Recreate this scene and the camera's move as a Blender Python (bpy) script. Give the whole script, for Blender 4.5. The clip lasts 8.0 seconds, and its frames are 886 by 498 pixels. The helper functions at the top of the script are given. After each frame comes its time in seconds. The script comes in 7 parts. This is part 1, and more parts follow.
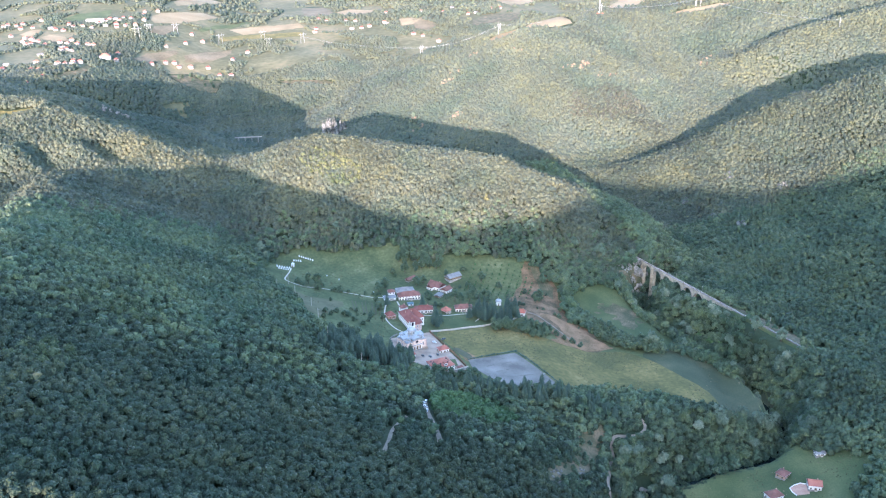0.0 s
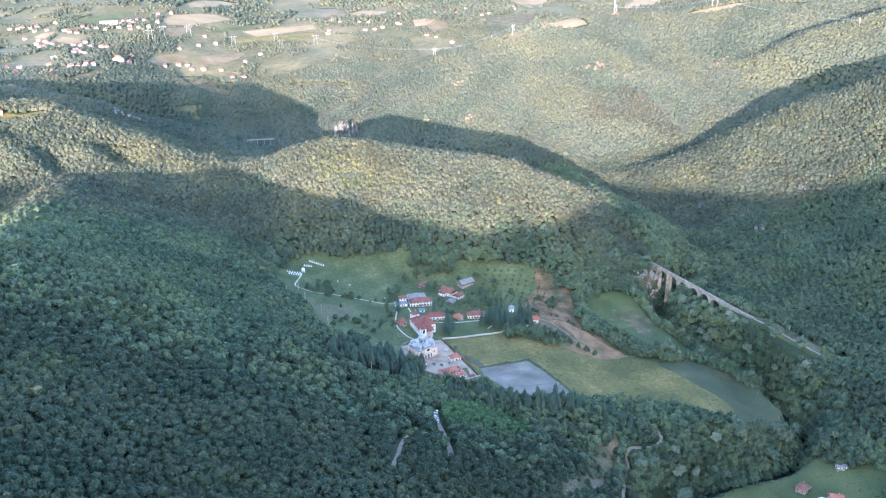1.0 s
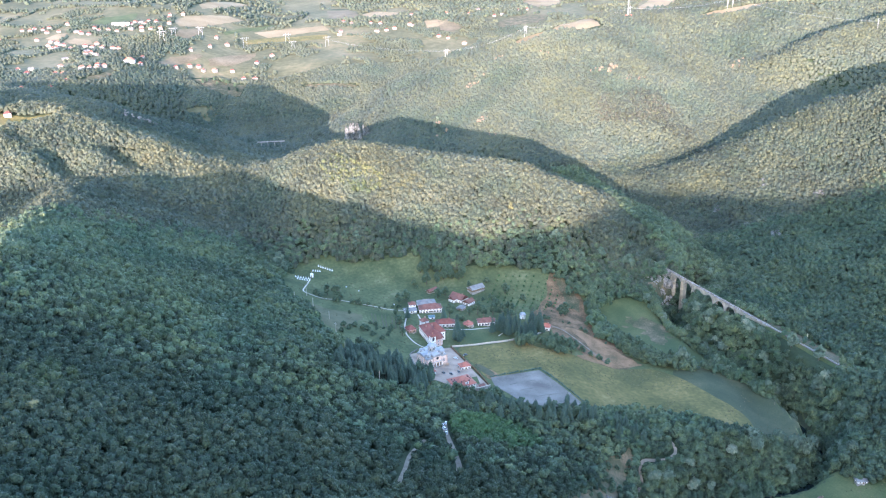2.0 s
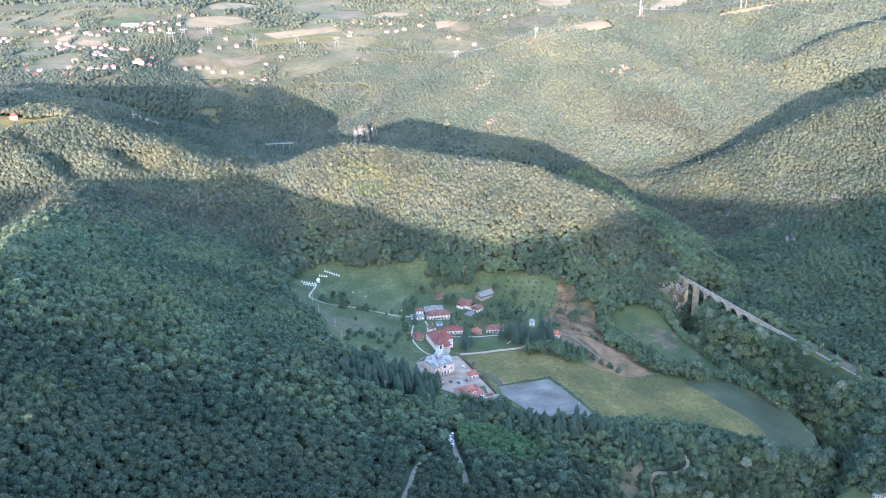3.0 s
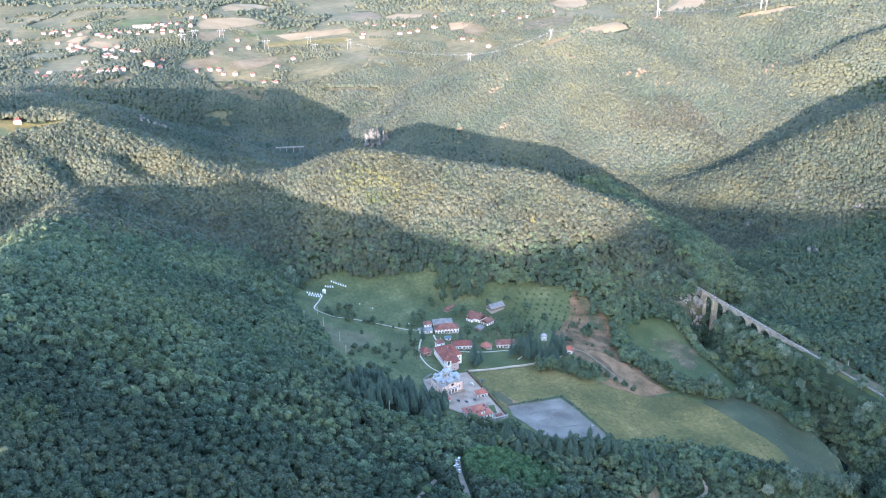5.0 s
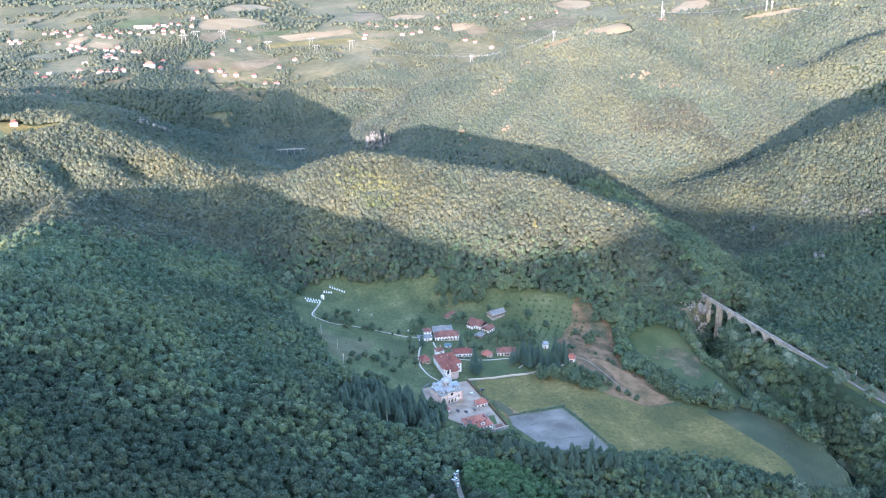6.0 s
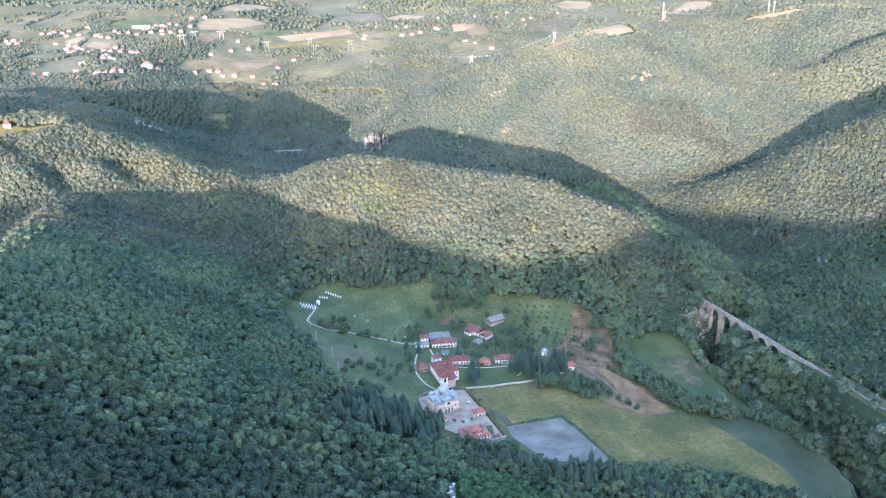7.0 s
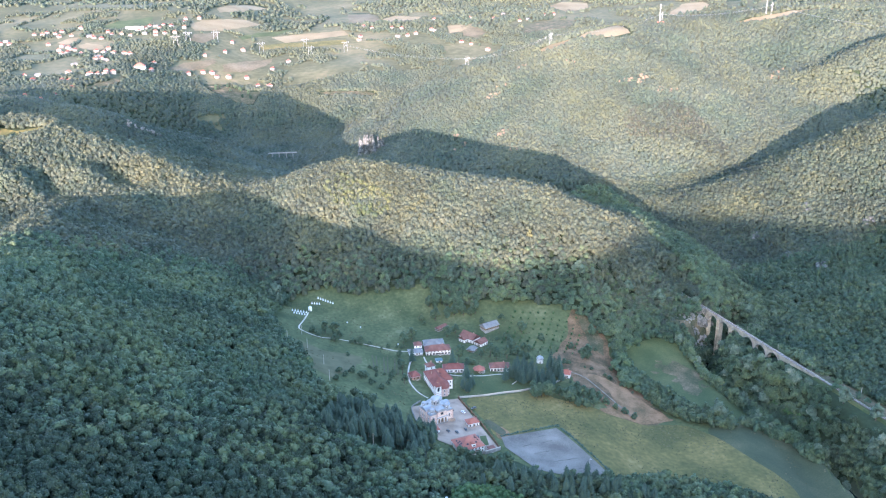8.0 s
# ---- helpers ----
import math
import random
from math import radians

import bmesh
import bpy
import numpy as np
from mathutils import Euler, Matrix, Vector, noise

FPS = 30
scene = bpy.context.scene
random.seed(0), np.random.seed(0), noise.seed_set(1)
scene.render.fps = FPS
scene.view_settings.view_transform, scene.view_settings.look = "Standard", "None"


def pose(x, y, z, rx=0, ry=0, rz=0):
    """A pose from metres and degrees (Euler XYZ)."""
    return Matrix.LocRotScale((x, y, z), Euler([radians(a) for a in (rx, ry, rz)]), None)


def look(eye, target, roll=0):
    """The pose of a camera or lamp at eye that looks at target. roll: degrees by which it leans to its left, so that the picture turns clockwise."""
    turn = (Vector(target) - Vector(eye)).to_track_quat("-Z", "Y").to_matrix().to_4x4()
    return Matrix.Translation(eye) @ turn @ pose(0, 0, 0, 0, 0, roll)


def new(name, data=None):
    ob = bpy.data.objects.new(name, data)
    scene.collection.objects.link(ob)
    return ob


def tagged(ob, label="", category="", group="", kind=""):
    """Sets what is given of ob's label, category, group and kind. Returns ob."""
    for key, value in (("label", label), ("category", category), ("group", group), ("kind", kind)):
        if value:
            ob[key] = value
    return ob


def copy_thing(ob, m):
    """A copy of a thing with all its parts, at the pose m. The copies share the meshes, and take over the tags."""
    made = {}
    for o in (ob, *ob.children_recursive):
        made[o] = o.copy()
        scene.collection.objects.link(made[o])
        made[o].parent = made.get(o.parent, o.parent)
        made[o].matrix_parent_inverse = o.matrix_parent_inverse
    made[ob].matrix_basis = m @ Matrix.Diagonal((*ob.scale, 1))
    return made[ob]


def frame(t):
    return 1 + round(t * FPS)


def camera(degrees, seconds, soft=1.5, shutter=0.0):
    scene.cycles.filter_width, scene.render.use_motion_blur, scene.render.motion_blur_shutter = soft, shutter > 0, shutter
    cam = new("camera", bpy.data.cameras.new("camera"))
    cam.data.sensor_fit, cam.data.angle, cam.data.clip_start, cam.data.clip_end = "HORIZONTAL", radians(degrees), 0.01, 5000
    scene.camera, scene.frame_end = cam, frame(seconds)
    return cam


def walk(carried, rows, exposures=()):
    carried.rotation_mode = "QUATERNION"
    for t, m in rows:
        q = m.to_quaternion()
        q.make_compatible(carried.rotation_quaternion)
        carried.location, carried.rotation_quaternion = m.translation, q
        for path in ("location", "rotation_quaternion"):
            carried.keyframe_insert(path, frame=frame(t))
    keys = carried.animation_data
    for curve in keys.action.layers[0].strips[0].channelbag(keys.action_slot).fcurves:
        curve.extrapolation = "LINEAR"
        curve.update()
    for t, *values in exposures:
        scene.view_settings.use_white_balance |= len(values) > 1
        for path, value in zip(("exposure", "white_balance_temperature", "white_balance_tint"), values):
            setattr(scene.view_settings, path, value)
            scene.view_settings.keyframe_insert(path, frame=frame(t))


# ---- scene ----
import mathutils
import mathutils.geometry

cam = camera(54.0, 8.0, soft=1.15)
PATH = [
    (0, (2.885, -18.429, 385.920), (2.9017, -16.5551, 385.2214), -0.24),
    (0.5, (4.006, -10.700, 386.136), (4.0056, -8.8260, 385.4380), -0.39),
    (1, (5.094, -2.944, 386.298), (5.0786, -1.0694, 385.6002), -0.51),
    (1.5, (6.189, 4.906, 386.399), (6.1592, 6.7806, 385.7017), -0.59),
    (3, (9.545, 28.803, 386.566), (9.4771, 30.6766, 385.8703), -0.77),
    (3.5, (10.697, 36.848, 386.611), (10.6197, 38.7214, 385.9151), -0.80),
    (4, (11.848, 44.887, 386.629), (11.7617, 46.7603, 385.9332), -0.82),
    (4.5, (13.032, 52.931, 386.647), (12.9370, 54.8038, 385.9517), -0.85),
    (6, (16.608, 76.925, 386.557), (16.4986, 78.7980, 385.8633), -0.80),
    (6.5, (17.782, 84.868, 386.482), (17.6714, 86.7402, 385.7885), -0.75),
    (7, (18.931, 92.758, 386.359), (18.8202, 94.6305, 385.6654), -0.70),
    (7.5, (20.010, 100.582, 386.130), (19.9038, 102.4551, 385.4364), -0.67),
    (8, (21.057, 108.446, 385.895), (20.9533, 110.3197, 385.2025), -0.62),
]
walk(cam, [(t, look(eye, target, roll)) for t, eye, target, roll in PATH], [(0.0, 3.41, 5430, 17), (8.0, 3.32, 5430, 17)])


# light ---------------------------------------------------------------------
SUN_HEIGHT, SUN_SIDE = 8.2, 6.0
world = bpy.data.worlds.new("sky")
scene.world = world
world.use_nodes = True
wn = world.node_tree.nodes
sky = wn.new("ShaderNodeTexSky")
sky.sky_type, sky.sun_disc = "NISHITA", False
sky.sun_elevation, sky.sun_rotation = radians(SUN_HEIGHT), radians(180 + SUN_SIDE)
sky.altitude, sky.air_density, sky.dust_density = 400, 1.0, 1.5
wn["Background"].inputs["Strength"].default_value = 0.15
world.node_tree.links.new(sky.outputs["Color"], wn["Background"].inputs["Color"])
sun = new("sun", bpy.data.lights.new("sun", "SUN"))
sun.data.energy, sun.data.angle, sun.data.color = 2.25, radians(0.53), (1.0, 0.71, 0.55)
sun.matrix_world = look((0, 0, 900), (900 * math.sin(radians(SUN_SIDE)), 900 * math.cos(radians(SUN_SIDE)), 900 - 900 * math.tan(radians(SUN_HEIGHT))))


# materials -----------------------------------------------------------------
def material(name, rough=0.8, metal=0.0, spec=0.3):
    m = bpy.data.materials.new(name)
    m.use_nodes = True
    b = m.node_tree.nodes["Principled BSDF"]
    b.inputs["Roughness"].default_value, b.inputs["Metallic"].default_value = rough, metal
    b.inputs["Specular IOR Level"].default_value = spec
    return m, m.node_tree.nodes, m.node_tree.links, b


def ramp(nodes, stops):
    r = nodes.new("ShaderNodeValToRGB")
    while len(r.color_ramp.elements) < len(stops):
        r.color_ramp.elements.new(0.5)
    for e, (p, c) in zip(r.color_ramp.elements, stops):
        e.position, e.color = p, (*c, 1)
    return r


def noise_node(nodes, links, scale, detail=4.0, where=None):
    n = nodes.new("ShaderNodeTexNoise")
    n.inputs["Scale"].default_value, n.inputs["Detail"].default_value = scale, detail
    if where is not None:
        links.new(where, n.inputs["Vector"])
    return n


def mixed(nodes, links, kind, a, b, amount):
    m = nodes.new("ShaderNodeMix")
    m.data_type, m.blend_type = "RGBA", kind
    for socket, value in ((m.inputs[6], a), (m.inputs[7], b), (m.inputs[0], amount)):
        if isinstance(value, (int, float)):
            socket.default_value = value
        elif isinstance(value, tuple):
            socket.default_value = (*value, 1)
        else:
            links.new(value, socket)
    return m.outputs[2]


def surface(name, stops, big, small, rough=0.85, metal=0.0, spec=0.3, bump=0.0, bump_size=1.0, grain=0.5, tone="", leaf=0.0, drift=0.0):
    """Colour from broad patches (big, metres) and grain (small, metres). tone: an attribute that varies each piece."""
    m, nodes, links, b = material(name, rough, metal, spec)
    where = nodes.new("ShaderNodeTexCoord").outputs["Object"]
    if not tone:
        where = nodes.new("ShaderNodeNewGeometry").outputs["Position"]
    broad = noise_node(nodes, links, 1.0 / big, 5.0, where)
    fine = noise_node(nodes, links, 1.0 / small, 4.0, where)
    mix = nodes.new("ShaderNodeMath")
    mix.operation = "MULTIPLY_ADD"
    links.new(fine.outputs["Fac"], mix.inputs[0])
    mix.inputs[1].default_value = grain
    sub = nodes.new("ShaderNodeMath")
    sub.operation = "ADD"
    links.new(broad.outputs["Fac"], sub.inputs[0])
    sub.inputs[1].default_value = -0.5 * grain
    if tone:
        at = nodes.new("ShaderNodeAttribute")
        at.attribute_name = tone
        add = nodes.new("ShaderNodeMath")
        add.operation = "MULTIPLY_ADD"
        links.new(at.outputs["Fac"], add.inputs[0])
        add.inputs[1].default_value = 0.8
        add.inputs[2].default_value = -0.4 - 0.5 * grain
        links.new(add.outputs[0], sub.inputs[1])
    links.new(sub.outputs[0], mix.inputs[2])
    r = ramp(nodes, stops)
    links.new(mix.outputs[0], r.inputs["Fac"])
    shade = r.outputs["Color"]
    if drift:
        # stands of different kinds of tree: greener here, browner there
        stand = ramp(nodes, [(0.36, (0.80, 0.90, 0.89)), (0.5, (1.0, 1.0, 1.0)), (0.64, (1.14, 1.07, 0.94))])
        links.new(noise_node(nodes, links, 1.0 / drift, 3.0, where).outputs["Fac"], stand.inputs["Fac"])
        shade = mixed(nodes, links, "MULTIPLY", shade, stand.outputs["Color"], 1.0)
        # and from tree to tree
        kind = ramp(nodes, [(0.36, (0.92, 0.98, 1.03)), (0.5, (1.0, 1.0, 1.0)), (0.64, (1.09, 1.05, 0.91))])
        links.new(noise_node(nodes, links, 0.11, 2.0, where).outputs["Fac"], kind.inputs["Fac"])
        shade = mixed(nodes, links, "MULTIPLY", shade, kind.outputs["Color"], 1.0)
    links.new(shade, b.inputs["Base Color"])
    if leaf:
        b.inputs["Sheen Weight"].default_value = leaf
        b.inputs["Sheen Roughness"].default_value = 0.6
        through_leaf = nodes.new("ShaderNodeBsdfTranslucent")
        links.new(shade, through_leaf.inputs["Color"])
        both = nodes.new("ShaderNodeMixShader")
        both.inputs["Fac"].default_value = 0.22
        links.new(b.outputs["BSDF"], both.inputs[1])
        links.new(through_leaf.outputs["BSDF"], both.inputs[2])
        links.new(both.outputs["Shader"], nodes["Material Output"].inputs["Surface"])
    if bump:
        bn = nodes.new("ShaderNodeBump")
        bn.inputs["Strength"].default_value, bn.inputs["Distance"].default_value = bump, bump_size
        links.new(fine.outputs["Fac"], bn.inputs["Height"])
        links.new(bn.outputs["Normal"], b.inputs["Normal"])
    return m


LEAVES = surface("oak_leaves", [(0.12, (0.048, 0.07, 0.043)), (0.42, (0.077, 0.112, 0.067)), (0.66, (0.107, 0.149, 0.083)), (0.97, (0.165, 0.193, 0.107))], 60, 1.1, 0.6, spec=0.2, bump=0.8, bump_size=0.6, tone="tone", leaf=0.05, drift=70)
# oak leaves painted darker: near trees lack the haze of those behind
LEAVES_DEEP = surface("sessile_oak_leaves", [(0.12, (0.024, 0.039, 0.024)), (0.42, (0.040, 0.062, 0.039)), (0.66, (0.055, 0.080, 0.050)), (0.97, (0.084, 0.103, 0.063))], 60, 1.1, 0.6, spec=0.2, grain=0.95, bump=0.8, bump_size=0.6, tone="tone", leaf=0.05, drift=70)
# browner, greyer leaves for the hills: sunlight and haze put into the colour
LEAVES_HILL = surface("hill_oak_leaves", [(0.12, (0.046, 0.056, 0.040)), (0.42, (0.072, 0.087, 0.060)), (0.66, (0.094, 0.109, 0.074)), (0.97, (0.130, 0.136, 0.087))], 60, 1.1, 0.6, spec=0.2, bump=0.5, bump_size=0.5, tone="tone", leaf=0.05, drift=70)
LEAVES_YOUNG = surface("acacia_leaves", [(0.15, (0.038, 0.078, 0.030)), (0.5, (0.066, 0.128, 0.046)), (0.95, (0.118, 0.188, 0.072))], 40, 1.1, 0.6, spec=0.35, bump=0.7, bump_size=0.5, tone="tone", leaf=0.05)
LEAVES_WILLOW = surface("willow_leaves", [(0.15, (0.07, 0.101, 0.072)), (0.5, (0.118, 0.161, 0.11)), (0.95, (0.252, 0.282, 0.204))], 40, 1.1, 0.6, spec=0.2, bump=0.5, bump_size=0.4, tone="tone", leaf=0.05)
# far foliage muted and greyed, with the distance haze mixed into its colour
LEAVES_HAZED = surface("hornbeam_leaves", [(0.12, (0.049, 0.063, 0.047)), (0.45, (0.072, 0.090, 0.065)), (0.7, (0.088, 0.106, 0.076)), (0.97, (0.113, 0.122, 0.086))], 120, 2.2, 0.65, spec=0.2, tone="tone", leaf=0.05, drift=110)
LEAVES_LIME = surface("young_lime_leaves", [(0.15, (0.064, 0.080, 0.036)), (0.5, (0.096, 0.114, 0.054)), (0.95, (0.142, 0.150, 0.076))], 40, 1.1, 0.6, spec=0.2, tone="tone", leaf=0.05, drift=70)
LEAVES_OLIVE = surface("hazel_leaves", [(0.12, (0.032, 0.052, 0.026)), (0.5, (0.053, 0.080, 0.041)), (0.97, (0.088, 0.117, 0.064))], 40, 1.1, 0.6, spec=0.2, bump=0.8, bump_size=0.6, tone="tone", leaf=0.05, drift=70)
# darker, bluer oak leaves: the eastern slope's shade is painted into them
LEAVES_EAST_SHADED = surface("alder_leaves", [(0.12, (0.030, 0.050, 0.033)), (0.42, (0.050, 0.080, 0.051)), (0.66, (0.069, 0.104, 0.063)), (0.97, (0.112, 0.138, 0.082))], 60, 1.1, 0.6, spec=0.2, bump=0.8, bump_size=0.6, tone="tone", leaf=0.05, drift=70)
# dulled leaves for the eastern ridge: weaker sun there is put into the colour
LEAVES_RIDGE = surface("turkey_oak_leaves", [(0.12, (0.034, 0.045, 0.034)), (0.42, (0.053, 0.069, 0.049)), (0.66, (0.068, 0.086, 0.059)), (0.97, (0.095, 0.108, 0.070))], 60, 1.1, 0.6, spec=0.2, bump=0.5, bump_size=0.5, tone="tone", leaf=0.05, drift=70)
LEAVES_BEECH = surface("beech_leaves", [(0.12, (0.040, 0.045, 0.036)), (0.5, (0.060, 0.068, 0.052)), (0.97, (0.092, 0.096, 0.068))], 60, 1.1, 0.6, spec=0.2, tone="tone", leaf=0.05, drift=70)
LEAVES_GOLD = surface("yellowing_lime_leaves", [(0.15, (0.070, 0.076, 0.034)), (0.5, (0.115, 0.117, 0.055)), (0.95, (0.170, 0.165, 0.085))], 40, 1.1, 0.6, spec=0.2, tone="tone")
NEEDLES = surface("pine_needles", [(0.2, (0.027, 0.05, 0.036)), (0.6, (0.05, 0.08, 0.055)), (0.9, (0.077, 0.115, 0.073))], 20, 0.7, 0.7, bump=0.9, bump_size=0.4)
BARK = surface("bark", [(0.3, (0.05, 0.04, 0.03)), (0.7, (0.14, 0.115, 0.09))], 2.0, 0.2, 0.9, bump=0.6, bump_size=0.05)
EARTH = surface("woodland_floor", [(0.2, (0.017, 0.027, 0.013)), (0.5, (0.031, 0.048, 0.023)), (0.8, (0.058, 0.072, 0.038))], 80, 3.0, 0.95, bump=0.6, bump_size=0.8)
MEADOW = surface("mown_meadow", [(0.28, (0.050, 0.068, 0.029)), (0.45, (0.072, 0.090, 0.038)), (0.6, (0.096, 0.112, 0.049)), (0.78, (0.145, 0.152, 0.077))], 30, 3.6, 0.95, bump=0.5, bump_size=0.4, grain=0.75)
PASTURE = surface("grazed_pasture", [(0.3, (0.066, 0.07, 0.037)), (0.46, (0.094, 0.094, 0.05)), (0.58, (0.124, 0.116, 0.064)), (0.75, (0.172, 0.148, 0.086))], 140, 14, 0.95, bump=0.5, bump_size=0.6, grain=0.6)
HAY = surface("yellowing_meadow", [(0.3, (0.074, 0.076, 0.026)), (0.48, (0.119, 0.106, 0.036)), (0.62, (0.165, 0.133, 0.048)), (0.75, (0.226, 0.178, 0.073))], 40, 4.0, 0.95, bump=0.5, bump_size=0.4, grain=0.6)
DARKCROP = surface("dark_young_crop", [(0.3, (0.040, 0.052, 0.028)), (0.5, (0.056, 0.068, 0.036)), (0.66, (0.078, 0.084, 0.046)), (0.8, (0.11, 0.105, 0.062))], 30, 1.2, 0.95, bump=0.5, bump_size=0.3)
CROP = surface("green_crop", [(0.3, (0.046, 0.066, 0.026)), (0.5, (0.068, 0.088, 0.036)), (0.66, (0.095, 0.108, 0.046)), (0.8, (0.14, 0.135, 0.064))], 30, 1.2, 0.95, bump=0.5, bump_size=0.3)
DRY = surface("dry_earth_bank", [(0.25, (0.092, 0.074, 0.035)), (0.42, (0.161, 0.104, 0.053)), (0.55, (0.23, 0.139, 0.076)), (0.75, (0.304, 0.189, 0.108))], 14, 1.5, 0.95, bump=0.6, bump_size=0.4)
FALLOW = surface("fallow_earth", [(0.25, (0.092, 0.078, 0.045)), (0.5, (0.140, 0.115, 0.070)), (0.8, (0.195, 0.160, 0.105))], 40, 5.0, 0.95, bump=0.4, bump_size=0.3)
STUBBLE = surface("ripe_wheat", [(0.25, (0.165, 0.128, 0.072)), (0.5, (0.225, 0.178, 0.104)), (0.8, (0.285, 0.232, 0.145))], 60, 3.0, 0.95, bump=0.4, bump_size=0.3)
GRAVEL = surface("grey_gravel", [(0.32, (0.110, 0.098, 0.084)), (0.46, (0.155, 0.139, 0.121)), (0.58, (0.19, 0.172, 0.15)), (0.75, (0.24, 0.217, 0.19))], 22, 0.8, 0.95, bump=0.5, bump_size=0.08)
PAVING = surface("grey_paving", [(0.3, (0.224, 0.165, 0.121)), (0.5, (0.319, 0.24, 0.181)), (0.75, (0.414, 0.315, 0.242))], 9, 0.6, 0.8, bump=0.3, bump_size=0.05)
TRACK = surface("dirt_track", [(0.25, (0.16, 0.132, 0.10)), (0.6, (0.25, 0.212, 0.165)), (0.9, (0.33, 0.285, 0.23))], 6, 0.7, 0.95, bump=0.5, bump_size=0.1)
STONE = surface("limestone", [(0.2, (0.15, 0.135, 0.12)), (0.5, (0.26, 0.24, 0.215)), (0.85, (0.38, 0.36, 0.33))], 4, 0.5, 0.9, bump=0.8, bump_size=0.15)
ROCK = surface("weathered_crag", [(0.25, (0.065, 0.065, 0.055)), (0.45, (0.15, 0.14, 0.124)), (0.62, (0.234, 0.218, 0.195)), (0.85, (0.338, 0.315, 0.286))], 7, 1.2, 0.95, bump=0.9, bump_size=0.5)
SCRUB = surface("thin_grass_slope", [(0.3, (0.050, 0.058, 0.028)), (0.46, (0.085, 0.082, 0.044)), (0.6, (0.14, 0.112, 0.068)), (0.8, (0.21, 0.16, 0.10))], 12, 1.5, 0.95, bump=0.6, bump_size=0.4)
WATER = surface("river_water", [(0.3, (0.012, 0.022, 0.022)), (0.8, (0.03, 0.045, 0.042))], 12, 1.2, 0.12, spec=0.6, bump=0.15, bump_size=0.1)
PLASTER = surface("white_plaster", [(0.2, (0.68, 0.64, 0.59)), (0.6, (0.80, 0.765, 0.71)), (0.9, (0.85, 0.82, 0.77))], 5, 0.5, 0.85, bump=0.2, bump_size=0.02)
REDTILE = surface("red_clay_tiles", [(0.2, (0.115, 0.042, 0.034)), (0.5, (0.19, 0.070, 0.054)), (0.85, (0.27, 0.115, 0.09))], 6, 0.35, 0.85, bump=0.7, bump_size=0.06)
LEAD = surface("grey_lead_sheet", [(0.2, (0.23, 0.235, 0.24)), (0.55, (0.32, 0.325, 0.33)), (0.9, (0.42, 0.425, 0.43))], 3, 0.4, 0.45, metal=0.2, spec=0.5, bump=0.15, bump_size=0.02)
WOOD = surface("weathered_wood", [(0.2, (0.10, 0.07, 0.045)), (0.6, (0.20, 0.14, 0.09)), (0.9, (0.30, 0.22, 0.15))], 2, 0.2, 0.8, bump=0.3, bump_size=0.02)
GREYROOF = surface("grey_cement_sheet", [(0.2, (0.14, 0.138, 0.135)), (0.6, (0.215, 0.21, 0.205)), (0.9, (0.29, 0.285, 0.28))], 4, 0.3, 0.8, bump=0.4, bump_size=0.04)
BROWNTILE = surface("brown_clay_tiles", [(0.2, (0.11, 0.053, 0.042)), (0.5, (0.18, 0.085, 0.066)), (0.85, (0.26, 0.135, 0.105))], 5, 0.35, 0.85, bump=0.7, bump_size=0.06)
BRIGHTTILE = surface("new_orange_tiles", [(0.2, (0.24, 0.085, 0.06)), (0.5, (0.33, 0.125, 0.088)), (0.85, (0.41, 0.18, 0.13))], 6, 0.35, 0.8, bump=0.7, bump_size=0.06)
GLASS = surface("window_glass", [(0.3, (0.02, 0.025, 0.03)), (0.8, (0.045, 0.05, 0.06))], 3, 0.5, 0.08, spec=0.6)
BLOCKWORK = surface("unplastered_brick", [(0.2, (0.30, 0.17, 0.12)), (0.6, (0.42, 0.26, 0.19)), (0.9, (0.50, 0.34, 0.26))], 4, 0.4, 0.9, bump=0.4, bump_size=0.03)
PINKSTONE = surface("limestone", [(0.2, (0.15, 0.135, 0.12)), (0.5, (0.26, 0.24, 0.215)), (0.85, (0.38, 0.36, 0.33))], 4, 0.5, 0.9, bump=0.8, bump_size=0.15)
CREAM = surface("cream_plaster", [(0.2, (0.7, 0.531, 0.413)), (0.6, (0.8, 0.63, 0.507)), (0.9, (0.85, 0.693, 0.585))], 5, 0.5, 0.85, bump=0.2, bump_size=0.02)
BRICKBAND = surface("red_brick_band", [(0.2, (0.34, 0.18, 0.135)), (0.6, (0.45, 0.255, 0.20)), (0.9, (0.53, 0.33, 0.265))], 2, 0.3, 0.9, bump=0.3, bump_size=0.03)
CONCRETE = surface("pale_concrete", [(0.2, (0.36, 0.32, 0.265)), (0.55, (0.49, 0.44, 0.37)), (0.9, (0.61, 0.56, 0.48))], 4, 0.4, 0.9, bump=0.4, bump_size=0.05)
GILT = surface("gilded_metal", [(0.2, (0.55, 0.38, 0.12)), (0.8, (0.75, 0.55, 0.22))], 1, 0.2, 0.3, metal=1.0)
STEEL = surface("galvanised_steel", [(0.2, (0.42, 0.43, 0.44)), (0.8, (0.62, 0.63, 0.64))], 3, 0.3, 0.45, metal=0.7)
WHITEPAINT = surface("white_paint", [(0.2, (0.74, 0.74, 0.74)), (0.8, (0.82, 0.82, 0.82))], 2, 0.3, 0.3, spec=0.5)
GREYPAINT = surface("dark_grey_paint", [(0.2, (0.05, 0.055, 0.06)), (0.8, (0.09, 0.095, 0.10))], 2, 0.3, 0.3, spec=0.5)
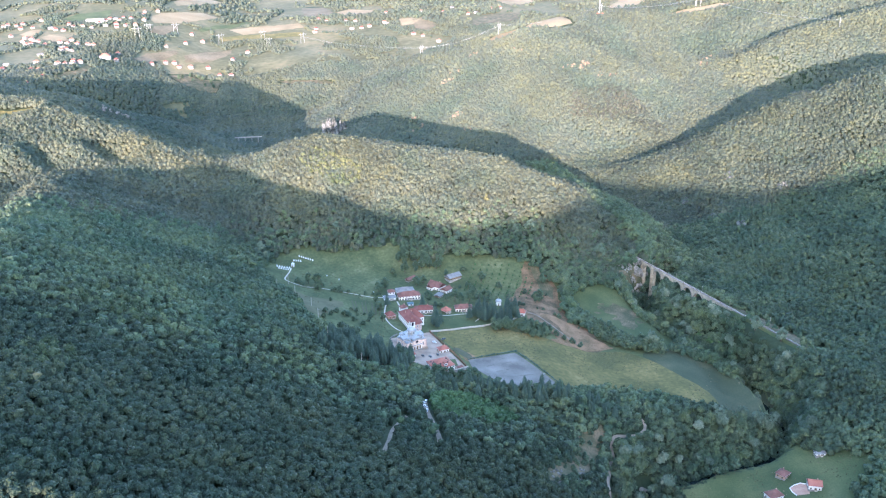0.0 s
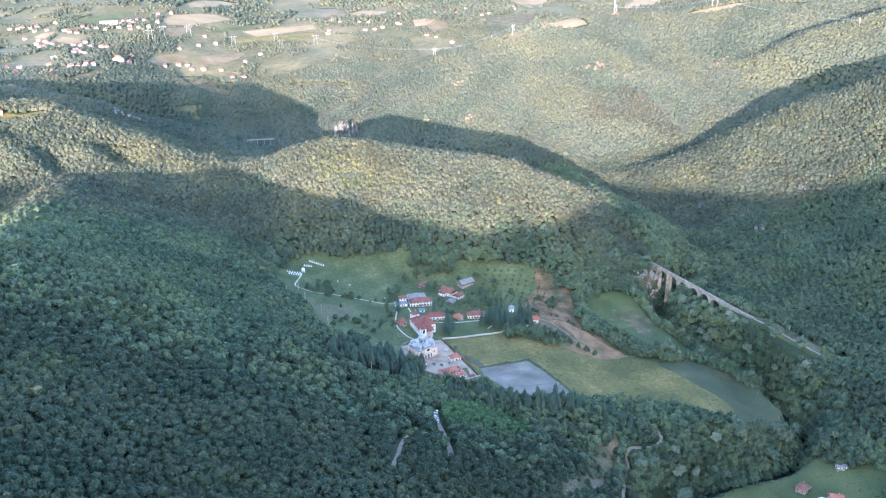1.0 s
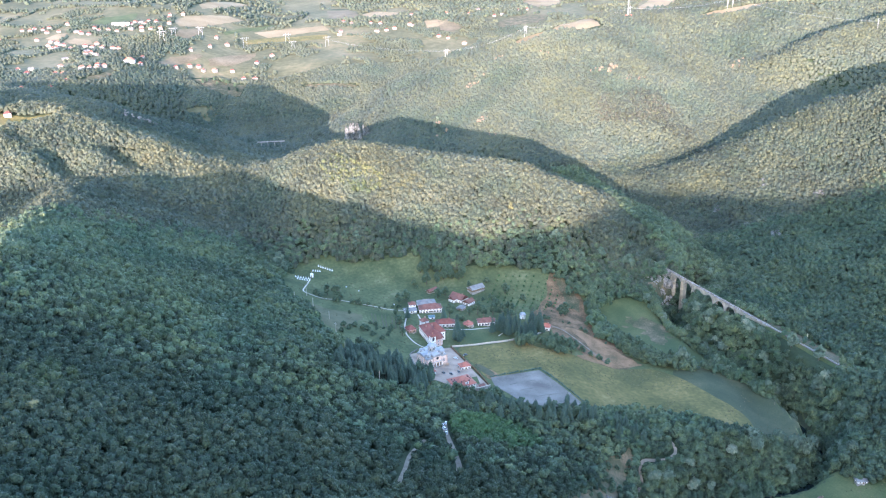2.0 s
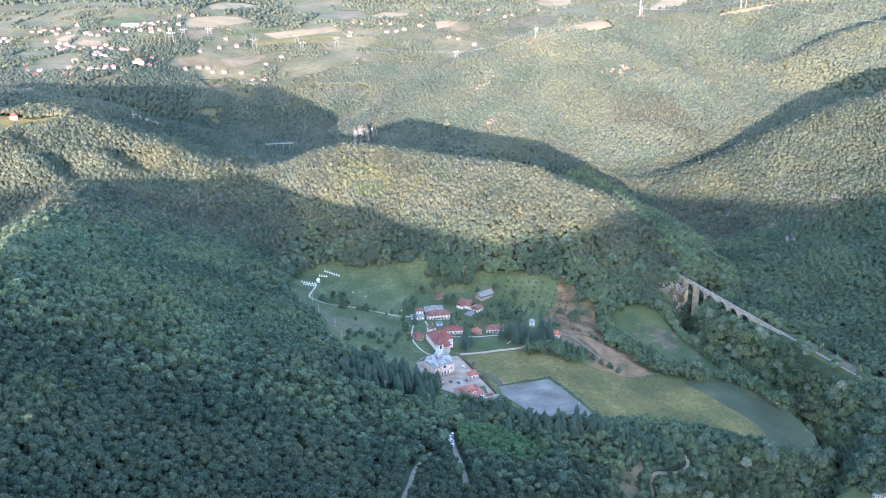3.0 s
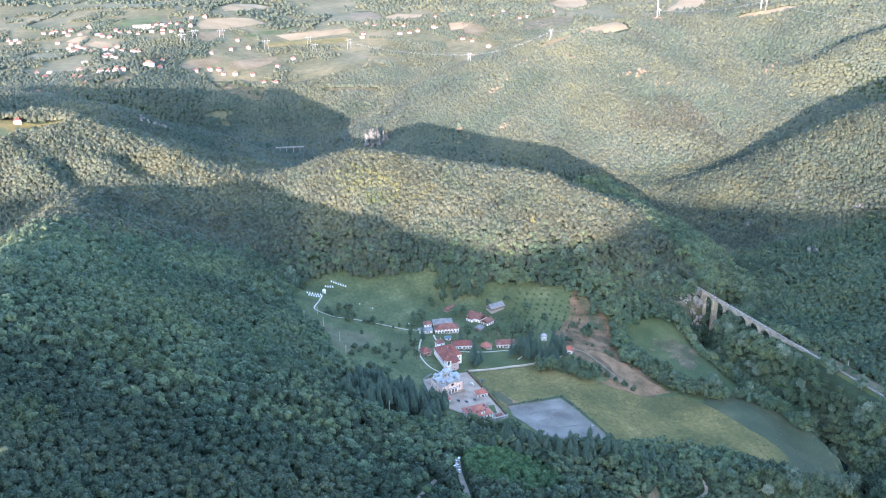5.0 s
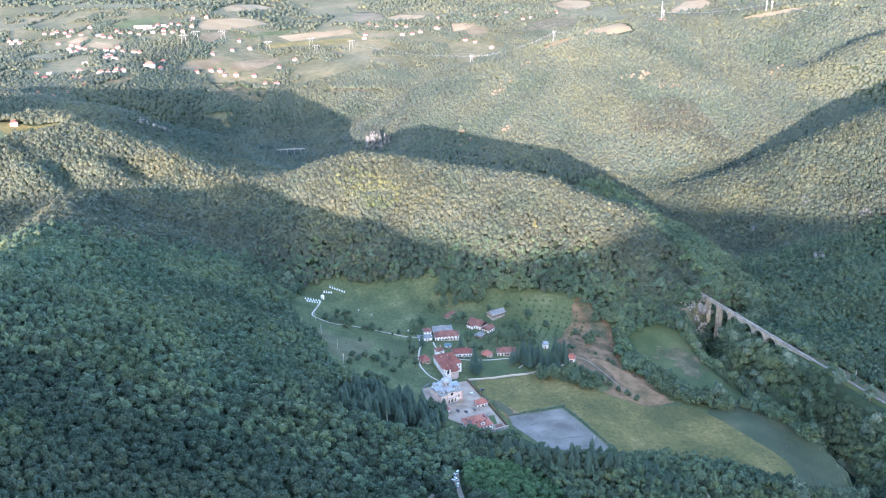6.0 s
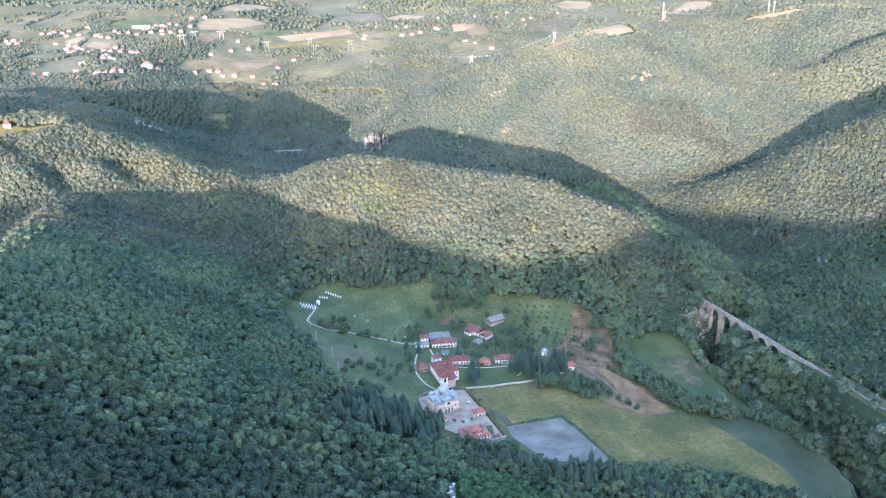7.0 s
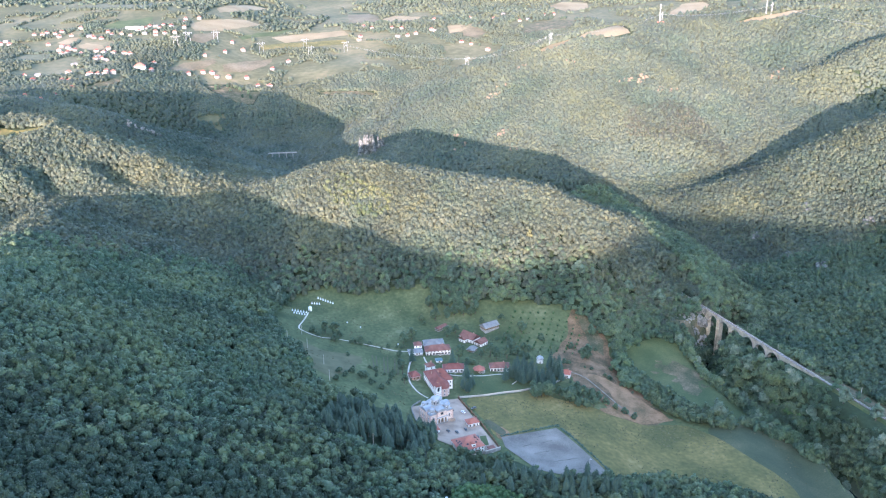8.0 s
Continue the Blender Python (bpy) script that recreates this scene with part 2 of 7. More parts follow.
REDPAINT = surface("red_paint", [(0.2, (0.35, 0.03, 0.02)), (0.8, (0.45, 0.05, 0.03))], 2, 0.3, 0.3, spec=0.5)
RUBBER = surface("black_rubber", [(0.2, (0.02, 0.02, 0.02)), (0.8, (0.04, 0.04, 0.04))], 1, 0.1, 0.9)
BALLAST = surface("brown_ballast", [(0.2, (0.11, 0.092, 0.075)), (0.55, (0.17, 0.145, 0.12)), (0.9, (0.24, 0.21, 0.18))], 5, 0.4, 0.95, bump=0.6, bump_size=0.08)
MARBLE = surface("white_marble", [(0.2, (0.66, 0.66, 0.65)), (0.8, (0.80, 0.80, 0.79))], 1.5, 0.3, 0.4, bump=0.1, bump_size=0.02)
SOIL = surface("garden_soil", [(0.2, (0.05, 0.07, 0.03)), (0.6, (0.09, 0.085, 0.055)), (0.9, (0.13, 0.11, 0.075))], 5, 0.8, 0.95, bump=0.6, bump_size=0.15)
POOL = surface("teal_sheet_roof", [(0.2, (0.07, 0.13, 0.15)), (0.8, (0.12, 0.19, 0.21))], 2, 0.3, 0.4)
MASONRY = surface("viaduct_masonry", [(0.2, (0.17, 0.146, 0.106)), (0.5, (0.31, 0.270, 0.200)), (0.85, (0.46, 0.405, 0.315))], 5, 0.6, 0.9, bump=0.5, bump_size=0.08)
LIMEWASH = surface("aged_limewash", [(0.2, (0.25, 0.232, 0.207)), (0.6, (0.33, 0.308, 0.28)), (0.9, (0.40, 0.377, 0.348))], 5, 0.5, 0.9, bump=0.2, bump_size=0.02)
TUFTS = surface("dry_grass_tufts", [(0.2, (0.053, 0.059, 0.028)), (0.5, (0.093, 0.09, 0.045)), (0.9, (0.149, 0.136, 0.081))], 14, 1.0, 0.95, tone="tone")
ROSE = surface("rose_plaster", [(0.2, (0.50, 0.33, 0.27)), (0.6, (0.60, 0.41, 0.34)), (0.9, (0.68, 0.50, 0.42))], 5, 0.5, 0.85, bump=0.2, bump_size=0.02)

CRAG = surface("lichened_crag", [(0.3, (0.024, 0.031, 0.026)), (0.46, (0.060, 0.066, 0.060)), (0.56, (0.120, 0.126, 0.122)), (0.8, (0.19, 0.20, 0.195))], 6, 1.4, 0.95, bump=0.9, bump_size=0.8, grain=0.8)
WARMROCK = surface("ochre_rock", [(0.25, (0.105, 0.083, 0.06)), (0.55, (0.18, 0.143, 0.101)), (0.85, (0.255, 0.21, 0.15))], 5, 1.0, 0.95, bump=0.8, bump_size=0.4)
PALEROCK = surface("pale_broken_limestone", [(0.3, (0.086, 0.083, 0.072)), (0.5, (0.18, 0.169, 0.151)), (0.8, (0.302, 0.288, 0.259))], 3, 0.6, 0.9, bump=0.8, bump_size=0.3)
BANKSOIL = surface("grassy_brown_bank", [(0.3, (0.063, 0.055, 0.028)), (0.44, (0.119, 0.082, 0.044)), (0.56, (0.176, 0.113, 0.064)), (0.75, (0.238, 0.153, 0.092))], 12, 1.6, 0.95, bump=0.6, bump_size=0.4, grain=0.6)
DAMPGRAVEL = surface("worn_damp_gravel", [(0.3, (0.088, 0.079, 0.068)), (0.5, (0.122, 0.110, 0.096)), (0.75, (0.17, 0.154, 0.135))], 9, 0.8, 0.95, bump=0.5, bump_size=0.08)


# the lie of the land -------------------------------------------------------
def lattice(seed):
    return np.random.RandomState(seed).rand(256, 256)


LATTICES = [lattice(s) for s in range(4)]


def ripple(x, y, size, layer=0):
    """Smooth value noise from -1 to 1 at the given wavelength in metres."""
    g = LATTICES[layer]
    u, v = np.asarray(x, float) / size + 61.3, np.asarray(y, float) / size + 17.7
    i, j = np.floor(u).astype(int), np.floor(v).astype(int)
    a, b = u - i, v - j
    a, b = a * a * (3 - 2 * a), b * b * (3 - 2 * b)
    i0, i1, j0, j1 = i % 256, (i + 1) % 256, j % 256, (j + 1) % 256
    return 2 * ((g[i0, j0] * (1 - a) + g[i1, j0] * a) * (1 - b) + (g[i0, j1] * (1 - a) + g[i1, j1] * a) * b) - 1


def soft_max(a, b, k):
    d = np.abs(a - b)
    return np.maximum(a, b) + np.where(d < k, (k - d) ** 2 / (4 * k), 0)


def soft_min(a, b, k):
    return -soft_max(-a, -b, k)


def along(x, y, line):
    """Distance to a polyline in plan, and the line's height there, blended where two stretches are alike near."""
    ds, zs = [], []
    for (x0, y0, z0), (x1, y1, z1) in zip(line, line[1:]):
        dx, dy = x1 - x0, y1 - y0
        s = np.clip(((x - x0) * dx + (y - y0) * dy) / (dx * dx + dy * dy), 0, 1)
        ds.append(np.hypot(x - x0 - s * dx, y - y0 - s * dy))
        zs.append(z0 + s * (z1 - z0))
    best = np.minimum.reduce(ds)
    weights = [((best + 6.0) / (d + 6.0)) ** 9 for d in ds]
    return best, sum(w * z for w, z in zip(weights, zs)) / sum(weights)


def ridge(x, y, line, slope, rounding, sunny=None):
    """A ridge along the line; sunny: the slope of its south side, where that differs."""
    d, z = along(x, y, line)
    if sunny:
        crest = np.interp(x, [p[0] for p in line], [p[1] for p in line])
        slope = slope + (sunny - slope) * np.clip((crest - y) / 60.0, 0, 1)
    return z - slope * (np.sqrt(d * d + rounding * rounding) - rounding)


MID_HILL = [(-420, 1235, 14), (-316, 1195, 34), (-258, 1180, 49), (-208, 1170, 69), (-161, 1160, 81), (-100, 1155, 74), (-26, 1145, 69), (32, 1130, 67), (82, 1115, 63), (117, 1100, 49), (150, 1085, 40), (185, 1070, 8)]
LEFT_RIDGE = [(-1500, 1050, 210), (-900, 1130, 160), (-640, 1180, 132), (-560, 1190, 127), (-525, 1190, 113), (-490, 1192, 98), (-452, 1195, 84), (-415, 1195, 71), (-378, 1200, 59), (-342, 1215, 46), (-310, 1225, 28)]
RIGHT_RIDGE = [(230, 1340, -45), (270, 1340, -30), (312, 1340, -19), (352, 1340, -8), (393, 1340, 5), (433, 1340, 22), (472, 1340, 41), (512, 1340, 55), (550, 1340, 77), (597, 1340, 93), (683, 1310, 138), (1000, 1230, 230), (1500, 1150, 290)]
FAR_HILL = [(-330, 1990, -40), (-177, 1950, 42), (-63, 1920, 90), (9, 1900, 126), (68, 1890, 149), (143, 1890, 172), (183, 1890, 186), (270, 1900, 199), (358, 1960, 202), (495, 2000, 207), (704, 2020, 217), (838, 2030, 223), (1100, 2060, 239), (1900, 2100, 304)]
EAST_SPUR = [(590, 1620, 92), (602, 1660, 122), (623, 1700, 148), (670, 1715, 170), (707, 1725, 184), (800, 1740, 206), (1000, 1740, 250)]
SIDE_SPUR = [(-1200, 1540, 150), (-800, 1590, 112), (-690, 1570, 96), (-590, 1560, 76), (-480, 1640, 22), (-400, 1730, -40)]
BEHIND = [(-2500, -328, 420), (-1100, -570, 350), (-700, -575, 326), (-575, -575, 316), (-534, -575, 313), (-493, -575, 306), (-411, -575, 301), (-367, -575, 296), (-294, -575, 287), (-223, -575, 279), (-155, -575, 270), (-118, -575, 265), (-82, -575, 267), (-50, -575, 273), (0, -575, 276), (146, -575, 274), (250, -575, 275), (300, -575, 281), (335, -575, 288), (380, -575, 300), (438, -575, 318), (900, -543, 354), (2500, -228, 463)]
RAIL_BANK = [(286, 948, -46), (298, 914, -30), (312, 880, -19), (331, 836, -15.5), (352, 790, -13.5), (373, 738, -11.5), (400, 680, -9.5)]
RIVER = [(120, 430), (150, 540), (185, 600), (240, 622), (288, 638), (320, 660), (333, 700), (322, 750), (296, 800), (268, 850), (252, 900), (248, 938), (262, 962), (290, 990), (298, 1030), (275, 1100), (238, 1230), (180, 1370), (80, 1455), (-60, 1530), (-220, 1610), (-330, 1750), (-450, 1800), (-640, 1790), (-900, 1770)]
KNOLLS = [(-475, 1112, 17, 20), (-440, 1148, -16, 22), (-525, 1055, 15, 20), (-505, 1085, -13, 18), (-585, 1090, 12, 18), (-565, 1115, -10, 18), (-188, 1672, -11, 42)]
VALLEY_RISE = 0.0577


def river_z(y):
    """The river falls towards the south."""
    return np.interp(y, [400, 600, 980, 1300, 1800], [-71, -69, -58, -52, -46])


def ground_z(x, y):
    x, y = np.asarray(x, float), np.asarray(y, float)
    lie = VALLEY_RISE * (y - 780)
    base = river_z(y) - 1 - lie + 0 * x
    slope_near = 168 - 0.349 * (x + 197) - 0.287 * (y - 372)
    slope_near = soft_min(slope_near, 215 + 0 * x, 50)
    slope_near = soft_min(slope_near, 185 + 0.7 * (x + 330), 40)
    slope_near = soft_min(slope_near, slope_near - 0.6 * (x - 60 - 0.5 * (y - 480)), 20)
    rough = 4 * ripple(x, y, 130) + 2.5 * ripple(x, y, 48, 1)
    z = soft_max(base, slope_near + rough, 30)
    east = -30 + 0.27 * (x - 365 - 0.12 * (y - 850)) + 0 * y + rough
    z = soft_max(z, soft_min(east, 120 + 0 * x, 60), 14)
    far = 4 * ripple(x, y, 260, 2) + 3 * ripple(x, y, 90, 3)
    for line, slope, rounding in ((MID_HILL, 0.46, 35), (LEFT_RIDGE, 0.40, 30), (RIGHT_RIDGE, 0.42, 40), (RAIL_BANK, 0.55, 10)):
        z = soft_max(z, ridge(x, y, line, slope, rounding, 0.25 if line is LEFT_RIDGE else None) + far + (9 * ripple(x, y, 58, 2) * np.clip((-330 - x) / 80, 0, 1) if line is LEFT_RIDGE else 0), 25)
    # the river's terraces: the upper shelf with the monastery, and the low meadows
    shelf = 5 - 0.07 * (x + 25) - 0.10 * (y - 735)
    edge = 118 + 0.10 * (y - 800)
    shelf = soft_min(shelf, shelf - 0.40 * (x - edge), 14)
    shelf = soft_min(shelf, shelf - 0.6 * (640 - y), 8)
    flood = -33 - 0.085 * (y - 815)
    flood = soft_min(flood, flood - 0.5 * (x - 254), 10)
    flood = soft_min(flood, flood - 0.6 * (650 - y), 10)
    flood = soft_min(flood, flood - 0.5 * (y - 985), 10)
    shelf = soft_min(shelf, shelf - 0.35 * (y - 985), 14)
    z = soft_max(z, soft_max(shelf, flood, 12), 14) + lie
    # the hills and the plateau beyond the gorge, and the high ridge to the south
    z = soft_max(z, ridge(x, y, BEHIND, 0.45, 40) + 1.5 * ripple(x, y, 35, 1), 25)
    z = soft_max(z, ridge(x, y, FAR_HILL, 0.38, 60) + far + 13 * ripple(x, y, 190, 0), 25)
    z = soft_max(z, ridge(x, y, EAST_SPUR, 0.5, 20) + far, 20)
    z = soft_max(z, ridge(x, y, SIDE_SPUR, 0.5, 25) + far, 20)
    rim = np.interp(x, [-1500, -900, -800, -650, -560, -450, -312, -150, 200], [1500, 1560, 1640, 1940, 2000, 2010, 1990, 2060, 2150])
    top = np.interp(x, [-1500, -820, -600, -300, 0], [120, 96, 44, 50, 60])
    run = np.maximum(0, y - rim) / np.interp(x, [-820, -650], [60, 120])
    plateau = -46 + (top + 46) * (1 - np.exp(-run)) + 0.12 * np.maximum(0, y - 2200) - 0.045 * np.maximum(0, y - 2700) + (9 * ripple(x, y, 420, 1) + 5 * ripple(x, y, 150, 3)) * np.clip(run, 0, 1)
    z = soft_max(z, np.where(y > rim, plateau, -46 - 0.3 * (rim - y)), 20)
    for kx, ky, kz, wide in KNOLLS:
        z = z + kz * np.exp(-((x - kx) ** 2 + (y - ky) ** 2) / (2 * wide ** 2))
    # the cutting in which the railway leaves its viaduct
    d = along(x, y, [(238, 1047, 0.0), (245, 1031, 0.0), (257, 1004, 0.0)])[0]
    z = np.where(d < 80, soft_min(z, -10.5 + 0.3 * np.maximum(0, d - 5) + 0.03 * np.maximum(0, d - 14) ** 2, 3), z)
    d = along(x, y, [(a, b, 0.0) for a, b in RIVER if b < 1010])[0]
    z = soft_min(z, river_z(y) - 1.5 + 1.1 * np.maximum(0, d - 4.5) + 0.1 * np.maximum(0, d - 9) ** 2, 5)
    return z


# mesh helpers --------------------------------------------------------------
def mesh_object(name, verts, faces, mat, smooth=False, parent=None):
    me = bpy.data.meshes.new(name)
    me.from_pydata([tuple(v) for v in verts], [], faces)
    me.update()
    if mat:
        me.materials.append(mat)
    if smooth:
        me.polygons.foreach_set("use_smooth", [True] * len(me.polygons))
    ob = new(name, me)
    if parent:
        ob.parent = parent
    return ob


def big_mesh(name, verts, faces, mat, tone=None, smooth=True):
    """One mesh from arrays of vertices and faces with the same count of corners."""
    me = bpy.data.meshes.new(name)
    n, k = faces.shape
    me.vertices.add(len(verts))
    me.vertices.foreach_set("co", np.ascontiguousarray(verts, np.float32).ravel())
    me.loops.add(n * k)
    me.loops.foreach_set("vertex_index", np.ascontiguousarray(faces, np.int32).ravel())
    me.polygons.add(n)
    me.polygons.foreach_set("loop_start", np.arange(0, n * k, k, dtype=np.int32))
    me.polygons.foreach_set("use_smooth", np.full(n, smooth))
    me.update(calc_edges=True)
    if tone is not None:
        at = me.attributes.new("tone", "FLOAT", "POINT")
        at.data.foreach_set("value", np.ascontiguousarray(tone, np.float32))
    me.materials.append(mat)
    return new(name, me)


# the ground, one sheet to the horizon --------------------------------------
def steps(*spans):
    out = []
    for a, b, d in spans:
        out += list(np.arange(a, b, d))
    return np.array(out + [spans[-1][1]], float)


gx = steps((-6000, -2400, 400), (-2400, -1000, 40), (-1000, -420, 16), (-420, 460, 5), (460, 1100, 16), (1100, 2400, 70), (2400, 6000, 400))
gy = steps((-3000, -700, 200), (-700, -400, 30), (-400, 280, 20), (280, 1280, 5), (1280, 1700, 10), (1700, 2700, 14), (2700, 4000, 60), (4000, 8000, 400))
X, Y = np.meshgrid(gx, gy)
V = np.stack([X, Y, ground_z(X, Y)], -1).reshape(-1, 3)
idx = np.arange(len(V)).reshape(len(gy), len(gx))
Q = np.stack([idx[:-1, :-1], idx[:-1, 1:], idx[1:, 1:], idx[1:, :-1]], -1).reshape(-1, 4)
ground = tagged(big_mesh("ground", V, Q, EARTH), "wooded hills and river valley of brown-green earth", "ground", kind="structure")


# patches of land, draped on the ground -------------------------------------
def curve_line(points, closed, step):
    """A smooth line through the points (Catmull-Rom), cut at about the given step."""
    p = [np.array(q, float) for q in points]
    n = len(p)
    out = []
    for i in range(n if closed else n - 1):
        a, b, c, d = (p[(i + k) % n] if closed else p[min(max(i + k, 0), n - 1)] for k in (-1, 0, 1, 2))
        m = max(1, int(np.hypot(*(c - b)) / step))
        for t in np.arange(m) / m:
            out.append(0.5 * (2 * b + (c - a) * t + (2 * a - 5 * b + 4 * c - d) * t * t + (3 * b - a - 3 * c + d) * t ** 3))
    if not closed:
        out.append(p[-1])
    return np.array(out)


def inside(x, y, poly):
    x, y = np.asarray(x, float), np.asarray(y, float)
    odd = np.zeros(x.shape, bool)
    for (x0, y0), (x1, y1) in zip(poly, np.roll(poly, -1, axis=0)):
        if y0 != y1:
            odd ^= ((y0 > y) != (y1 > y)) & (x < (x1 - x0) * (y - y0) / (y1 - y0) + x0)
    return odd


def from_line(x, y, line):
    return along(x, y, [(a, b, 0.0) for a, b in line])[0]


def patch(name, outline, mat, lift, label, category, cell=5.0, sharp=False, wobble=0.0, kind="structure"):
    poly = np.array(outline, float) if sharp else curve_line(outline, True, cell)
    if sharp:
        poly = np.concatenate([[a + (b - a) * t for t in np.arange(max(1, int(np.hypot(*(b - a)) / cell))) / max(1, int(np.hypot(*(b - a)) / cell))] for a, b in zip(poly, np.roll(poly, -1, axis=0))])
    if wobble:
        poly = poly + wobble * np.stack([ripple(poly[:, 0], poly[:, 1], 9, 1), ripple(poly[:, 0], poly[:, 1], 9, 2)], -1)
    (x0, y0), (x1, y1) = poly.min(0), poly.max(0)
    X, Y = np.meshgrid(np.arange(x0, x1, cell), np.arange(y0, y1, cell))
    X, Y = X.ravel() + 0.13, Y.ravel() + 0.17
    keep = inside(X, Y, poly) & (from_line(X, Y, np.vstack([poly, poly[:1]])) > 0.45 * cell)
    pts = np.concatenate([poly, np.stack([X[keep], Y[keep]], -1)])
    edges = [(i, (i + 1) % len(poly)) for i in range(len(poly))]
    co, _, faces, *_ = mathutils.geometry.delaunay_2d_cdt([Vector(p) for p in pts], edges, [], 1, 0.01)
    co = np.array([tuple(c) for c in co])
    ob = mesh_object(name, np.column_stack([co, ground_z(co[:, 0], co[:, 1]) + lift]), [list(f) for f in faces], mat, True)
    return tagged(ob, label, category, kind=kind)


def ribbon(name, line, width, mat, lift, label, category, step=3.0, kind="structure", level=None):
    c = curve_line(line, False, step)
    d = np.gradient(c, axis=0)
    d /= np.hypot(d[:, :1], d[:, 1:])
    side = np.stack([d[:, 1], -d[:, 0]], -1)
    rows = [c + side * width * s for s in (-0.5, -0.2, 0.2, 0.5)]
    V = np.stack([np.column_stack([r, (ground_z(r[:, 0], r[:, 1]) if level is None else level(r[:, 1])) + lift]) for r in rows], 1).reshape(-1, 3)
    F = [[i * 4 + j, i * 4 + j + 1, i * 4 + j + 5, i * 4 + j + 4] for i in range(len(c) - 1) for j in range(3)]
    return tagged(mesh_object(name, V, F, mat, True), label, category, kind=kind)


def grown(outline, by):
    """The outline moved outwards."""
    p = curve_line(outline, True, 8.0)
    d = np.roll(p, -1, axis=0) - np.roll(p, 1, axis=0)
    n = np.stack([d[:, 1], -d[:, 0]], -1) / np.hypot(d[:, :1], d[:, 1:])
    area = np.sum(p[:, 0] * np.roll(p[:, 1], -1) - np.roll(p[:, 0], -1) * p[:, 1])
    return p + n * by * np.sign(area)


CLEARING = [(-170, 839), (-187, 881), (-191, 929), (-180, 964), (-152, 973), (-132, 965), (-112, 967), (-86, 973), (-47, 977), (-37, 966), (-20, 955), (22, 959), (67, 958), (98, 953), (125, 944), (142, 926), (143, 886), (148, 851), (168, 833), (186, 800), (222, 781), (250, 786), (270, 783), (283, 770), (297, 743), (328, 751), (332, 727), (298, 671), (260, 671), (207, 692), (156, 697), (118, 676), (80, 664), (45, 690), (20, 685), (-15, 693), (-36, 708), (-46, 728), (-60, 740), (-82, 739), (-101, 733), (-118, 746), (-131, 776), (-151, 815)]
LOW_FIELD = [(164, 904), (178, 921), (206, 932), (220, 924), (227, 896), (237, 859), (246, 835), (256, 812), (243, 793), (224, 806), (202, 832), (182, 864), (168, 885)]
BIG_FIELD = [(4, 776), (18, 744), (33, 712), (56, 728), (81, 741), (100, 711), (119, 682), (155, 690), (202, 686), (241, 676), (258, 664), (264, 702), (240, 736), (218, 770), (195, 786), (163, 784), (118, 784), (85, 790), (64, 802), (35, 789)]
DARK_FIELD = [(222, 778), (250, 786), (270, 783), (283, 770), (297, 743), (328, 751), (332, 729), (297, 672), (262, 671), (267, 703), (243, 738)]
BANK = [(112, 958), (128, 950), (140, 930), (142, 885), (146, 850), (166, 834), (182, 796), (160, 788), (136, 784), (127, 808), (110, 820), (100, 850), (92, 880), (104, 915)]
LOT = [(33, 716), (79, 738), (116, 682), (83, 667), (60, 672), (36, 701)]
COURT = [(-43, 748), (-16, 771), (-4, 776), (31, 698), (20, 688), (-6, 694), (-21, 701), (-33, 713)]
HAMLET = [(192, 589), (215, 618), (263, 639), (306, 659), (331, 628), (363, 614), (379, 603), (381, 602), (357, 570), (343, 560), (335, 540), (288, 520), (250, 520), (215, 535)]
"""More clearings are listed with the things that stand in them."""
patch("meadow", grown(CLEARING, 8), MEADOW, 0.25, "patchy green grass of the monastery's clearing", "meadow", 4.0, wobble=2.0)
patch("hay_field", BIG_FIELD, HAY, 0.45, "yellowing unmown hay field beside the car park", "field", 4.0, wobble=1.0)
patch("crop_field", grown(DARK_FIELD, 7), DARKCROP, 0.36, "darker green crop strip beside the hay field", "field", 4.0, wobble=1.0)
patch("river_meadow", grown(LOW_FIELD, 7), CROP, 0.3, "small green meadow below the earth bank", "meadow", 4.0, wobble=1.5)
patch("worn_grass", [(190, 897), (208, 906), (225, 897), (234, 874), (227, 853), (214, 854), (204, 876)], SCRUB, 0.42, "dry worn patch in the small meadow", "grass", 2.0, wobble=7.0)
for k, (wx, wy, wr) in enumerate(((200, 890, 4), (213, 893, 5), (206, 872, 3.5), (222, 868, 5), (228, 884, 4), (196, 905, 3), (218, 846, 3.5), (188, 886, 3), (232, 862, 3), (210, 905, 3.5))):
    patch("worn_grass", [(wx + wr * (1.3 + 0.5 * math.sin(3.1 * q + k)) * math.cos(q), wy + wr * (0.9 + 0.4 * math.cos(2.3 * q + k)) * math.sin(q)) for q in (0, 0.9, 1.8, 2.7, 3.6, 4.5, 5.4)], SCRUB, 0.5 + 0.02 * k, "small dry worn patch in the meadow", "grass", 1.5, wobble=2.0)
patch("earth_bank", grown(BANK, 4), BANKSOIL, 0.5, "brown bank with thin dry grass below the orchard", "bank", 3.0, wobble=4.0)
patch("bare_soil", [(116, 842), (130, 852), (150, 840), (168, 826), (184, 794), (160, 786), (132, 780), (122, 783), (136, 808), (136, 830)], DRY, 0.75, "bare reddish soil on the bank", "soil", 3.0, wobble=4.0)
patch("bare_soil", [(112, 958), (124, 952), (138, 930), (140, 900), (130, 905), (122, 932)], SCRUB, 0.75, "strip of bare soil along the bank's top", "soil", 3.0, wobble=3.0)
ribbon("bank_trail", [(98, 848), (112, 842), (124, 826), (138, 806), (150, 790)], 1.6, TRACK, 1.0, "narrow worn trail down the bank", "path")
patch("car_park", LOT, GRAVEL, 0.7, "large empty grey gravel car park", "car park", 3.0, sharp=True)
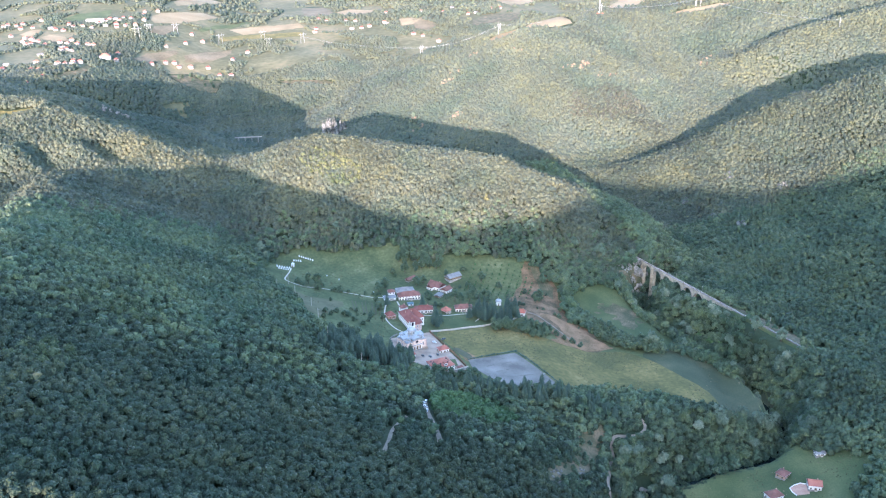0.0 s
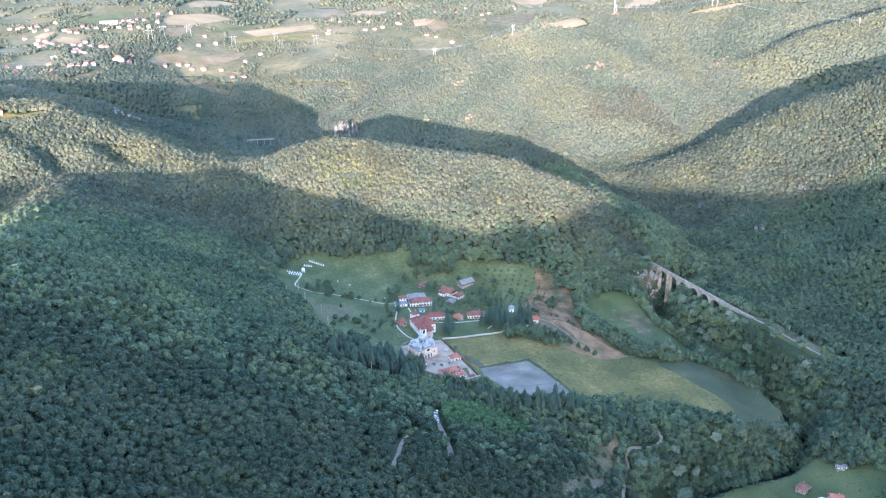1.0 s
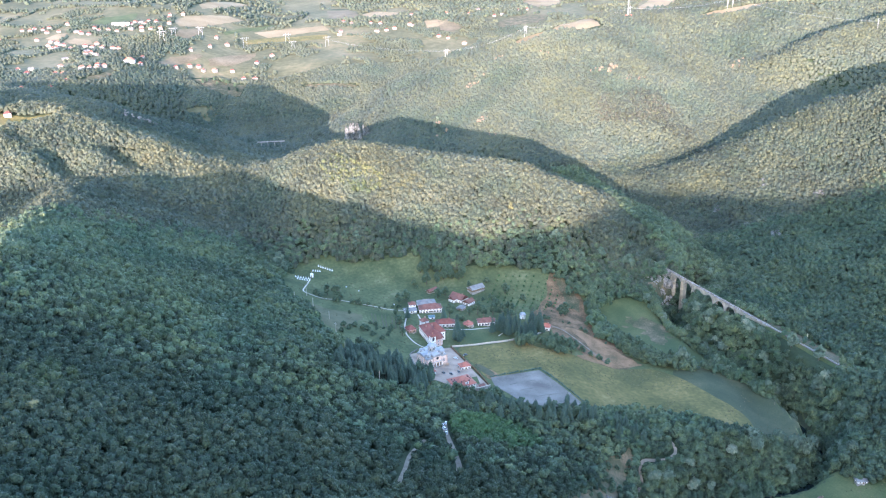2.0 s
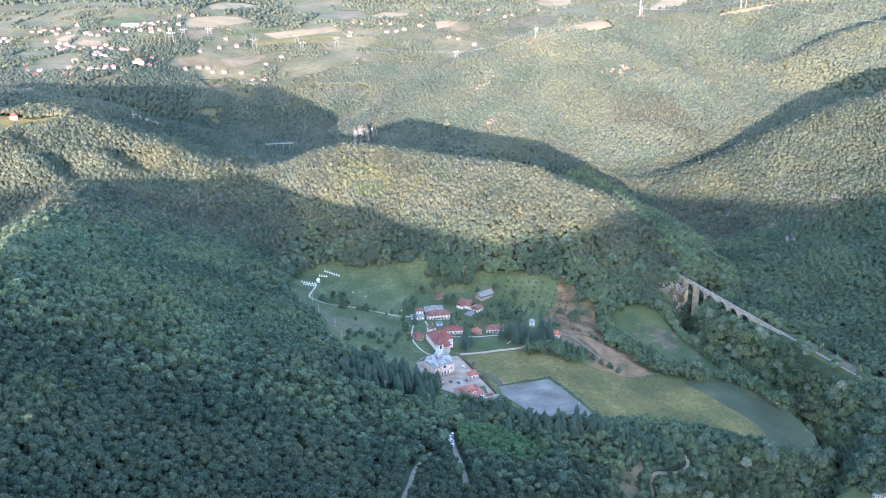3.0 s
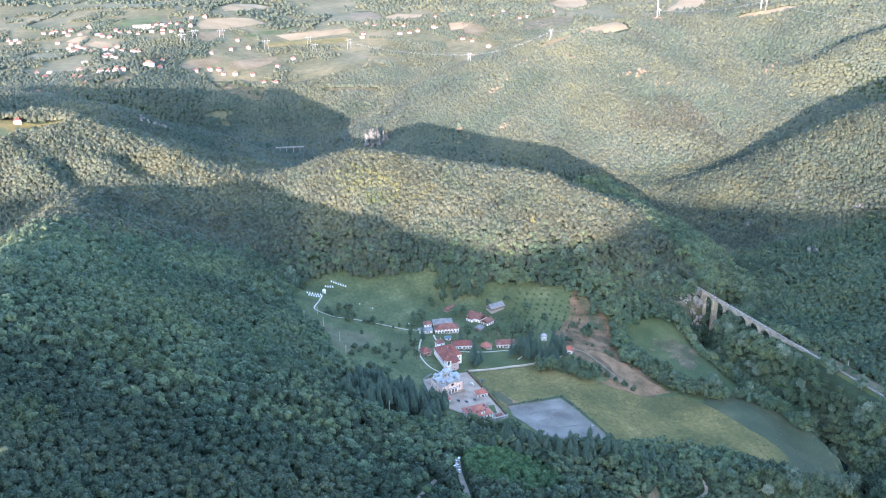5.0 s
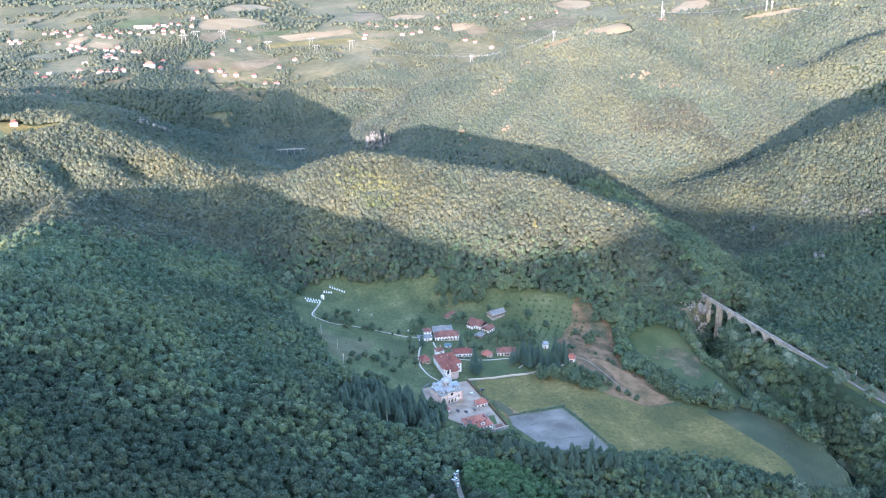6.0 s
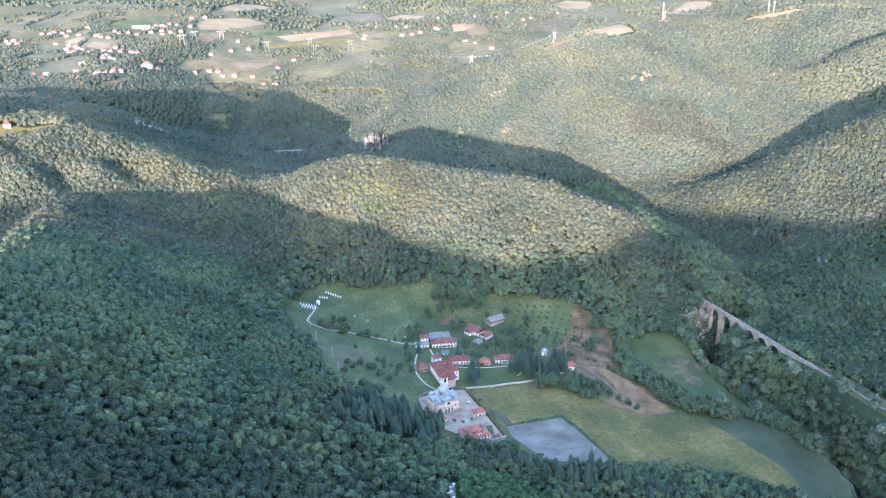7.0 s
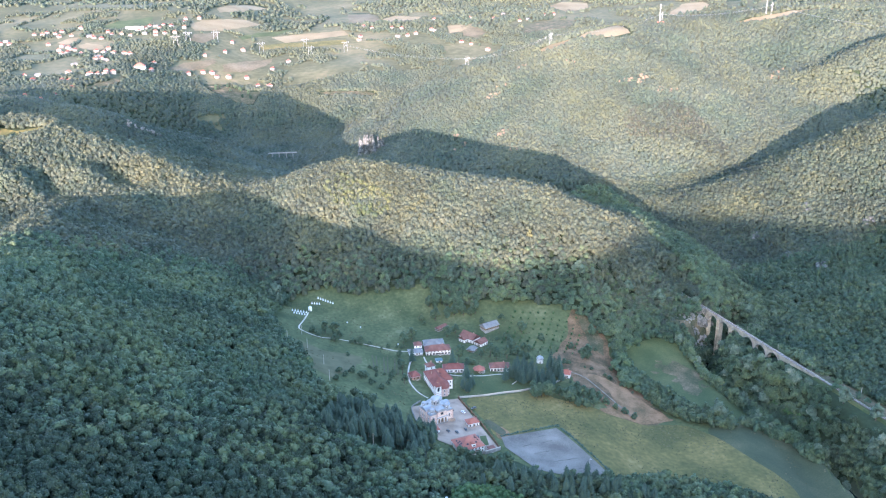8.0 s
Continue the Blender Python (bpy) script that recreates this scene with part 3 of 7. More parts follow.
patch("courtyard", COURT, PAVING, 0.75, "pale paved courtyard round the church", "courtyard", 3.0, sharp=True)
patch("hamlet_meadow", grown(HAMLET, 5), CROP, 0.3, "green meadow round the riverside houses", "meadow", 4.0, wobble=2.0)
ribbon("river", RIVER, 10, WATER, 0.6, "dark narrow river between wooded banks", "river", 6.0, level=river_z)


# woods ---------------------------------------------------------------------
def lump(level):
    bm = bmesh.new()
    bmesh.ops.create_icosphere(bm, subdivisions=level, radius=1)
    v = np.array([tuple(q.co) for q in bm.verts])
    f = np.array([[q.index for q in p.verts] for p in bm.faces])
    bm.free()
    keep = v[f].mean(1)[:, 2] > -0.55
    return v, f[keep]


def crown_shape(seed, leaves, clumps=1, leaf_size=0.42, loose=0.55, level=1):
    """A broadleaf crown of unit radius and height about 1.6: a ragged core under many leafy sprays. Also each vertex's own shift of tone."""
    r = np.random.RandomState(seed)
    vs, fs, ts, n = [], [], [], 0
    base_v, base_f = lump(level)
    heaps = []
    for k in range(clumps):
        turn = 2 * math.pi * (k / max(1, clumps - 1) + 0.3 * r.rand())
        out = 0.0 if k == 0 else 0.42 + 0.2 * r.rand()
        mid = np.array([out * math.cos(turn), out * math.sin(turn), 0.72 if k == 0 else 0.35 + 0.65 * r.rand()])
        size = np.array([1, 1, 0.95]) * ((0.82 if clumps > 1 else 0.92) if k == 0 else 0.42 + 0.22 * r.rand())
        heaps.append((mid, size))
        q = base_v * (1 + (0.2 if level == 1 else 0.14) * r.randn(len(base_v), 1).clip(-1.5, 1.5))
        vs.append(q * size * 0.88 + mid)
        fs.append(base_f + n)
        # core a little darker than the sprays, inner shade put into its tone
        ts.append(np.full(len(base_v), -0.05))
        n += len(base_v)
    weight = np.array([s[0] ** 2 for _, s in heaps])
    which = r.choice(len(heaps), leaves, p=weight / weight.sum())
    for k in which:
        mid, size = heaps[k]
        out = r.randn(3)
        out[2] = abs(out[2]) * 0.9 + 0.05 if r.rand() < 0.85 else -0.3 * abs(out[2])
        out /= np.linalg.norm(out)
        p = mid + out * size * (0.86 + 0.22 * r.rand())
        face = out + loose * r.randn(3)
        face /= np.linalg.norm(face)
        a = np.cross(face, r.randn(3))
        a /= np.linalg.norm(a)
        b = np.cross(face, a)
        s = leaf_size * (0.6 + 0.7 * r.rand())
        vs.append(np.array([p + s * a, p + s * (-0.55 * a + 0.85 * b), p + s * (-0.55 * a - 0.85 * b)]))
        fs.append(np.array([[n, n + 1, n + 2]]))
        ts.append(np.full(3, 0.2 * loose * r.randn()))
        n += 3
    return np.concatenate(vs), np.concatenate(fs), np.concatenate(ts)


def woods(name, xyz, radius, height, shapes, mat, label, seed, vary=1.0):
    """Many trees joined: crowns set on the ground, each with its own size, turn and tone."""
    r = np.random.RandomState(seed)
    n = len(xyz)
    pick = r.randint(0, len(shapes), n)
    vs, fs, ts, at = [], [], [], 0
    for k, (sv, sf, st) in enumerate(shapes):
        who = np.where(pick == k)[0]
        if not len(who):
            continue
        a = r.rand(len(who)) * 6.28
        c, s = np.cos(a)[:, None], np.sin(a)[:, None]
        R, H = radius[who][:, None], height[who][:, None]
        tall = (0.85 + 0.6 * r.rand(len(who)))[:, None]
        x = (sv[None, :, 0] * c - sv[None, :, 1] * s) * R + xyz[who, 0][:, None]
        y = (sv[None, :, 0] * s + sv[None, :, 1] * c) * R + xyz[who, 1][:, None]
        z = H + (sv[None, :, 2] - 1.5) * R * tall + xyz[who, 2][:, None]
        vs.append(np.stack([x, y, z], -1).reshape(-1, 3))
        fs.append((sf[None] + (np.arange(len(who)) * len(sv))[:, None, None] + at).reshape(-1, 3))
        wx, wy = xyz[who, 0], xyz[who, 1]
        tone = 0.5 + vary * 0.12 * r.randn(len(who)) + 0.12 * ripple(wx, wy, 55, 2) + 0.10 * ripple(wx, wy, 160, 0) + vary * 0.1 * ripple(wx, wy, 22, 3) + 0.2 * vary * (r.rand(len(who)) < 0.02)
        ts.append(np.clip(tone[:, None] + st[None], 0, 1).ravel())
        at += len(who) * len(sv)
    ob = big_mesh(name, np.concatenate(vs), np.concatenate(fs), mat, np.concatenate(ts))
    return tagged(ob, label, "forest", kind="stuff")


def scatter(x0, x1, y0, y1, gap, seed):
    r = np.random.RandomState(seed)
    X, Y = np.meshgrid(np.arange(x0, x1, gap), np.arange(y0, y1, gap * 0.9))
    X = X + (np.arange(X.shape[0]) % 2)[:, None] * gap * 0.5
    X, Y = (X + (r.rand(*X.shape) - 0.5) * gap * 0.8).ravel(), (Y + (r.rand(*Y.shape) - 0.5) * gap * 0.8).ravel()
    return X, Y


OPEN_LINES = []
OPEN_AREAS = [(CLEARING, 2.0), (LOW_FIELD, 4.0), (HAMLET, -9.0), (LOT, 4.0)]


def wooded(x, y):
    keep = np.ones(x.shape, bool)
    for poly, margin in OPEN_AREAS:
        p = curve_line(poly, True, 6.0)
        near = (x > p[:, 0].min() - 10) & (x < p[:, 0].max() + 10) & (y > p[:, 1].min() - 10) & (y < p[:, 1].max() + 10)
        k = np.where(near)[0]
        edge = from_line(x[k], y[k], np.vstack([p, p[:1]]))
        bad = inside(x[k], y[k], p) | (edge < margin) if margin >= 0 else inside(x[k], y[k], p) & (edge > -margin)
        keep[k[bad]] = False
    for line, width in OPEN_LINES:
        keep &= from_line(x, y, line) > width
    return keep


# building blocks -----------------------------------------------------------
def part(name, bm, mat, parent, label="", smooth=False):
    me = bpy.data.meshes.new(name)
    bmesh.ops.recalc_face_normals(bm, faces=bm.faces)
    bm.to_mesh(me)
    bm.free()
    me.materials.append(mat)
    if smooth:
        me.polygons.foreach_set("use_smooth", [True] * len(me.polygons))
    ob = new(name, me)
    ob.parent = parent
    if label:
        ob["label"] = label
    return ob


def again(ob, m, parent=None):
    """Another part on the same mesh."""
    c = new(ob.name.split(".")[0], ob.data)
    c.parent = parent or ob.parent
    c.matrix_basis = m
    for child in ob.children:
        k = new(child.name.split(".")[0], child.data)
        k.parent, k.matrix_basis = c, child.matrix_basis.copy()
    return c


def thing(name, x, y, z, rz, label, category, group=""):
    e = new(name)
    e.matrix_basis = pose(x, y, z, 0, 0, rz)
    return tagged(e, label, category, group)


def box(bm, w, d, h, x=0, y=0, z=0, rz=0, bevel=0.0):
    """A box that stands on z, middle at x, y."""
    r = bmesh.ops.create_cube(bm, size=1, matrix=pose(x, y, z + h / 2, 0, 0, rz) @ Matrix.Diagonal((w, d, h, 1)))
    if bevel:
        edges = list({e for v in r["verts"] for e in v.link_edges})
        bmesh.ops.bevel(bm, geom=edges, offset=bevel, segments=1, affect="EDGES")
    return bm


def rod(bm, p, q, r0, r1=None, sides=6):
    p, q = Vector(p), Vector(q)
    d = q - p
    m = Matrix.Translation((p + q) / 2) @ d.to_track_quat("Z", "Y").to_matrix().to_4x4()
    bmesh.ops.create_cone(bm, cap_ends=True, segments=sides, radius1=r0, radius2=r0 if r1 is None else r1, depth=d.length, matrix=m)
    return bm


def fresh():
    return bmesh.new()


def prism(bm, outline, y0, y1):
    """Extrudes an outline in x, z from y0 to y1."""
    a = [bm.verts.new((x, y0, z)) for x, z in outline]
    b = [bm.verts.new((x, y1, z)) for x, z in outline]
    n = len(outline)
    bm.faces.new(a)
    bm.faces.new(b[::-1])
    for i in range(n):
        bm.faces.new((a[i], b[i], b[(i + 1) % n], a[(i + 1) % n]))
    return bm


def roof_shape(bm, w, d, h, over, hip, z=0, x=0, y=0, thick=0.22):
    """A tiled roof on eaves w + 2 over by d + 2 over, its ridge along the longer side. hip: 1 full hips, 0 gables."""
    W, D = w / 2 + over, d / 2 + over
    turn = D > W
    if turn:
        W, D = D, W
    inset = hip * D
    top = [(-W, -D, 0), (W, -D, 0), (W, D, 0), (-W, D, 0), (-W + inset, 0, h), (W - inset, 0, h)]
    if W - inset < 0.05:
        top[4], top[5] = (-0.03, 0, h), (0.03, 0, h)
    rows = []
    for drop in (0, thick):
        rows.append([bm.verts.new(((-b if turn else a) + x, (a if turn else b) + y, c + z - drop)) for a, b, c in top])
    u, l = rows
    for q in ((0, 1, 5, 4), (2, 3, 4, 5), (1, 2, 5), (3, 0, 4)):
        bm.faces.new([u[i] for i in q])
        bm.faces.new([l[i] for i in reversed(q)])
    for i in range(4):
        j = (i + 1) % 4
        bm.faces.new((u[i], l[i], l[j], u[j]))
    return bm


def base_z(x, y, w, d, rz):
    a = radians(rz)
    c, s = math.cos(a), math.sin(a)
    zs = [float(ground_z(x + c * u * w / 2 - s * v * d / 2, y + s * u * w / 2 + c * v * d / 2)) for u in (-1, 0, 1) for v in (-1, 0, 1)]
    return 0.65 * max(zs) + 0.35 * min(zs) + 0.3


WINDOW_MESHES = {}


def window(parent, w, h, m, arched=False):
    """A framed window with its pane, set into a wall's face; local -y looks out."""
    key = (round(w, 2), round(h, 2), arched)
    if key not in WINDOW_MESHES:
        bm = fresh()
        for sx in (-1, 1):
            box(bm, 0.12, 0.16, h, sx * (w / 2 - 0.06), 0, 0)
        box(bm, w, 0.16, 0.12, 0, 0, h - 0.12)
        box(bm, w + 0.3, 0.28, 0.12, 0, -0.05, -0.1)
        box(bm, 0.07, 0.12, h, 0, 0, 0)
        if arched:
            for k in range(6):
                a = math.pi * (k + 0.5) / 6
                box(bm, 0.18, 0.16, 0.18, math.cos(a) * w * 0.45, 0, h + math.sin(a) * w * 0.4 - 0.1)
        f = part("window", bm, WOOD if not arched else MARBLE, parent)
        p = part("pane", box(fresh(), w - 0.2, 0.05, h - 0.1, 0, 0.02, 0.02), GLASS, f)
        f.matrix_basis = m
        WINDOW_MESHES[key] = f
        return f
    return again(WINDOW_MESHES[key], m, parent)


def wall_windows(parent, w, d, z0, count_x, count_y, ww=1.1, wh=1.4, arched=False, sides="fblr"):
    for side, count, span, depth, turn in (("f", count_x, w, d, 0), ("b", count_x, w, d, 180), ("r", count_y, d, w, 90), ("l", count_y, d, w, 270)):
        if side in sides:
            for k in range(count):
                x = (k + 0.5 - count / 2) * span / count
                window(parent, ww, wh, pose(0, 0, 0, 0, 0, turn) @ pose(x, -depth / 2 - 0.02, z0), arched)


def house(name, x, y, rz, w, d, h, roof_h, label, hip=1.0, over=0.7, storeys=1, wall=None, tiles=None, windows=(4, 2), chimneys=1, door=True, category="house", group="", plinth=None, z=None):
    z = base_z(x, y, w, d, rz) if z is None else z
    e = thing(name, x, y, z, rz, label, category, group)
    bm = box(fresh(), w, d, h + 3.0, 0, 0, -3.0, bevel=0.05)
    if hip < 0.5:
        W, D = (w, d) if w >= d else (d, w)
        o = [(-D / 2 + 0.05, 0), (D / 2 - 0.05, 0), (0, roof_h * (D / 2) / (D / 2 + over) - 0.1)]
        for s in (-1, 1):
            g = fresh()
            prism(g, o, s * (W / 2 - 0.16) - 0.15, s * (W / 2 - 0.16) + 0.15)
            bmesh.ops.transform(g, matrix=pose(0, 0, h + roof_h * over / (min(w, d) / 2 + over) - 0.25, 0, 0, 90 if w >= d else 0), verts=g.verts)
            me = bpy.data.meshes.new("gable")
            g.to_mesh(me)
            g.free()
            bm.from_mesh(me)
    part("wall", bm, wall or PLASTER, e)
    part("plinth", box(fresh(), w + 0.2, d + 0.2, 3.5, 0, 0, -3.0), plinth or STONE, e)
    part("roof", roof_shape(fresh(), w, d, roof_h, over, hip, h - 0.05), tiles or REDTILE, e)
    long = w >= d
    half = (w if long else d) / 2 + over - hip * ((d if long else w) / 2 + over)
    if half > 0.3:
        a, b = ((-half, 0), (half, 0)) if long else ((0, -half), (0, half))
        part("ridge_cap", rod(fresh(), (*a, h + roof_h - 0.02), (*b, h + roof_h - 0.02), 0.16), tiles or REDTILE, e)
    gut = fresh()
    for sx in (-1, 1):
        rod(gut, (sx * (w / 2 + over), -d / 2 - over, h - 0.15), (sx * (w / 2 + over), d / 2 + over, h - 0.15), 0.08)
        rod(gut, (-w / 2 - over, sx * (d / 2 + over), h - 0.15), (w / 2 + over, sx * (d / 2 + over), h - 0.15), 0.08)
    part("gutter", gut, STEEL, e)
    for s in range(storeys):
        wall_windows(e, w, d, 0.9 + s * (h / storeys), windows[0], windows[1])
    if door:
        dr = part("door", box(fresh(), 1.2, 0.14, 2.2, w * 0.08, -d / 2 - 0.04, 0, bevel=0.02), WOOD, e)
        part("step", box(fresh(), 2.0, 1.0, 0.6, w * 0.08, -d / 2 - 0.5, -0.55), CONCRETE, e)
    for k in range(chimneys):
        c = box(fresh(), 0.7, 0.7, 1.8, (0.22 - 0.45 * k) * w, 0.12 * d, h + roof_h * 0.55)
        box(c, 0.9, 0.9, 0.15, (0.22 - 0.45 * k) * w, 0.12 * d, h + roof_h * 0.55 + 1.8)
        part("chimney", c, BLOCKWORK, e)
    return e


def arcade(e, w, d, count, wide, tall):
    """Arched bays along the front of a house: dark window panes stand for their shade, white frames for the piers."""
    for k in range(count):
        px = w * ((k + 0.5) / count - 0.5)
        window(e, wide, tall, pose(px, -d / 2 - 0.06, 0.15), True)


# the church ----------------------------------------------------------------
def dome(parent, x, y, z, r, drum_h, label):
    """A drum with arched windows, a ribbed lead dome and a gilded cross."""
    bm = fresh()
    bmesh.ops.create_cone(bm, cap_ends=True, segments=16, radius1=r, radius2=r, depth=drum_h, matrix=pose(x, y, z + drum_h / 2))
    bmesh.ops.create_cone(bm, cap_ends=True, segments=16, radius1=r * 1.06, radius2=r * 1.06, depth=0.4, matrix=pose(x, y, z + drum_h * 0.15))
    drum = part("drum", bm, PINKSTONE, parent)
    for k in range(8):
        window(drum, r * 0.42, drum_h * 0.6, pose(x, y, 0, 0, 0, 45 * k) @ pose(0, -r - 0.0, z + drum_h * 0.2), True)
    bm = fresh()
    rings, seg = 6, 16
    grid = []
    for i in range(rings):
        a = math.pi / 2 * i / rings
        rr = r * 1.14 * math.cos(a)
        grid.append([bm.verts.new((x + rr * math.cos(2 * math.pi * (k + 0.5) / seg) * (1 + 0.02 * (k % 2)), y + rr * math.sin(2 * math.pi * (k + 0.5) / seg) * (1 + 0.02 * (k % 2)), z + drum_h + r * 0.95 * math.sin(a))) for k in range(seg)])
    top = bm.verts.new((x, y, z + drum_h + r * 1.02))
    for i in range(rings - 1):
        for k in range(seg):
            bm.faces.new((grid[i][k], grid[i][(k + 1) % seg], grid[i + 1][(k + 1) % seg], grid[i + 1][k]))
    for k in range(seg):
        bm.faces.new((grid[-1][k], grid[-1][(k + 1) % seg], top))
    bm.faces.new(grid[0][::-1])
    cap = part("dome", bm, LEAD, parent, label)
    zt = z + drum_h + r * 1.02
    bm = rod(fresh(), (x, y, zt - 0.2), (x, y, zt + 0.45 * r + 0.6), 0.09)
    box(bm, 0.9, 0.12, 0.14, x, y, zt + 0.3 * r + 0.35)
    bmesh.ops.create_icosphere(bm, subdivisions=1, radius=0.25, matrix=pose(x, y, zt + 0.1))
    part("cross", bm, GILT, cap, "gilded cross")


def vault(bm, w, d, z, rise, x=0, y=0, turn=False, over=0.3, seg=8):
    """A rounded lead roof over a box w by d."""
    W = w / 2 + over
    o = [(W * math.cos(math.pi * k / seg), z + rise * math.sin(math.pi * k / seg)) for k in range(seg + 1)]
    o += [(-W, z - 0.25), (W, z - 0.25)]
    g = fresh()
    prism(g, o, -d / 2 - over, d / 2 + over)
    bmesh.ops.transform(g, matrix=pose(x, y, 0, 0, 0, 90 if turn else 0), verts=g.verts)
    me = bpy.data.meshes.new("vault")
    g.to_mesh(me)
    g.free()
    bm.from_mesh(me)
    return bm


def build_church():
    x, y, rz = -21.0, 738.0, 34
    z = float(ground_z(-18, 731)) + 0.9
    e = thing("church", x, y, z, rz, "cream and pink banded stone church with grey-blue domes", "church")
    e.scale = (1.13, 1.08, 0.86)
    part("terrace", box(fresh(), 21.4, 19.6, 4.0, 0, 0, -3.5, bevel=0.1), PAVING, e)
    part("nave", box(fresh(), 19.0, 16.6, 10.0, 0, 0, 0, bevel=0.05), CREAM, e)
    bm = fresh()
    box(bm, 7.0, 17.8, 11.8, 0, 0, 0)
    box(bm, 20.2, 7.0, 11.8, 0, 0.6, 0)
    part("transept", bm, CREAM, e)
    # bands of brick, each proud of the stone
    for k in range(6):
        part("brick_band", box(fresh(), 19.08, 16.68, 0.3, 0, 0, 1.0 + 1.6 * k), BRICKBAND, e)
    for k in range(7):
        b = box(fresh(), 7.08, 17.88, 0.3, 0, 0, 1.0 + 1.6 * k)
        box(b, 20.28, 7.08, 0.3, 0, 0.6, 1.0 + 1.6 * k)
        part("brick_band", b, BRICKBAND, e)
    part("roof", vault(fresh(), 7.0, 17.8, 11.8, 2.6, 0, 0), LEAD, e)
    part("roof", vault(fresh(), 7.0, 20.2, 11.8, 2.6, 0, 0.6, True), LEAD, e)
    for sx in (-1, 1):
        for yy in (-5.8, 6.0):
            part("corner_roof", vault(fresh(), 5.4, 4.6, 10.0, 1.5, sx * 6.6, yy), LEAD, e)
        # blind arches and pilasters on the front
        for px in (3.7, 9.3):
            part("pilaster", box(fresh(), 0.6, 0.5, 10.0, sx * px, -8.45, 0), ROSE, e)
    # apses at the back
    for ax, r in ((0, 3.6), (-6.0, 2.0), (6.0, 2.0)):
        bm = fresh()
        bmesh.ops.create_cone(bm, cap_ends=True, segments=12, radius1=r, radius2=r, depth=8.0, matrix=pose(ax, 9.0, 4.0))
        part("apse", bm, PINKSTONE, e)
        bm = fresh()
        bmesh.ops.create_cone(bm, cap_ends=True, segments=12, radius1=r * 1.12, radius2=0.1, depth=1.6, matrix=pose(ax, 9.0, 8.8))
        part("apse_roof", bm, LEAD, e)
    part("crossing", box(fresh(), 7.6, 7.6, 14.2, 0, 0.6, 0), CREAM, e)
    part("crossing_roof", roof_shape(fresh(), 7.6, 7.6, 1.0, 0.3, 1.0, 14.2, 0, 0.6), LEAD, e)
    dome(e, 0, 0.6, 14.4, 3.3, 5.0, "large ribbed lead dome")
    for sx in (-1, 1):
        for yy in (-5.4, 6.2):
            dome(e, sx * 6.5, yy, 11.0, 1.9, 3.0, "small ribbed lead dome")
    # the west doorway: three arches on columns, close before the wall
    for px in (-4.0, -1.5, 1.5, 4.0):
        bm = rod(fresh(), (px, -9.5, 0), (px, -9.5, 3.6), 0.3, 0.26, 8)
        box(bm, 0.8, 0.8, 0.35, px, -9.5, 3.6)
        part("column", bm, MARBLE, e)
    for a, b in ((-4.0, -1.5), (-1.5, 1.5), (1.5, 4.0)):
        r, m = (b - a) / 2 - 0.3, (a + b) / 2
        o = [(a, 3.9), (a, 5.8), (b, 5.8), (b, 3.9)] + [(m + r * math.cos(math.pi * k / 8), 3.9 + r * math.sin(math.pi * k / 8)) for k in range(9)]
        part("arch", prism(fresh(), o, -9.8, -9.2), CREAM, e)
        part("dark_doorway" if m == 0 else "side_door", box(fresh(), 2 * r, 0.2, 4.6, m, -8.95, 0), WOOD, e)
    part("porch_roof", box(fresh(), 9.0, 1.4, 0.35, 0, -9.4, 5.8, bevel=0.1), LEAD, e)
    part("porch_step", box(fresh(), 9.6, 2.2, 0.5, 0, -9.7, -0.3), STONE, e)
    for sx in (-1, 1):
        window(e, 1.4, 3.6, pose(sx * 6.5, -8.32, 3.4), True)
        for yy in (-5.5, 6.2):
            window(e, 1.2, 3.4, pose(0, 0, 0, 0, 0, sx * 90) @ pose(yy * sx, -9.52, 3.0), True)
        for yy in (-1.2, 2.4):
            window(e, 1.1, 4.2, pose(0, 0, 0, 0, 0, sx * 90) @ pose(yy * sx, -10.12, 3.6), True)
    rose = fresh()
    bmesh.ops.create_cone(rose, cap_ends=True, segments=16, radius1=1.3, radius2=1.3, depth=0.2, matrix=pose(0, -8.92, 9.4, 90))
    part("rose_window", rose, GLASS, e)
    return e


# small things --------------------------------------------------------------
def wall_run(name, points, height, thick, mat, label, category, cap=None, posts=0.0, post_mat=None, panel=None):
    """A wall or fence that follows the ground, with posts as parts of their own."""
    line = curve_line(points, False, 4.0) if len(points) > 2 else np.array([np.array(points[0]) + (np.array(points[1]) - np.array(points[0])) * t for t in np.linspace(0, 1, 12)])
    e = thing(name, 0, 0, 0, 0, label, category)
    for a, b in zip(line, line[1:]):
        za, zb = float(ground_z(*a)), float(ground_z(*b))
        bm = fresh()
        d = np.array([b[1] - a[1], a[0] - b[0]])
        d = d / np.hypot(*d) * thick / 2
        over = (b - a) * 0.01
        v = [bm.verts.new((p[0] + s * d[0], p[1] + s * d[1], zz)) for p, z0 in ((a - over, za), (b + over, zb)) for s in (-1, 1) for zz in (z0 - 1.0, z0 + height)]
        for q in ((0, 1, 3, 2), (4, 6, 7, 5), (0, 4, 5, 1), (2, 3, 7, 6), (1, 5, 7, 3), (0, 2, 6, 4)):
            bm.faces.new([v[i] for i in q])
        part(panel or "wall_section", bm, mat, e)
        if cap:
            c = fresh()
            rod(c, (*(a - over), za + height + 0.06), (*(b + over), zb + height + 0.06), thick * 0.62, sides=4)
            part("coping", c, cap, e)
        if posts:
            part("post", box(fresh(), 0.5, 0.5, height + 1.5 + posts, a[0], a[1], za - 1.0), post_mat or mat, e)
    return e


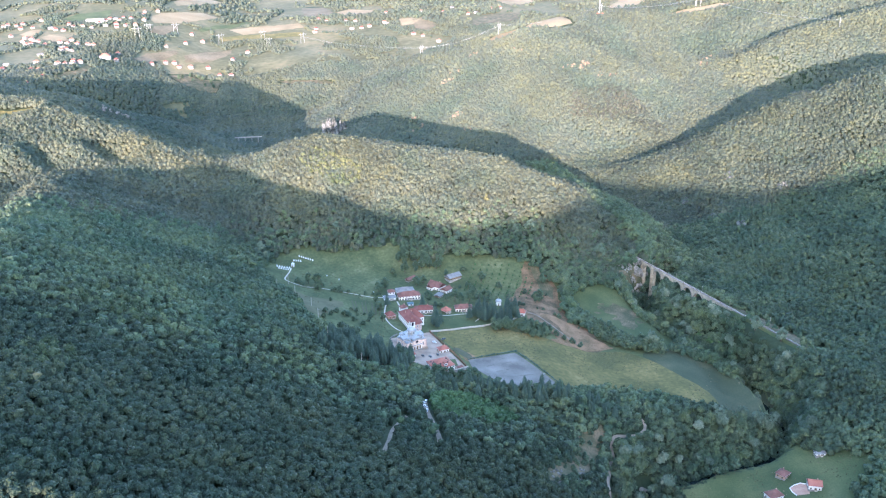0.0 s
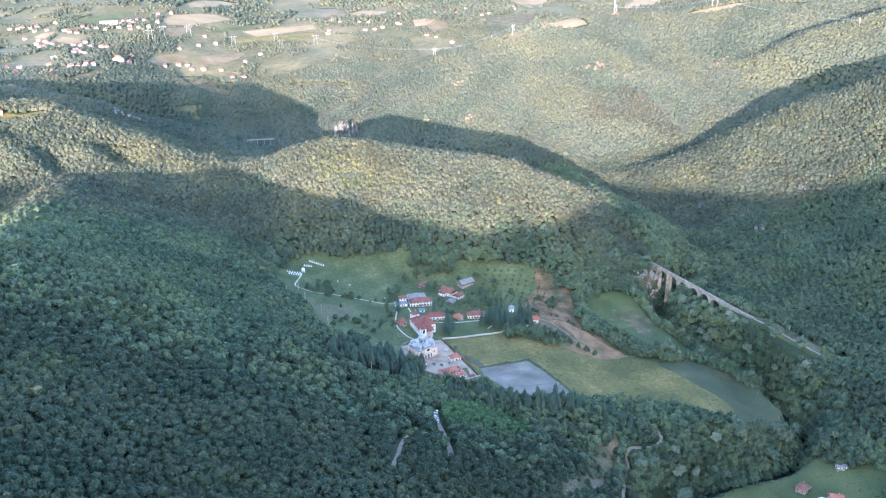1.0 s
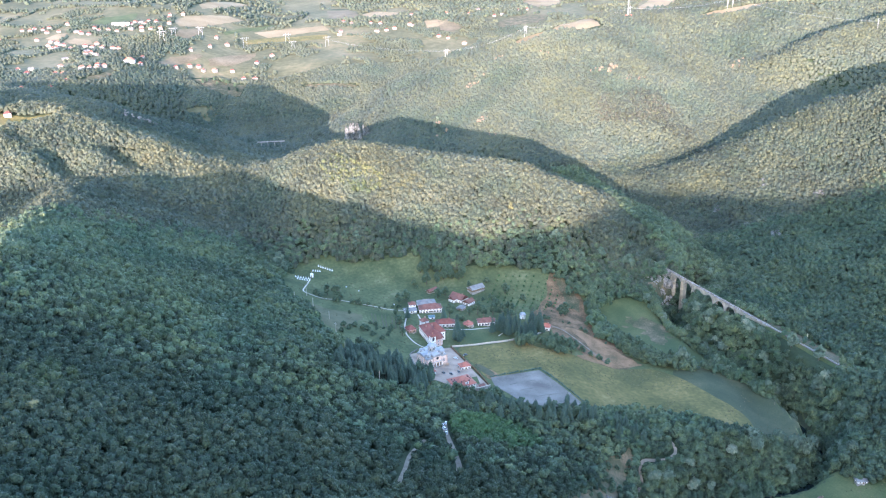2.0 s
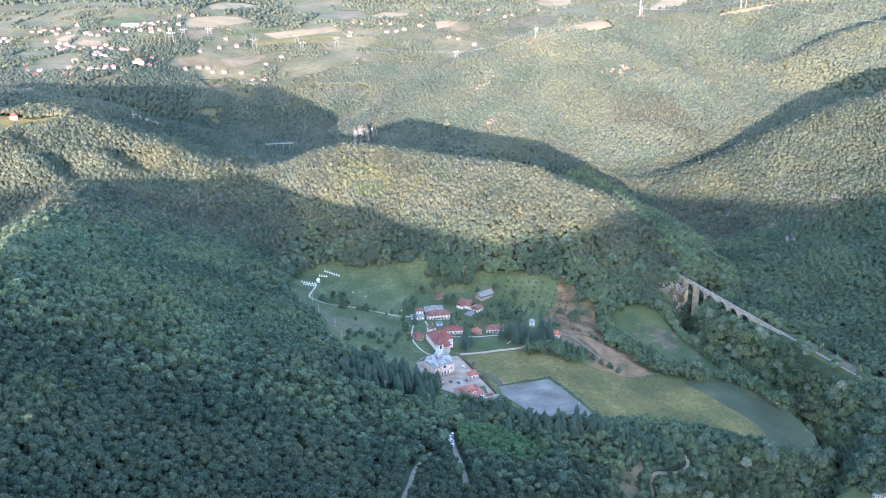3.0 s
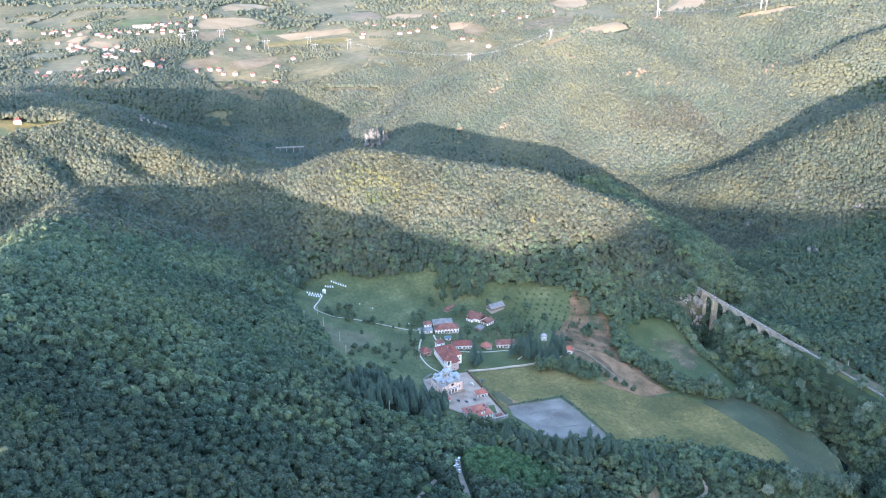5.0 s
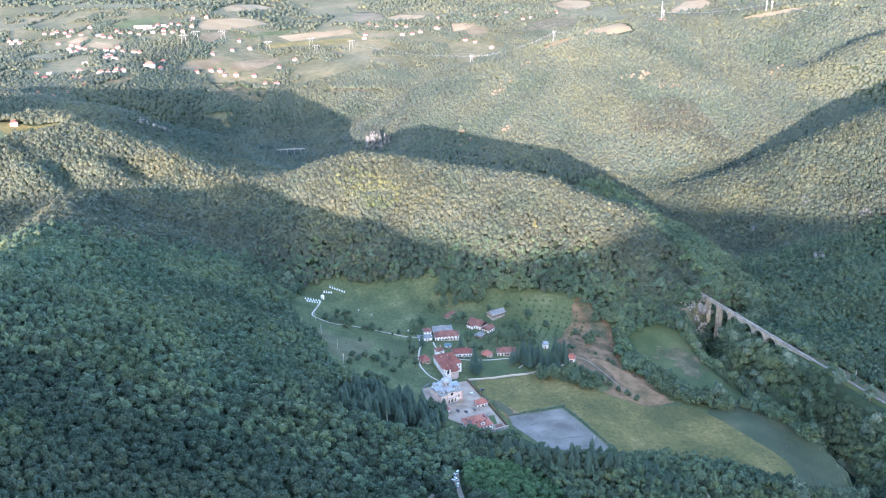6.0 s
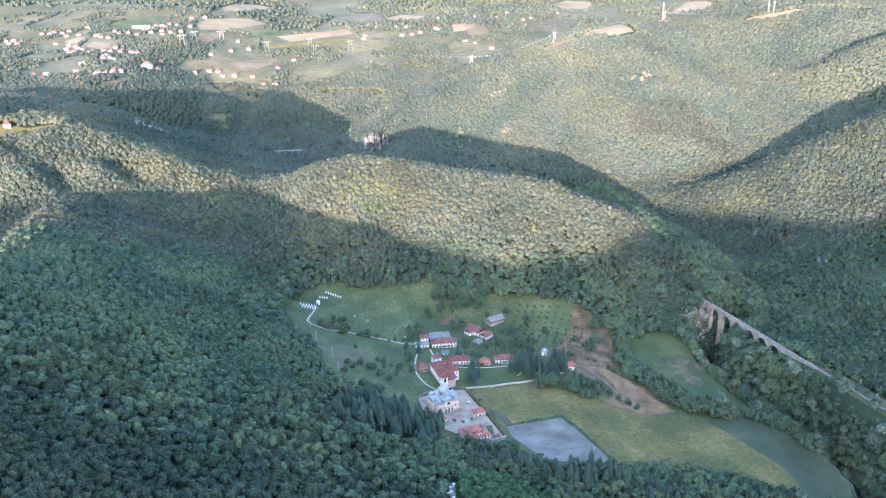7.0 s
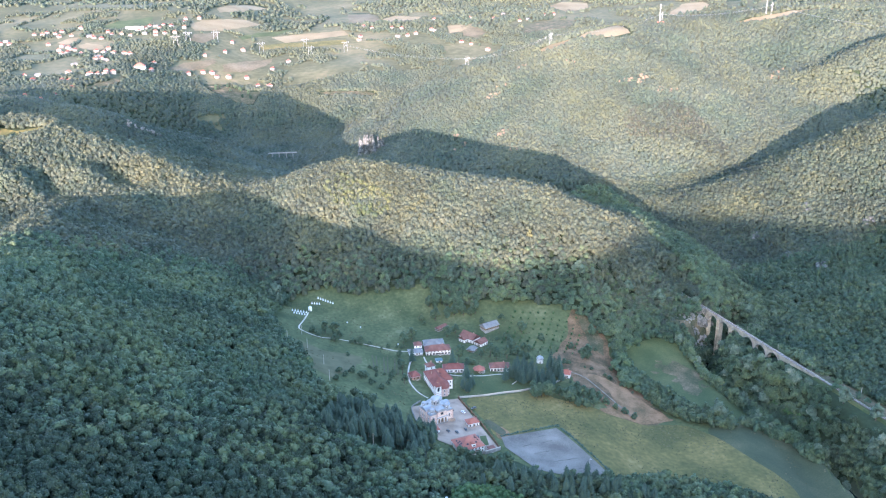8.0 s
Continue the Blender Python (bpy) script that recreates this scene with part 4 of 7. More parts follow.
def car_proto(paint, label):
    e = thing("car", 0, 0, -50, 0, label, "car")
    bm = box(fresh(), 1.75, 4.3, 0.62, 0, 0, 0.32, bevel=0.14)
    part("body", bm, paint, e)
    bm = prism(fresh(), [(-1.35, 0.9), (1.7, 0.9), (1.15, 1.45), (-0.75, 1.45)], -0.78, 0.78)
    bmesh.ops.transform(bm, matrix=pose(0, 0, 0, 0, 0, 90), verts=bm.verts)
    part("cabin", bm, GLASS, e, "dark glazed cabin")
    part("car_roof", box(fresh(), 1.45, 1.85, 0.07, 0, 0.2, 1.43, bevel=0.03), paint, e)
    first = None
    for sx in (-0.82, 0.82):
        for yy in (-1.35, 1.35):
            if first is None:
                bm = fresh()
                bmesh.ops.create_cone(bm, cap_ends=True, segments=12, radius1=0.32, radius2=0.32, depth=0.2, matrix=pose(0, 0, 0, 0, 90))
                first = part("wheel", bm, RUBBER, e)
                rim = fresh()
                bmesh.ops.create_cone(rim, cap_ends=True, segments=10, radius1=0.19, radius2=0.19, depth=0.23, matrix=pose(0, 0, 0, 0, 90))
                part("rim", rim, STEEL, first)
                first.matrix_basis = pose(sx, yy, 0.32)
            else:
                again(first, pose(sx, yy, 0.32))
    for sx in (-0.6, 0.6):
        part("headlight", box(fresh(), 0.35, 0.06, 0.16, sx, -2.15, 0.62), WHITEPAINT, e)
        part("taillight", box(fresh(), 0.3, 0.06, 0.16, sx, 2.15, 0.66), REDPAINT, e)
    return e


def on_ground(x, y, rz=0, dz=0.0, lean=0.0):
    return pose(x, y, float(ground_z(x, y)) + dz, lean, 0, rz)


def place_all(proto, spots, dz=0.0, seed=1, grow=0.25):
    """The first spot takes the built thing, the others copies of it."""
    r = random.Random(seed)
    for k, (x, y) in enumerate(spots):
        s = 1 + grow * (2 * r.random() - 1)
        m = on_ground(x, y, r.random() * 360, dz)
        c = proto if k == 0 else copy_thing(proto, m)
        c.matrix_basis = m @ Matrix.Diagonal((s, s, s * (1 + 0.3 * grow * (2 * r.random() - 1)), 1))


def leaf_clump(bm, mid, size, r, level=2):
    g = bmesh.ops.create_icosphere(bm, subdivisions=level, radius=1)
    for v in g["verts"]:
        k = 1 + 0.26 * r.gauss(0, 1)
        v.co = Vector((v.co.x * size[0], v.co.y * size[1], v.co.z * size[2])) * max(0.55, min(1.45, k)) + Vector(mid)


def tree_proto(name, seed, height, spread, label, leaves, trunk_share=0.35, group="broadleaf trees in the clearing"):
    r = random.Random(seed)
    e = thing(name, 0, 0, -80, 0, label, "tree", group)
    bm = rod(fresh(), (0, 0, -0.6), (0, 0, height * 0.6), spread * 0.09, spread * 0.045, 7)
    for k in range(5):
        a = 6.28 * k / 5 + r.random()
        rod(bm, (0, 0, height * (0.3 + 0.06 * k)), (math.cos(a) * spread * 0.6, math.sin(a) * spread * 0.6, height * (0.55 + 0.06 * k)), spread * 0.04, spread * 0.015, 5)
    part("trunk", bm, BARK, e)
    bm = fresh()
    for k in range(14):
        a = r.random() * 6.28
        u = (k + 0.5) / 14
        out = spread * (0.75 * math.sin(math.pi * min(1, 0.25 + 0.75 * u)) ** 0.8) * (0.55 + 0.4 * r.random())
        s = spread * (0.32 + 0.2 * r.random()) * (1.1 - 0.35 * u)
        mid = Vector((out * math.cos(a), out * math.sin(a), height * (trunk_share + (0.92 - trunk_share) * u)))
        leaf_clump(bm, mid, (s * 0.85, s * 0.85, s * 0.75), r, 1)
        for q in range(26):
            d = Vector((r.gauss(0, 1), r.gauss(0, 1), r.gauss(0.25, 0.9))).normalized()
            f = (d + 0.55 * Vector((r.gauss(0, 1), r.gauss(0, 1), r.gauss(0, 1)))).normalized()
            g = f.cross(Vector((r.gauss(0, 1), r.gauss(0, 1), r.gauss(0, 1)))).normalized()
            h, c, w = f.cross(g), mid + d * s * (0.8 + 0.25 * r.random()), 0.32 * s * (0.6 + 0.8 * r.random())
            bm.faces.new([bm.verts.new(v) for v in (c + w * g, c + w * (0.85 * h - 0.5 * g), c - w * (0.85 * h + 0.5 * g))])
    crown = part("crown", bm, leaves, e)
    at = crown.data.attributes.new("tone", "FLOAT", "POINT")
    at.data.foreach_set("value", [0.35 + 0.3 * ((k * 7919) % 101) / 101 for k in range(len(crown.data.vertices))])
    return e


def conifer_proto(name, seed, height, spread, label, group, start=0.22, taper=0.8):
    r = random.Random(seed)
    e = thing(name, 0, 0, -80, 0, label, "tree", group)
    part("trunk", rod(fresh(), (0, 0, -0.6), (0, 0, height * 0.95), 0.28, 0.06, 7), BARK, e)
    bm = fresh()
    tiers = 9
    for k in range(tiers):
        u = k / (tiers - 1)
        rr = spread * (1 - u) ** taper + 0.25
        z = height * (start + (0.96 - start) * u)
        n = max(5, int(9 * (1 - u) + 4))
        for q in range(n):
            a = 6.28 * (q + r.random() * 0.6) / n
            d = rr * (0.8 + 0.35 * r.random())
            tip = Vector((d * math.cos(a), d * math.sin(a), z - 0.35 * rr - 0.3 * r.random()))
            root = Vector((0, 0, z + 0.3))
            side = Vector((-math.sin(a), math.cos(a), 0)) * rr * 0.3
            mid = root.lerp(tip, 0.6)
            v = [bm.verts.new(p) for p in (root, mid + side + Vector((0, 0, 0.15)), tip, mid - side + Vector((0, 0, 0.15)), mid - Vector((0, 0, 0.45)))]
            for f in ((0, 1, 2), (0, 2, 3), (0, 4, 1), (1, 4, 2), (2, 4, 3), (3, 4, 0)):
                bm.faces.new([v[i] for i in f])
    part("crown", bm, NEEDLES, e)
    return e


# the monastery -------------------------------------------------------------
build_church()

# the bell tower in front of the residence
def build_bell_tower():
    x, y = -21.5, 772.5
    e = thing("bell_tower", x, y, float(ground_z(x, y)) + 1.6, 28, "slender pink and white bell tower with arched openings", "tower")
    part("base", box(fresh(), 4.8, 4.8, 8.4, 0, 0, -2, bevel=0.05), PLASTER, e)
    for k in range(4):
        part("brick_band", box(fresh(), 4.9, 4.9, 0.35, 0, 0, 0.6 + 1.6 * k), BRICKBAND, e)
    # a solid dark box takes the place of shade behind the arches
    part("belfry_core", box(fresh(), 2.2, 2.2, 5.0, 0, 0, 6.4), GLASS, e, "dark box standing for the shade inside the belfry")
    for sx in (-1, 1):
        for sy in (-1, 1):
            part("pillar", box(fresh(), 0.9, 0.9, 5.0, sx * 1.9, sy * 1.9, 6.4), PLASTER, e)
    for turn in (0, 90, 180, 270):
        o = [(-1.5, 10.0), (-1.5, 11.6), (1.5, 11.6), (1.5, 10.0)] + [(1.35 * math.cos(math.pi * k / 8), 10.0 + 1.35 * math.sin(math.pi * k / 8)) for k in range(9)]
        b = prism(fresh(), o, -2.3, -1.5)
        bmesh.ops.transform(b, matrix=pose(0, 0, 0, 0, 0, turn), verts=b.verts)
        part("arch", b, PLASTER, e)
    part("cornice", box(fresh(), 5.3, 5.3, 0.4, 0, 0, 11.6, bevel=0.08), MARBLE, e)
    part("roof", roof_shape(fresh(), 4.8, 4.8, 2.2, 0.4, 1.0, 12.0), REDTILE, e)
    part("cross", box(rod(fresh(), (0, 0, 14), (0, 0, 15.6), 0.07), 0.8, 0.1, 0.12, 0, 0, 15.0), GILT, e)


build_bell_tower()
residence = house("residence", -24.5, 797, 22, 14, 29, 8.2, 5.0, "long two-storey white residence under a red hipped roof", storeys=2, windows=(4, 8), chimneys=2)
for py, out in ((8.0, 3.5), (-3.0, 4.5)):
    # cross wings whose roofs run into the main roof
    part("cross_wing", box(fresh(), 9.0, 8.4, 11.2, 4.0 + out, py, -3.0), PLASTER, residence)
    part("wing_roof", roof_shape(fresh(), 13.0 + out, 8.4, 4.2, 0.7, 0.9, 8.15, 2.0 + out / 2, py), REDTILE, residence)
    for k in range(2):
        for dz in (1.0, 5.0):
            window(residence, 1.1, 1.4, pose(5.6 + out + 3.0 * k - 2.0, py - 4.22, dz))
bm = fresh()
bmesh.ops.create_cone(bm, cap_ends=True, segments=8, radius1=6.2, radius2=6.2, depth=10.6, matrix=pose(1.0, -14.5, 2.3, 0, 0, 22.5))
part("bay", bm, ROSE, residence, "pink plastered eight-sided bay")
bm = fresh()
bmesh.ops.create_cone(bm, cap_ends=True, segments=8, radius1=7.0, radius2=0.2, depth=4.4, matrix=pose(1.0, -14.5, 9.75, 0, 0, 22.5))
part("bay_roof", bm, REDTILE, residence)
for k in range(5):
    for dz in (0.9, 4.4):
        window(residence, 1.2, 1.7, pose(1.0, -14.5, 0, 0, 0, -90 + 45 * k) @ pose(0, -5.76, dz), True)
house("gate_lodge", -32, 826, 30, 7, 7, 6.8, 2.8, "small square tower house with a red pyramid roof", storeys=2, windows=(1, 1), chimneys=1, tiles=BROWNTILE)
house("guest_house", -27.5, 868, 12, 24, 11, 4.8, 3.8, "white two-storey house with a brown tiled roof", storeys=2, windows=(7, 3), tiles=BROWNTILE)
house("annexe", -32, 881, 12, 19, 12, 5.0, 3.4, "house with a broad grey sheet roof", storeys=2, windows=(4, 2), tiles=GREYROOF, chimneys=0, door=False)
house("lookout_house", -47, 873, 12, 7, 7, 5.6, 2.8, "narrow white house with a brown pyramid roof", storeys=2, windows=(2, 2), tiles=BROWNTILE, chimneys=0)
house("lean_to", -48.5, 862, 12, 13, 8, 3.0, 1.2, "low shed with a flat grey roof", windows=(2, 1), tiles=GREYROOF, hip=0.4, chimneys=0, category="shed")
house("woodshed", -27, 925, 50, 13, 5, 2.6, 1.6, "open wooden shed with a faded tile roof", wall=WOOD, tiles=BROWNTILE, hip=0.0, windows=(2, 1), chimneys=0, category="shed")
house("farmhouse", 3.5, 905, -40, 17, 12, 4.2, 4.2, "white farmhouse with a steep brown tiled gable roof", hip=0.0, storeys=1, windows=(4, 3), tiles=BROWNTILE)
house("farmhouse_wing", 14.5, 895.5, -40, 9, 10, 3.4, 3.0, "lower wing with a brown tiled gable roof", hip=0.0, windows=(2, 3), tiles=BROWNTILE, chimneys=0)
house("farmhouse_gable", -2.0, 901.0, 50, 9, 7.5, 3.8, 3.4, "white gabled front wing with a brown tiled roof", hip=0.0, windows=(2, 2), tiles=BROWNTILE, chimneys=0)
house("barn", 23, 930, 36, 17, 10, 3.2, 3.2, "long barn of weathered boards with a pale grey roof", hip=0.0, wall=WOOD, tiles=GREYROOF, windows=(4, 1), chimneys=0, category="barn")
house("tool_shed", 6, 879, -28, 7, 8, 2.4, 1.4, "small shed with a grey sheet roof", hip=0.0, wall=WOOD, tiles=GREYROOF, windows=(1, 1), chimneys=0, category="shed")
house("dining_hall", -10.5, 832, 6, 19, 10, 3.7, 3.6, "white single-storey hall with a red hipped roof", windows=(6, 3))
house("library", 32.5, 842, 6, 18, 10, 3.9, 3.4, "white arcaded house with a brown hipped roof", windows=(5, 2), tiles=BROWNTILE)
house("cottage", -45, 808, 30, 8, 9, 3.6, 3.6, "small cottage with a steep red hipped roof", windows=(2, 2), wall=BLOCKWORK, chimneys=0)
house("seminar_house", 6.5, 692, 27, 20, 17.5, 5.4, 5.2, "large white guest house with a bright red hipped roof", storeys=2, windows=(7, 4), tiles=BRIGHTTILE, plinth=PINKSTONE, chimneys=0)
house("candle_house", 9, 733, 24, 9.5, 7.5, 3.4, 2.8, "small white house with a bright red hipped roof", windows=(3, 2), tiles=BRIGHTTILE)
house("porter_lodge", -21, 712, 25, 7, 6, 3.2, 2.2, "small lodge with a red hipped roof among trees", windows=(2, 1), tiles=BRIGHTTILE, chimneys=0)
house("garden_house", 95, 838, -15, 8, 7, 4.0, 3.2, "small white house with a bright red roof by the wall", hip=0.6, windows=(2, 2), tiles=BRIGHTTILE)


def build_dormer():
    """The arched dormer and the roof lights of the seminar house."""
    e = bpy.data.objects["seminar_house"]
    d = part("dormer", box(fresh(), 3.0, 3.4, 2.3, 1.5, -6.4, 6.0), PLASTER, e, "white arched dormer")
    part("dormer_roof", vault(fresh(), 3.0, 3.0, 8.3, 1.0, 1.5, -6.1), BRIGHTTILE, d)
    window(d, 1.6, 1.1, pose(1.5, -8.12, 6.7))
    slope = math.degrees(math.atan2(5.2, 9.45))
    for px, ys in ((-8.0, (-2.2, 0.8, 3.8)), (-6.6, (-2.2, 0.8)), (7.6, (-1.6, 1.2, 3.8)), (6.2, (1.2,))):
        for py in ys:
            p = fresh()
            bmesh.ops.create_cube(p, size=1, matrix=pose(px, py, 5.42 + (10.7 - abs(px)) * 5.2 / 9.45, 0, math.copysign(slope, px)) @ Matrix.Diagonal((1.2, 1.7, 0.16, 1)))
            part("roof_light", p, GLASS, e, "dark roof light")
    for px in (-2.6, 4.6):
        p = fresh()
        bmesh.ops.create_cube(p, size=1, matrix=pose(px, -5.2, 5.42 + 4.25 * 5.2 / 9.45, slope) @ Matrix.Diagonal((1.7, 1.2, 0.16, 1)))
        part("roof_light", p, GLASS, e, "dark roof light")
    part("balcony", box(fresh(), 9.0, 1.6, 0.3, 2.0, -9.4, 2.7), CONCRETE, e)
    part("balcony_rail", box(fresh(), 9.0, 0.12, 0.9, 2.0, -10.1, 3.0), WOOD, e)


build_dormer()
arcade(bpy.data.objects["library"], 18, 10, 6, 2.0, 2.9)
arcade(bpy.data.objects["guest_house"], 24, 11, 8, 1.9, 2.5)
arcade(bpy.data.objects["dining_hall"], 19, 10, 4, 1.7, 2.4)
house("pump_shed", -25, 848, 12, 5.5, 5, 2.4, 0.5, "small shed with a teal sheet roof", windows=(1, 1), tiles=POOL, hip=0.4, chimneys=0, category="shed")


def build_gazebo():
    x, y = 13.5, 834
    e = thing("gazebo", x, y, float(ground_z(x, y)) + 0.3, 20, "open octagonal gazebo with a two-tier bright red roof", "gazebo")
    bm = fresh()
    bmesh.ops.create_cone(bm, cap_ends=True, segments=8, radius1=6.0, radius2=6.0, depth=2.0, matrix=pose(0, 0, -0.9))
    part("floor", bm, CONCRETE, e)
    for k in range(8):
        a = math.pi / 4 * k
        part("post", rod(fresh(), (4.7 * math.cos(a), 4.7 * math.sin(a), 0), (4.7 * math.cos(a), 4.7 * math.sin(a), 3.0), 0.16), WOOD, e)
        part("rail", rod(fresh(), (4.7 * math.cos(a), 4.7 * math.sin(a), 0.9), (4.7 * math.cos(a + math.pi / 4), 4.7 * math.sin(a + math.pi / 4), 0.9), 0.07), WOOD, e)
    for z, r0, r1, h in ((3.0, 6.0, 2.0, 1.7), (5.2, 2.5, 0.1, 1.6)):
        bm = fresh()
        bmesh.ops.create_cone(bm, cap_ends=True, segments=8, radius1=r0, radius2=r1, depth=h, matrix=pose(0, 0, z + h / 2, 0, 0, 22.5))
        part("roof", bm, BRIGHTTILE, e)
    bm = fresh()
    bmesh.ops.create_cone(bm, cap_ends=True, segments=8, radius1=1.9, radius2=1.9, depth=0.9, matrix=pose(0, 0, 4.95, 0, 0, 22.5))
    part("lantern", bm, WOOD, e)


build_gazebo()


def build_chapel(x, y, label, r=3.4, h=5.6, roof=LEAD):
    e = thing("chapel", x, y, float(ground_z(x, y)), 0, label, "chapel")
    bm = fresh()
    bmesh.ops.create_cone(bm, cap_ends=True, segments=12, radius1=r, radius2=r, depth=h + 2, matrix=pose(0, 0, h / 2 - 1))
    wall = part("wall", bm, PLASTER, e)
    for k in range(6):
        window(e, 0.8, 1.8, pose(0, 0, 0, 0, 0, 60 * k) @ pose(0, -r - 0.02, 1.8), True)
    bm = fresh()
    for k, (rr, zz) in enumerate(((r * 1.18, h), (r * 0.9, h + r * 0.55), (r * 0.4, h + r * 0.85))):
        nxt = ((r * 0.9, h + r * 0.55), (r * 0.4, h + r * 0.85), (0.05, h + r * 1.05))[k]
        bmesh.ops.create_cone(bm, cap_ends=k == 0, segments=12, radius1=rr, radius2=nxt[0], depth=nxt[1] - zz, matrix=pose(0, 0, (zz + nxt[1]) / 2))
    part("roof", bm, roof, e)
    part("cross", box(rod(fresh(), (0, 0, h + r), (0, 0, h + r + 1.6), 0.07), 0.8, 0.1, 0.12, 0, 0, h + r + 1.0), GILT, e)
    part("door", box(fresh(), 1.1, 0.2, 2.2, 0, -r, 0), WOOD, e)


build_chapel(72, 864, "round white chapel with a green-grey dome among conifers", 3.1, 4.6)
build_chapel(-166, 939, "small white cemetery chapel with a pointed roof", 1.8, 3.6, MARBLE)

wall_run("garden_wall", [(-3, 778), (16, 784), (35, 793), (50, 799), (65, 808), (80, 818), (91, 830)], 1.7, 0.55, LIMEWASH, "long whitewashed stone wall with a pale coping", "wall", cap=CONCRETE)
wall_run("courtyard_fence", [(-4, 777), (18, 732), (32, 697)], 2.0, 0.35, BANKSOIL, "stone fence of dark panels between square piers", "fence", posts=0.7, post_mat=BROWNTILE, panel="panel")
wall_run("terrace_wall", [(-21, 702), (-32, 714), (-38, 730), (-42, 747), (-36, 762)], 1.6, 0.6, STONE, "rough stone retaining wall round the church terrace", "wall", cap=STONE)
wall_run("courtyard_kerb", [(-22, 722), (0, 733), (4, 738)], 0.5, 0.6, GREYPAINT, "low dark hedge-like kerb across the courtyard", "kerb", panel="kerb_stone")
wall_run("gate_wall", [(20, 688), (32, 697)], 3.0, 0.8, PINKSTONE, "pinkish gate wall at the courtyard's entrance", "wall", cap=CONCRETE)

PATH_LINE = [(-167, 934), (-167, 909), (-166, 883), (-160, 876), (-142, 868), (-130, 870), (-109, 870), (-88, 868), (-68, 864), (-52, 866)]
LANE_LINE = [(-50, 858), (-52, 830), (-49, 800), (-40, 780), (-30, 771)]
YARD_LINE = [(-40, 856), (-34, 840), (-14, 822), (13, 824), (33, 831), (52, 835)]
CROSS_LINE = [(44, 812), (52, 826)]
ribbon("footpath", PATH_LINE, 1.5, CONCRETE, 0.5, "pale concrete footpath across the meadow", "path")
ribbon("lane", LANE_LINE, 1.5, CONCRETE, 0.55, "narrow paved lane beside the residence", "path")
ribbon("footpath", YARD_LINE, 1.5, CONCRETE, 0.5, "paved garden path between the houses", "path")
ribbon("footpath", CROSS_LINE, 1.3, CONCRETE, 0.5, "short pale path to the garden wall", "path")
patch("vegetable_garden", [(-96, 850), (-62, 852), (-58, 812), (-86, 800)], CROP, 0.45, "dark green vegetable garden in rows", "garden", 4.0, sharp=True, wobble=1.5)
patch("garden_lawn", [(-2, 824), (40, 828), (60, 822), (62, 808), (30, 794), (-2, 782)], CROP, 0.45, "dark green watered lawn behind the wall", "lawn", 4.0)
patch("bare_patch", [(30, 732), (37, 729), (41, 722), (36, 713), (30, 716)], DRY, 0.6, "bare brown soil beside the fence", "ground", 3.0, wobble=1.0)
patch("cultivated_bed", [(19, 738), (24, 742), (37, 725), (32, 720)], SOIL, 0.65, "long dark cultivated bed beside the fence", "garden bed", 3.0)
for k in range(9):
    ribbon("vegetable_row", [(-92 + 3.6 * k, 846), (-84 + 3.0 * k, 808)], 1.3, MEADOW if k % 3 == 0 else SOIL, 0.62, "row of low vegetables", "garden bed", 4.0)


patch("dry_grass", [(-169, 831), (-153, 841), (-130, 834), (-109, 836), (-98, 831), (-106, 775), (-120, 768), (-146, 788)], PASTURE, 0.4, "yellowing dry grass between the path and the wood", "grass", 4.0, wobble=5.0)
patch("grass_strip", [(15.5, 714), (20.5, 716), (23, 702), (18, 699)], CROP, 0.95, "clipped green strip beside the guest house", "lawn", 3.0, sharp=True)
house("gate_house", 24.5, 694, 27, 5, 3.5, 3.4, 0.8, "grey stone gate house at the courtyard entrance", wall=BLOCKWORK, tiles=BROWNTILE, hip=0.4, windows=(1, 1), chimneys=0, category="gate")


# graves
def build_graves():
    def grave():
        e = thing("grave", 0, 0, -60, 0, "white marble grave with a cross", "grave", "graves in the meadow cemetery")
        part("slab", box(fresh(), 1.4, 2.4, 0.5, 0, 0, -0.1, bevel=0.05), MARBLE, e)
        b = box(fresh(), 0.3, 0.25, 1.6, 0, 1.25, 0)
        box(b, 0.9, 0.25, 0.3, 0, 1.25, 1.0)
        part("cross", b, MARBLE, e)
        return e
    first, k = grave(), 0
    rows = [(a + (c - a) * i / (k - 1), b + (d - b) * i / (k - 1)) for a, b, c, d, k in ((-162, 964, -145, 957, 7), (-167, 954, -159, 954, 4), (-183, 931, -169, 933, 6), (-180, 925, -167, 928, 6)) for i in range(k)]
    for x, y in rows:
        m = on_ground(x, y, 12 + 6 * math.sin(7 * k), 0.35)
        g = first if k == 0 else copy_thing(first, m)
        g.matrix_basis = m
        k += 1


build_graves()


def pole_proto():
    e = thing("utility_pole", 0, 0, -60, 0, "pale concrete electricity pole with a short crossarm", "pole", "poles across the meadow")
    part("post", rod(fresh(), (0, 0, -0.5), (0, 0, 10.0), 0.26, 0.18, 8), CONCRETE, e)
    part("crossarm", box(fresh(), 1.8, 0.14, 0.14, 0, 0, 8.4), WOOD, e)
    for sx in (-0.8, 0, 0.8):
        part("insulator", rod(fresh(), (sx, 0, 8.5), (sx, 0, 8.85), 0.08, 0.05), MARBLE, e)
    return e


place_all(pole_proto(), [(-166, 835), (-159, 864), (-146, 828), (-124, 792), (-113, 760), (-98, 712), (-62, 655), (330, 872), (318, 900), (300, 930), (357, 815), (285, 962)], grow=0.05)

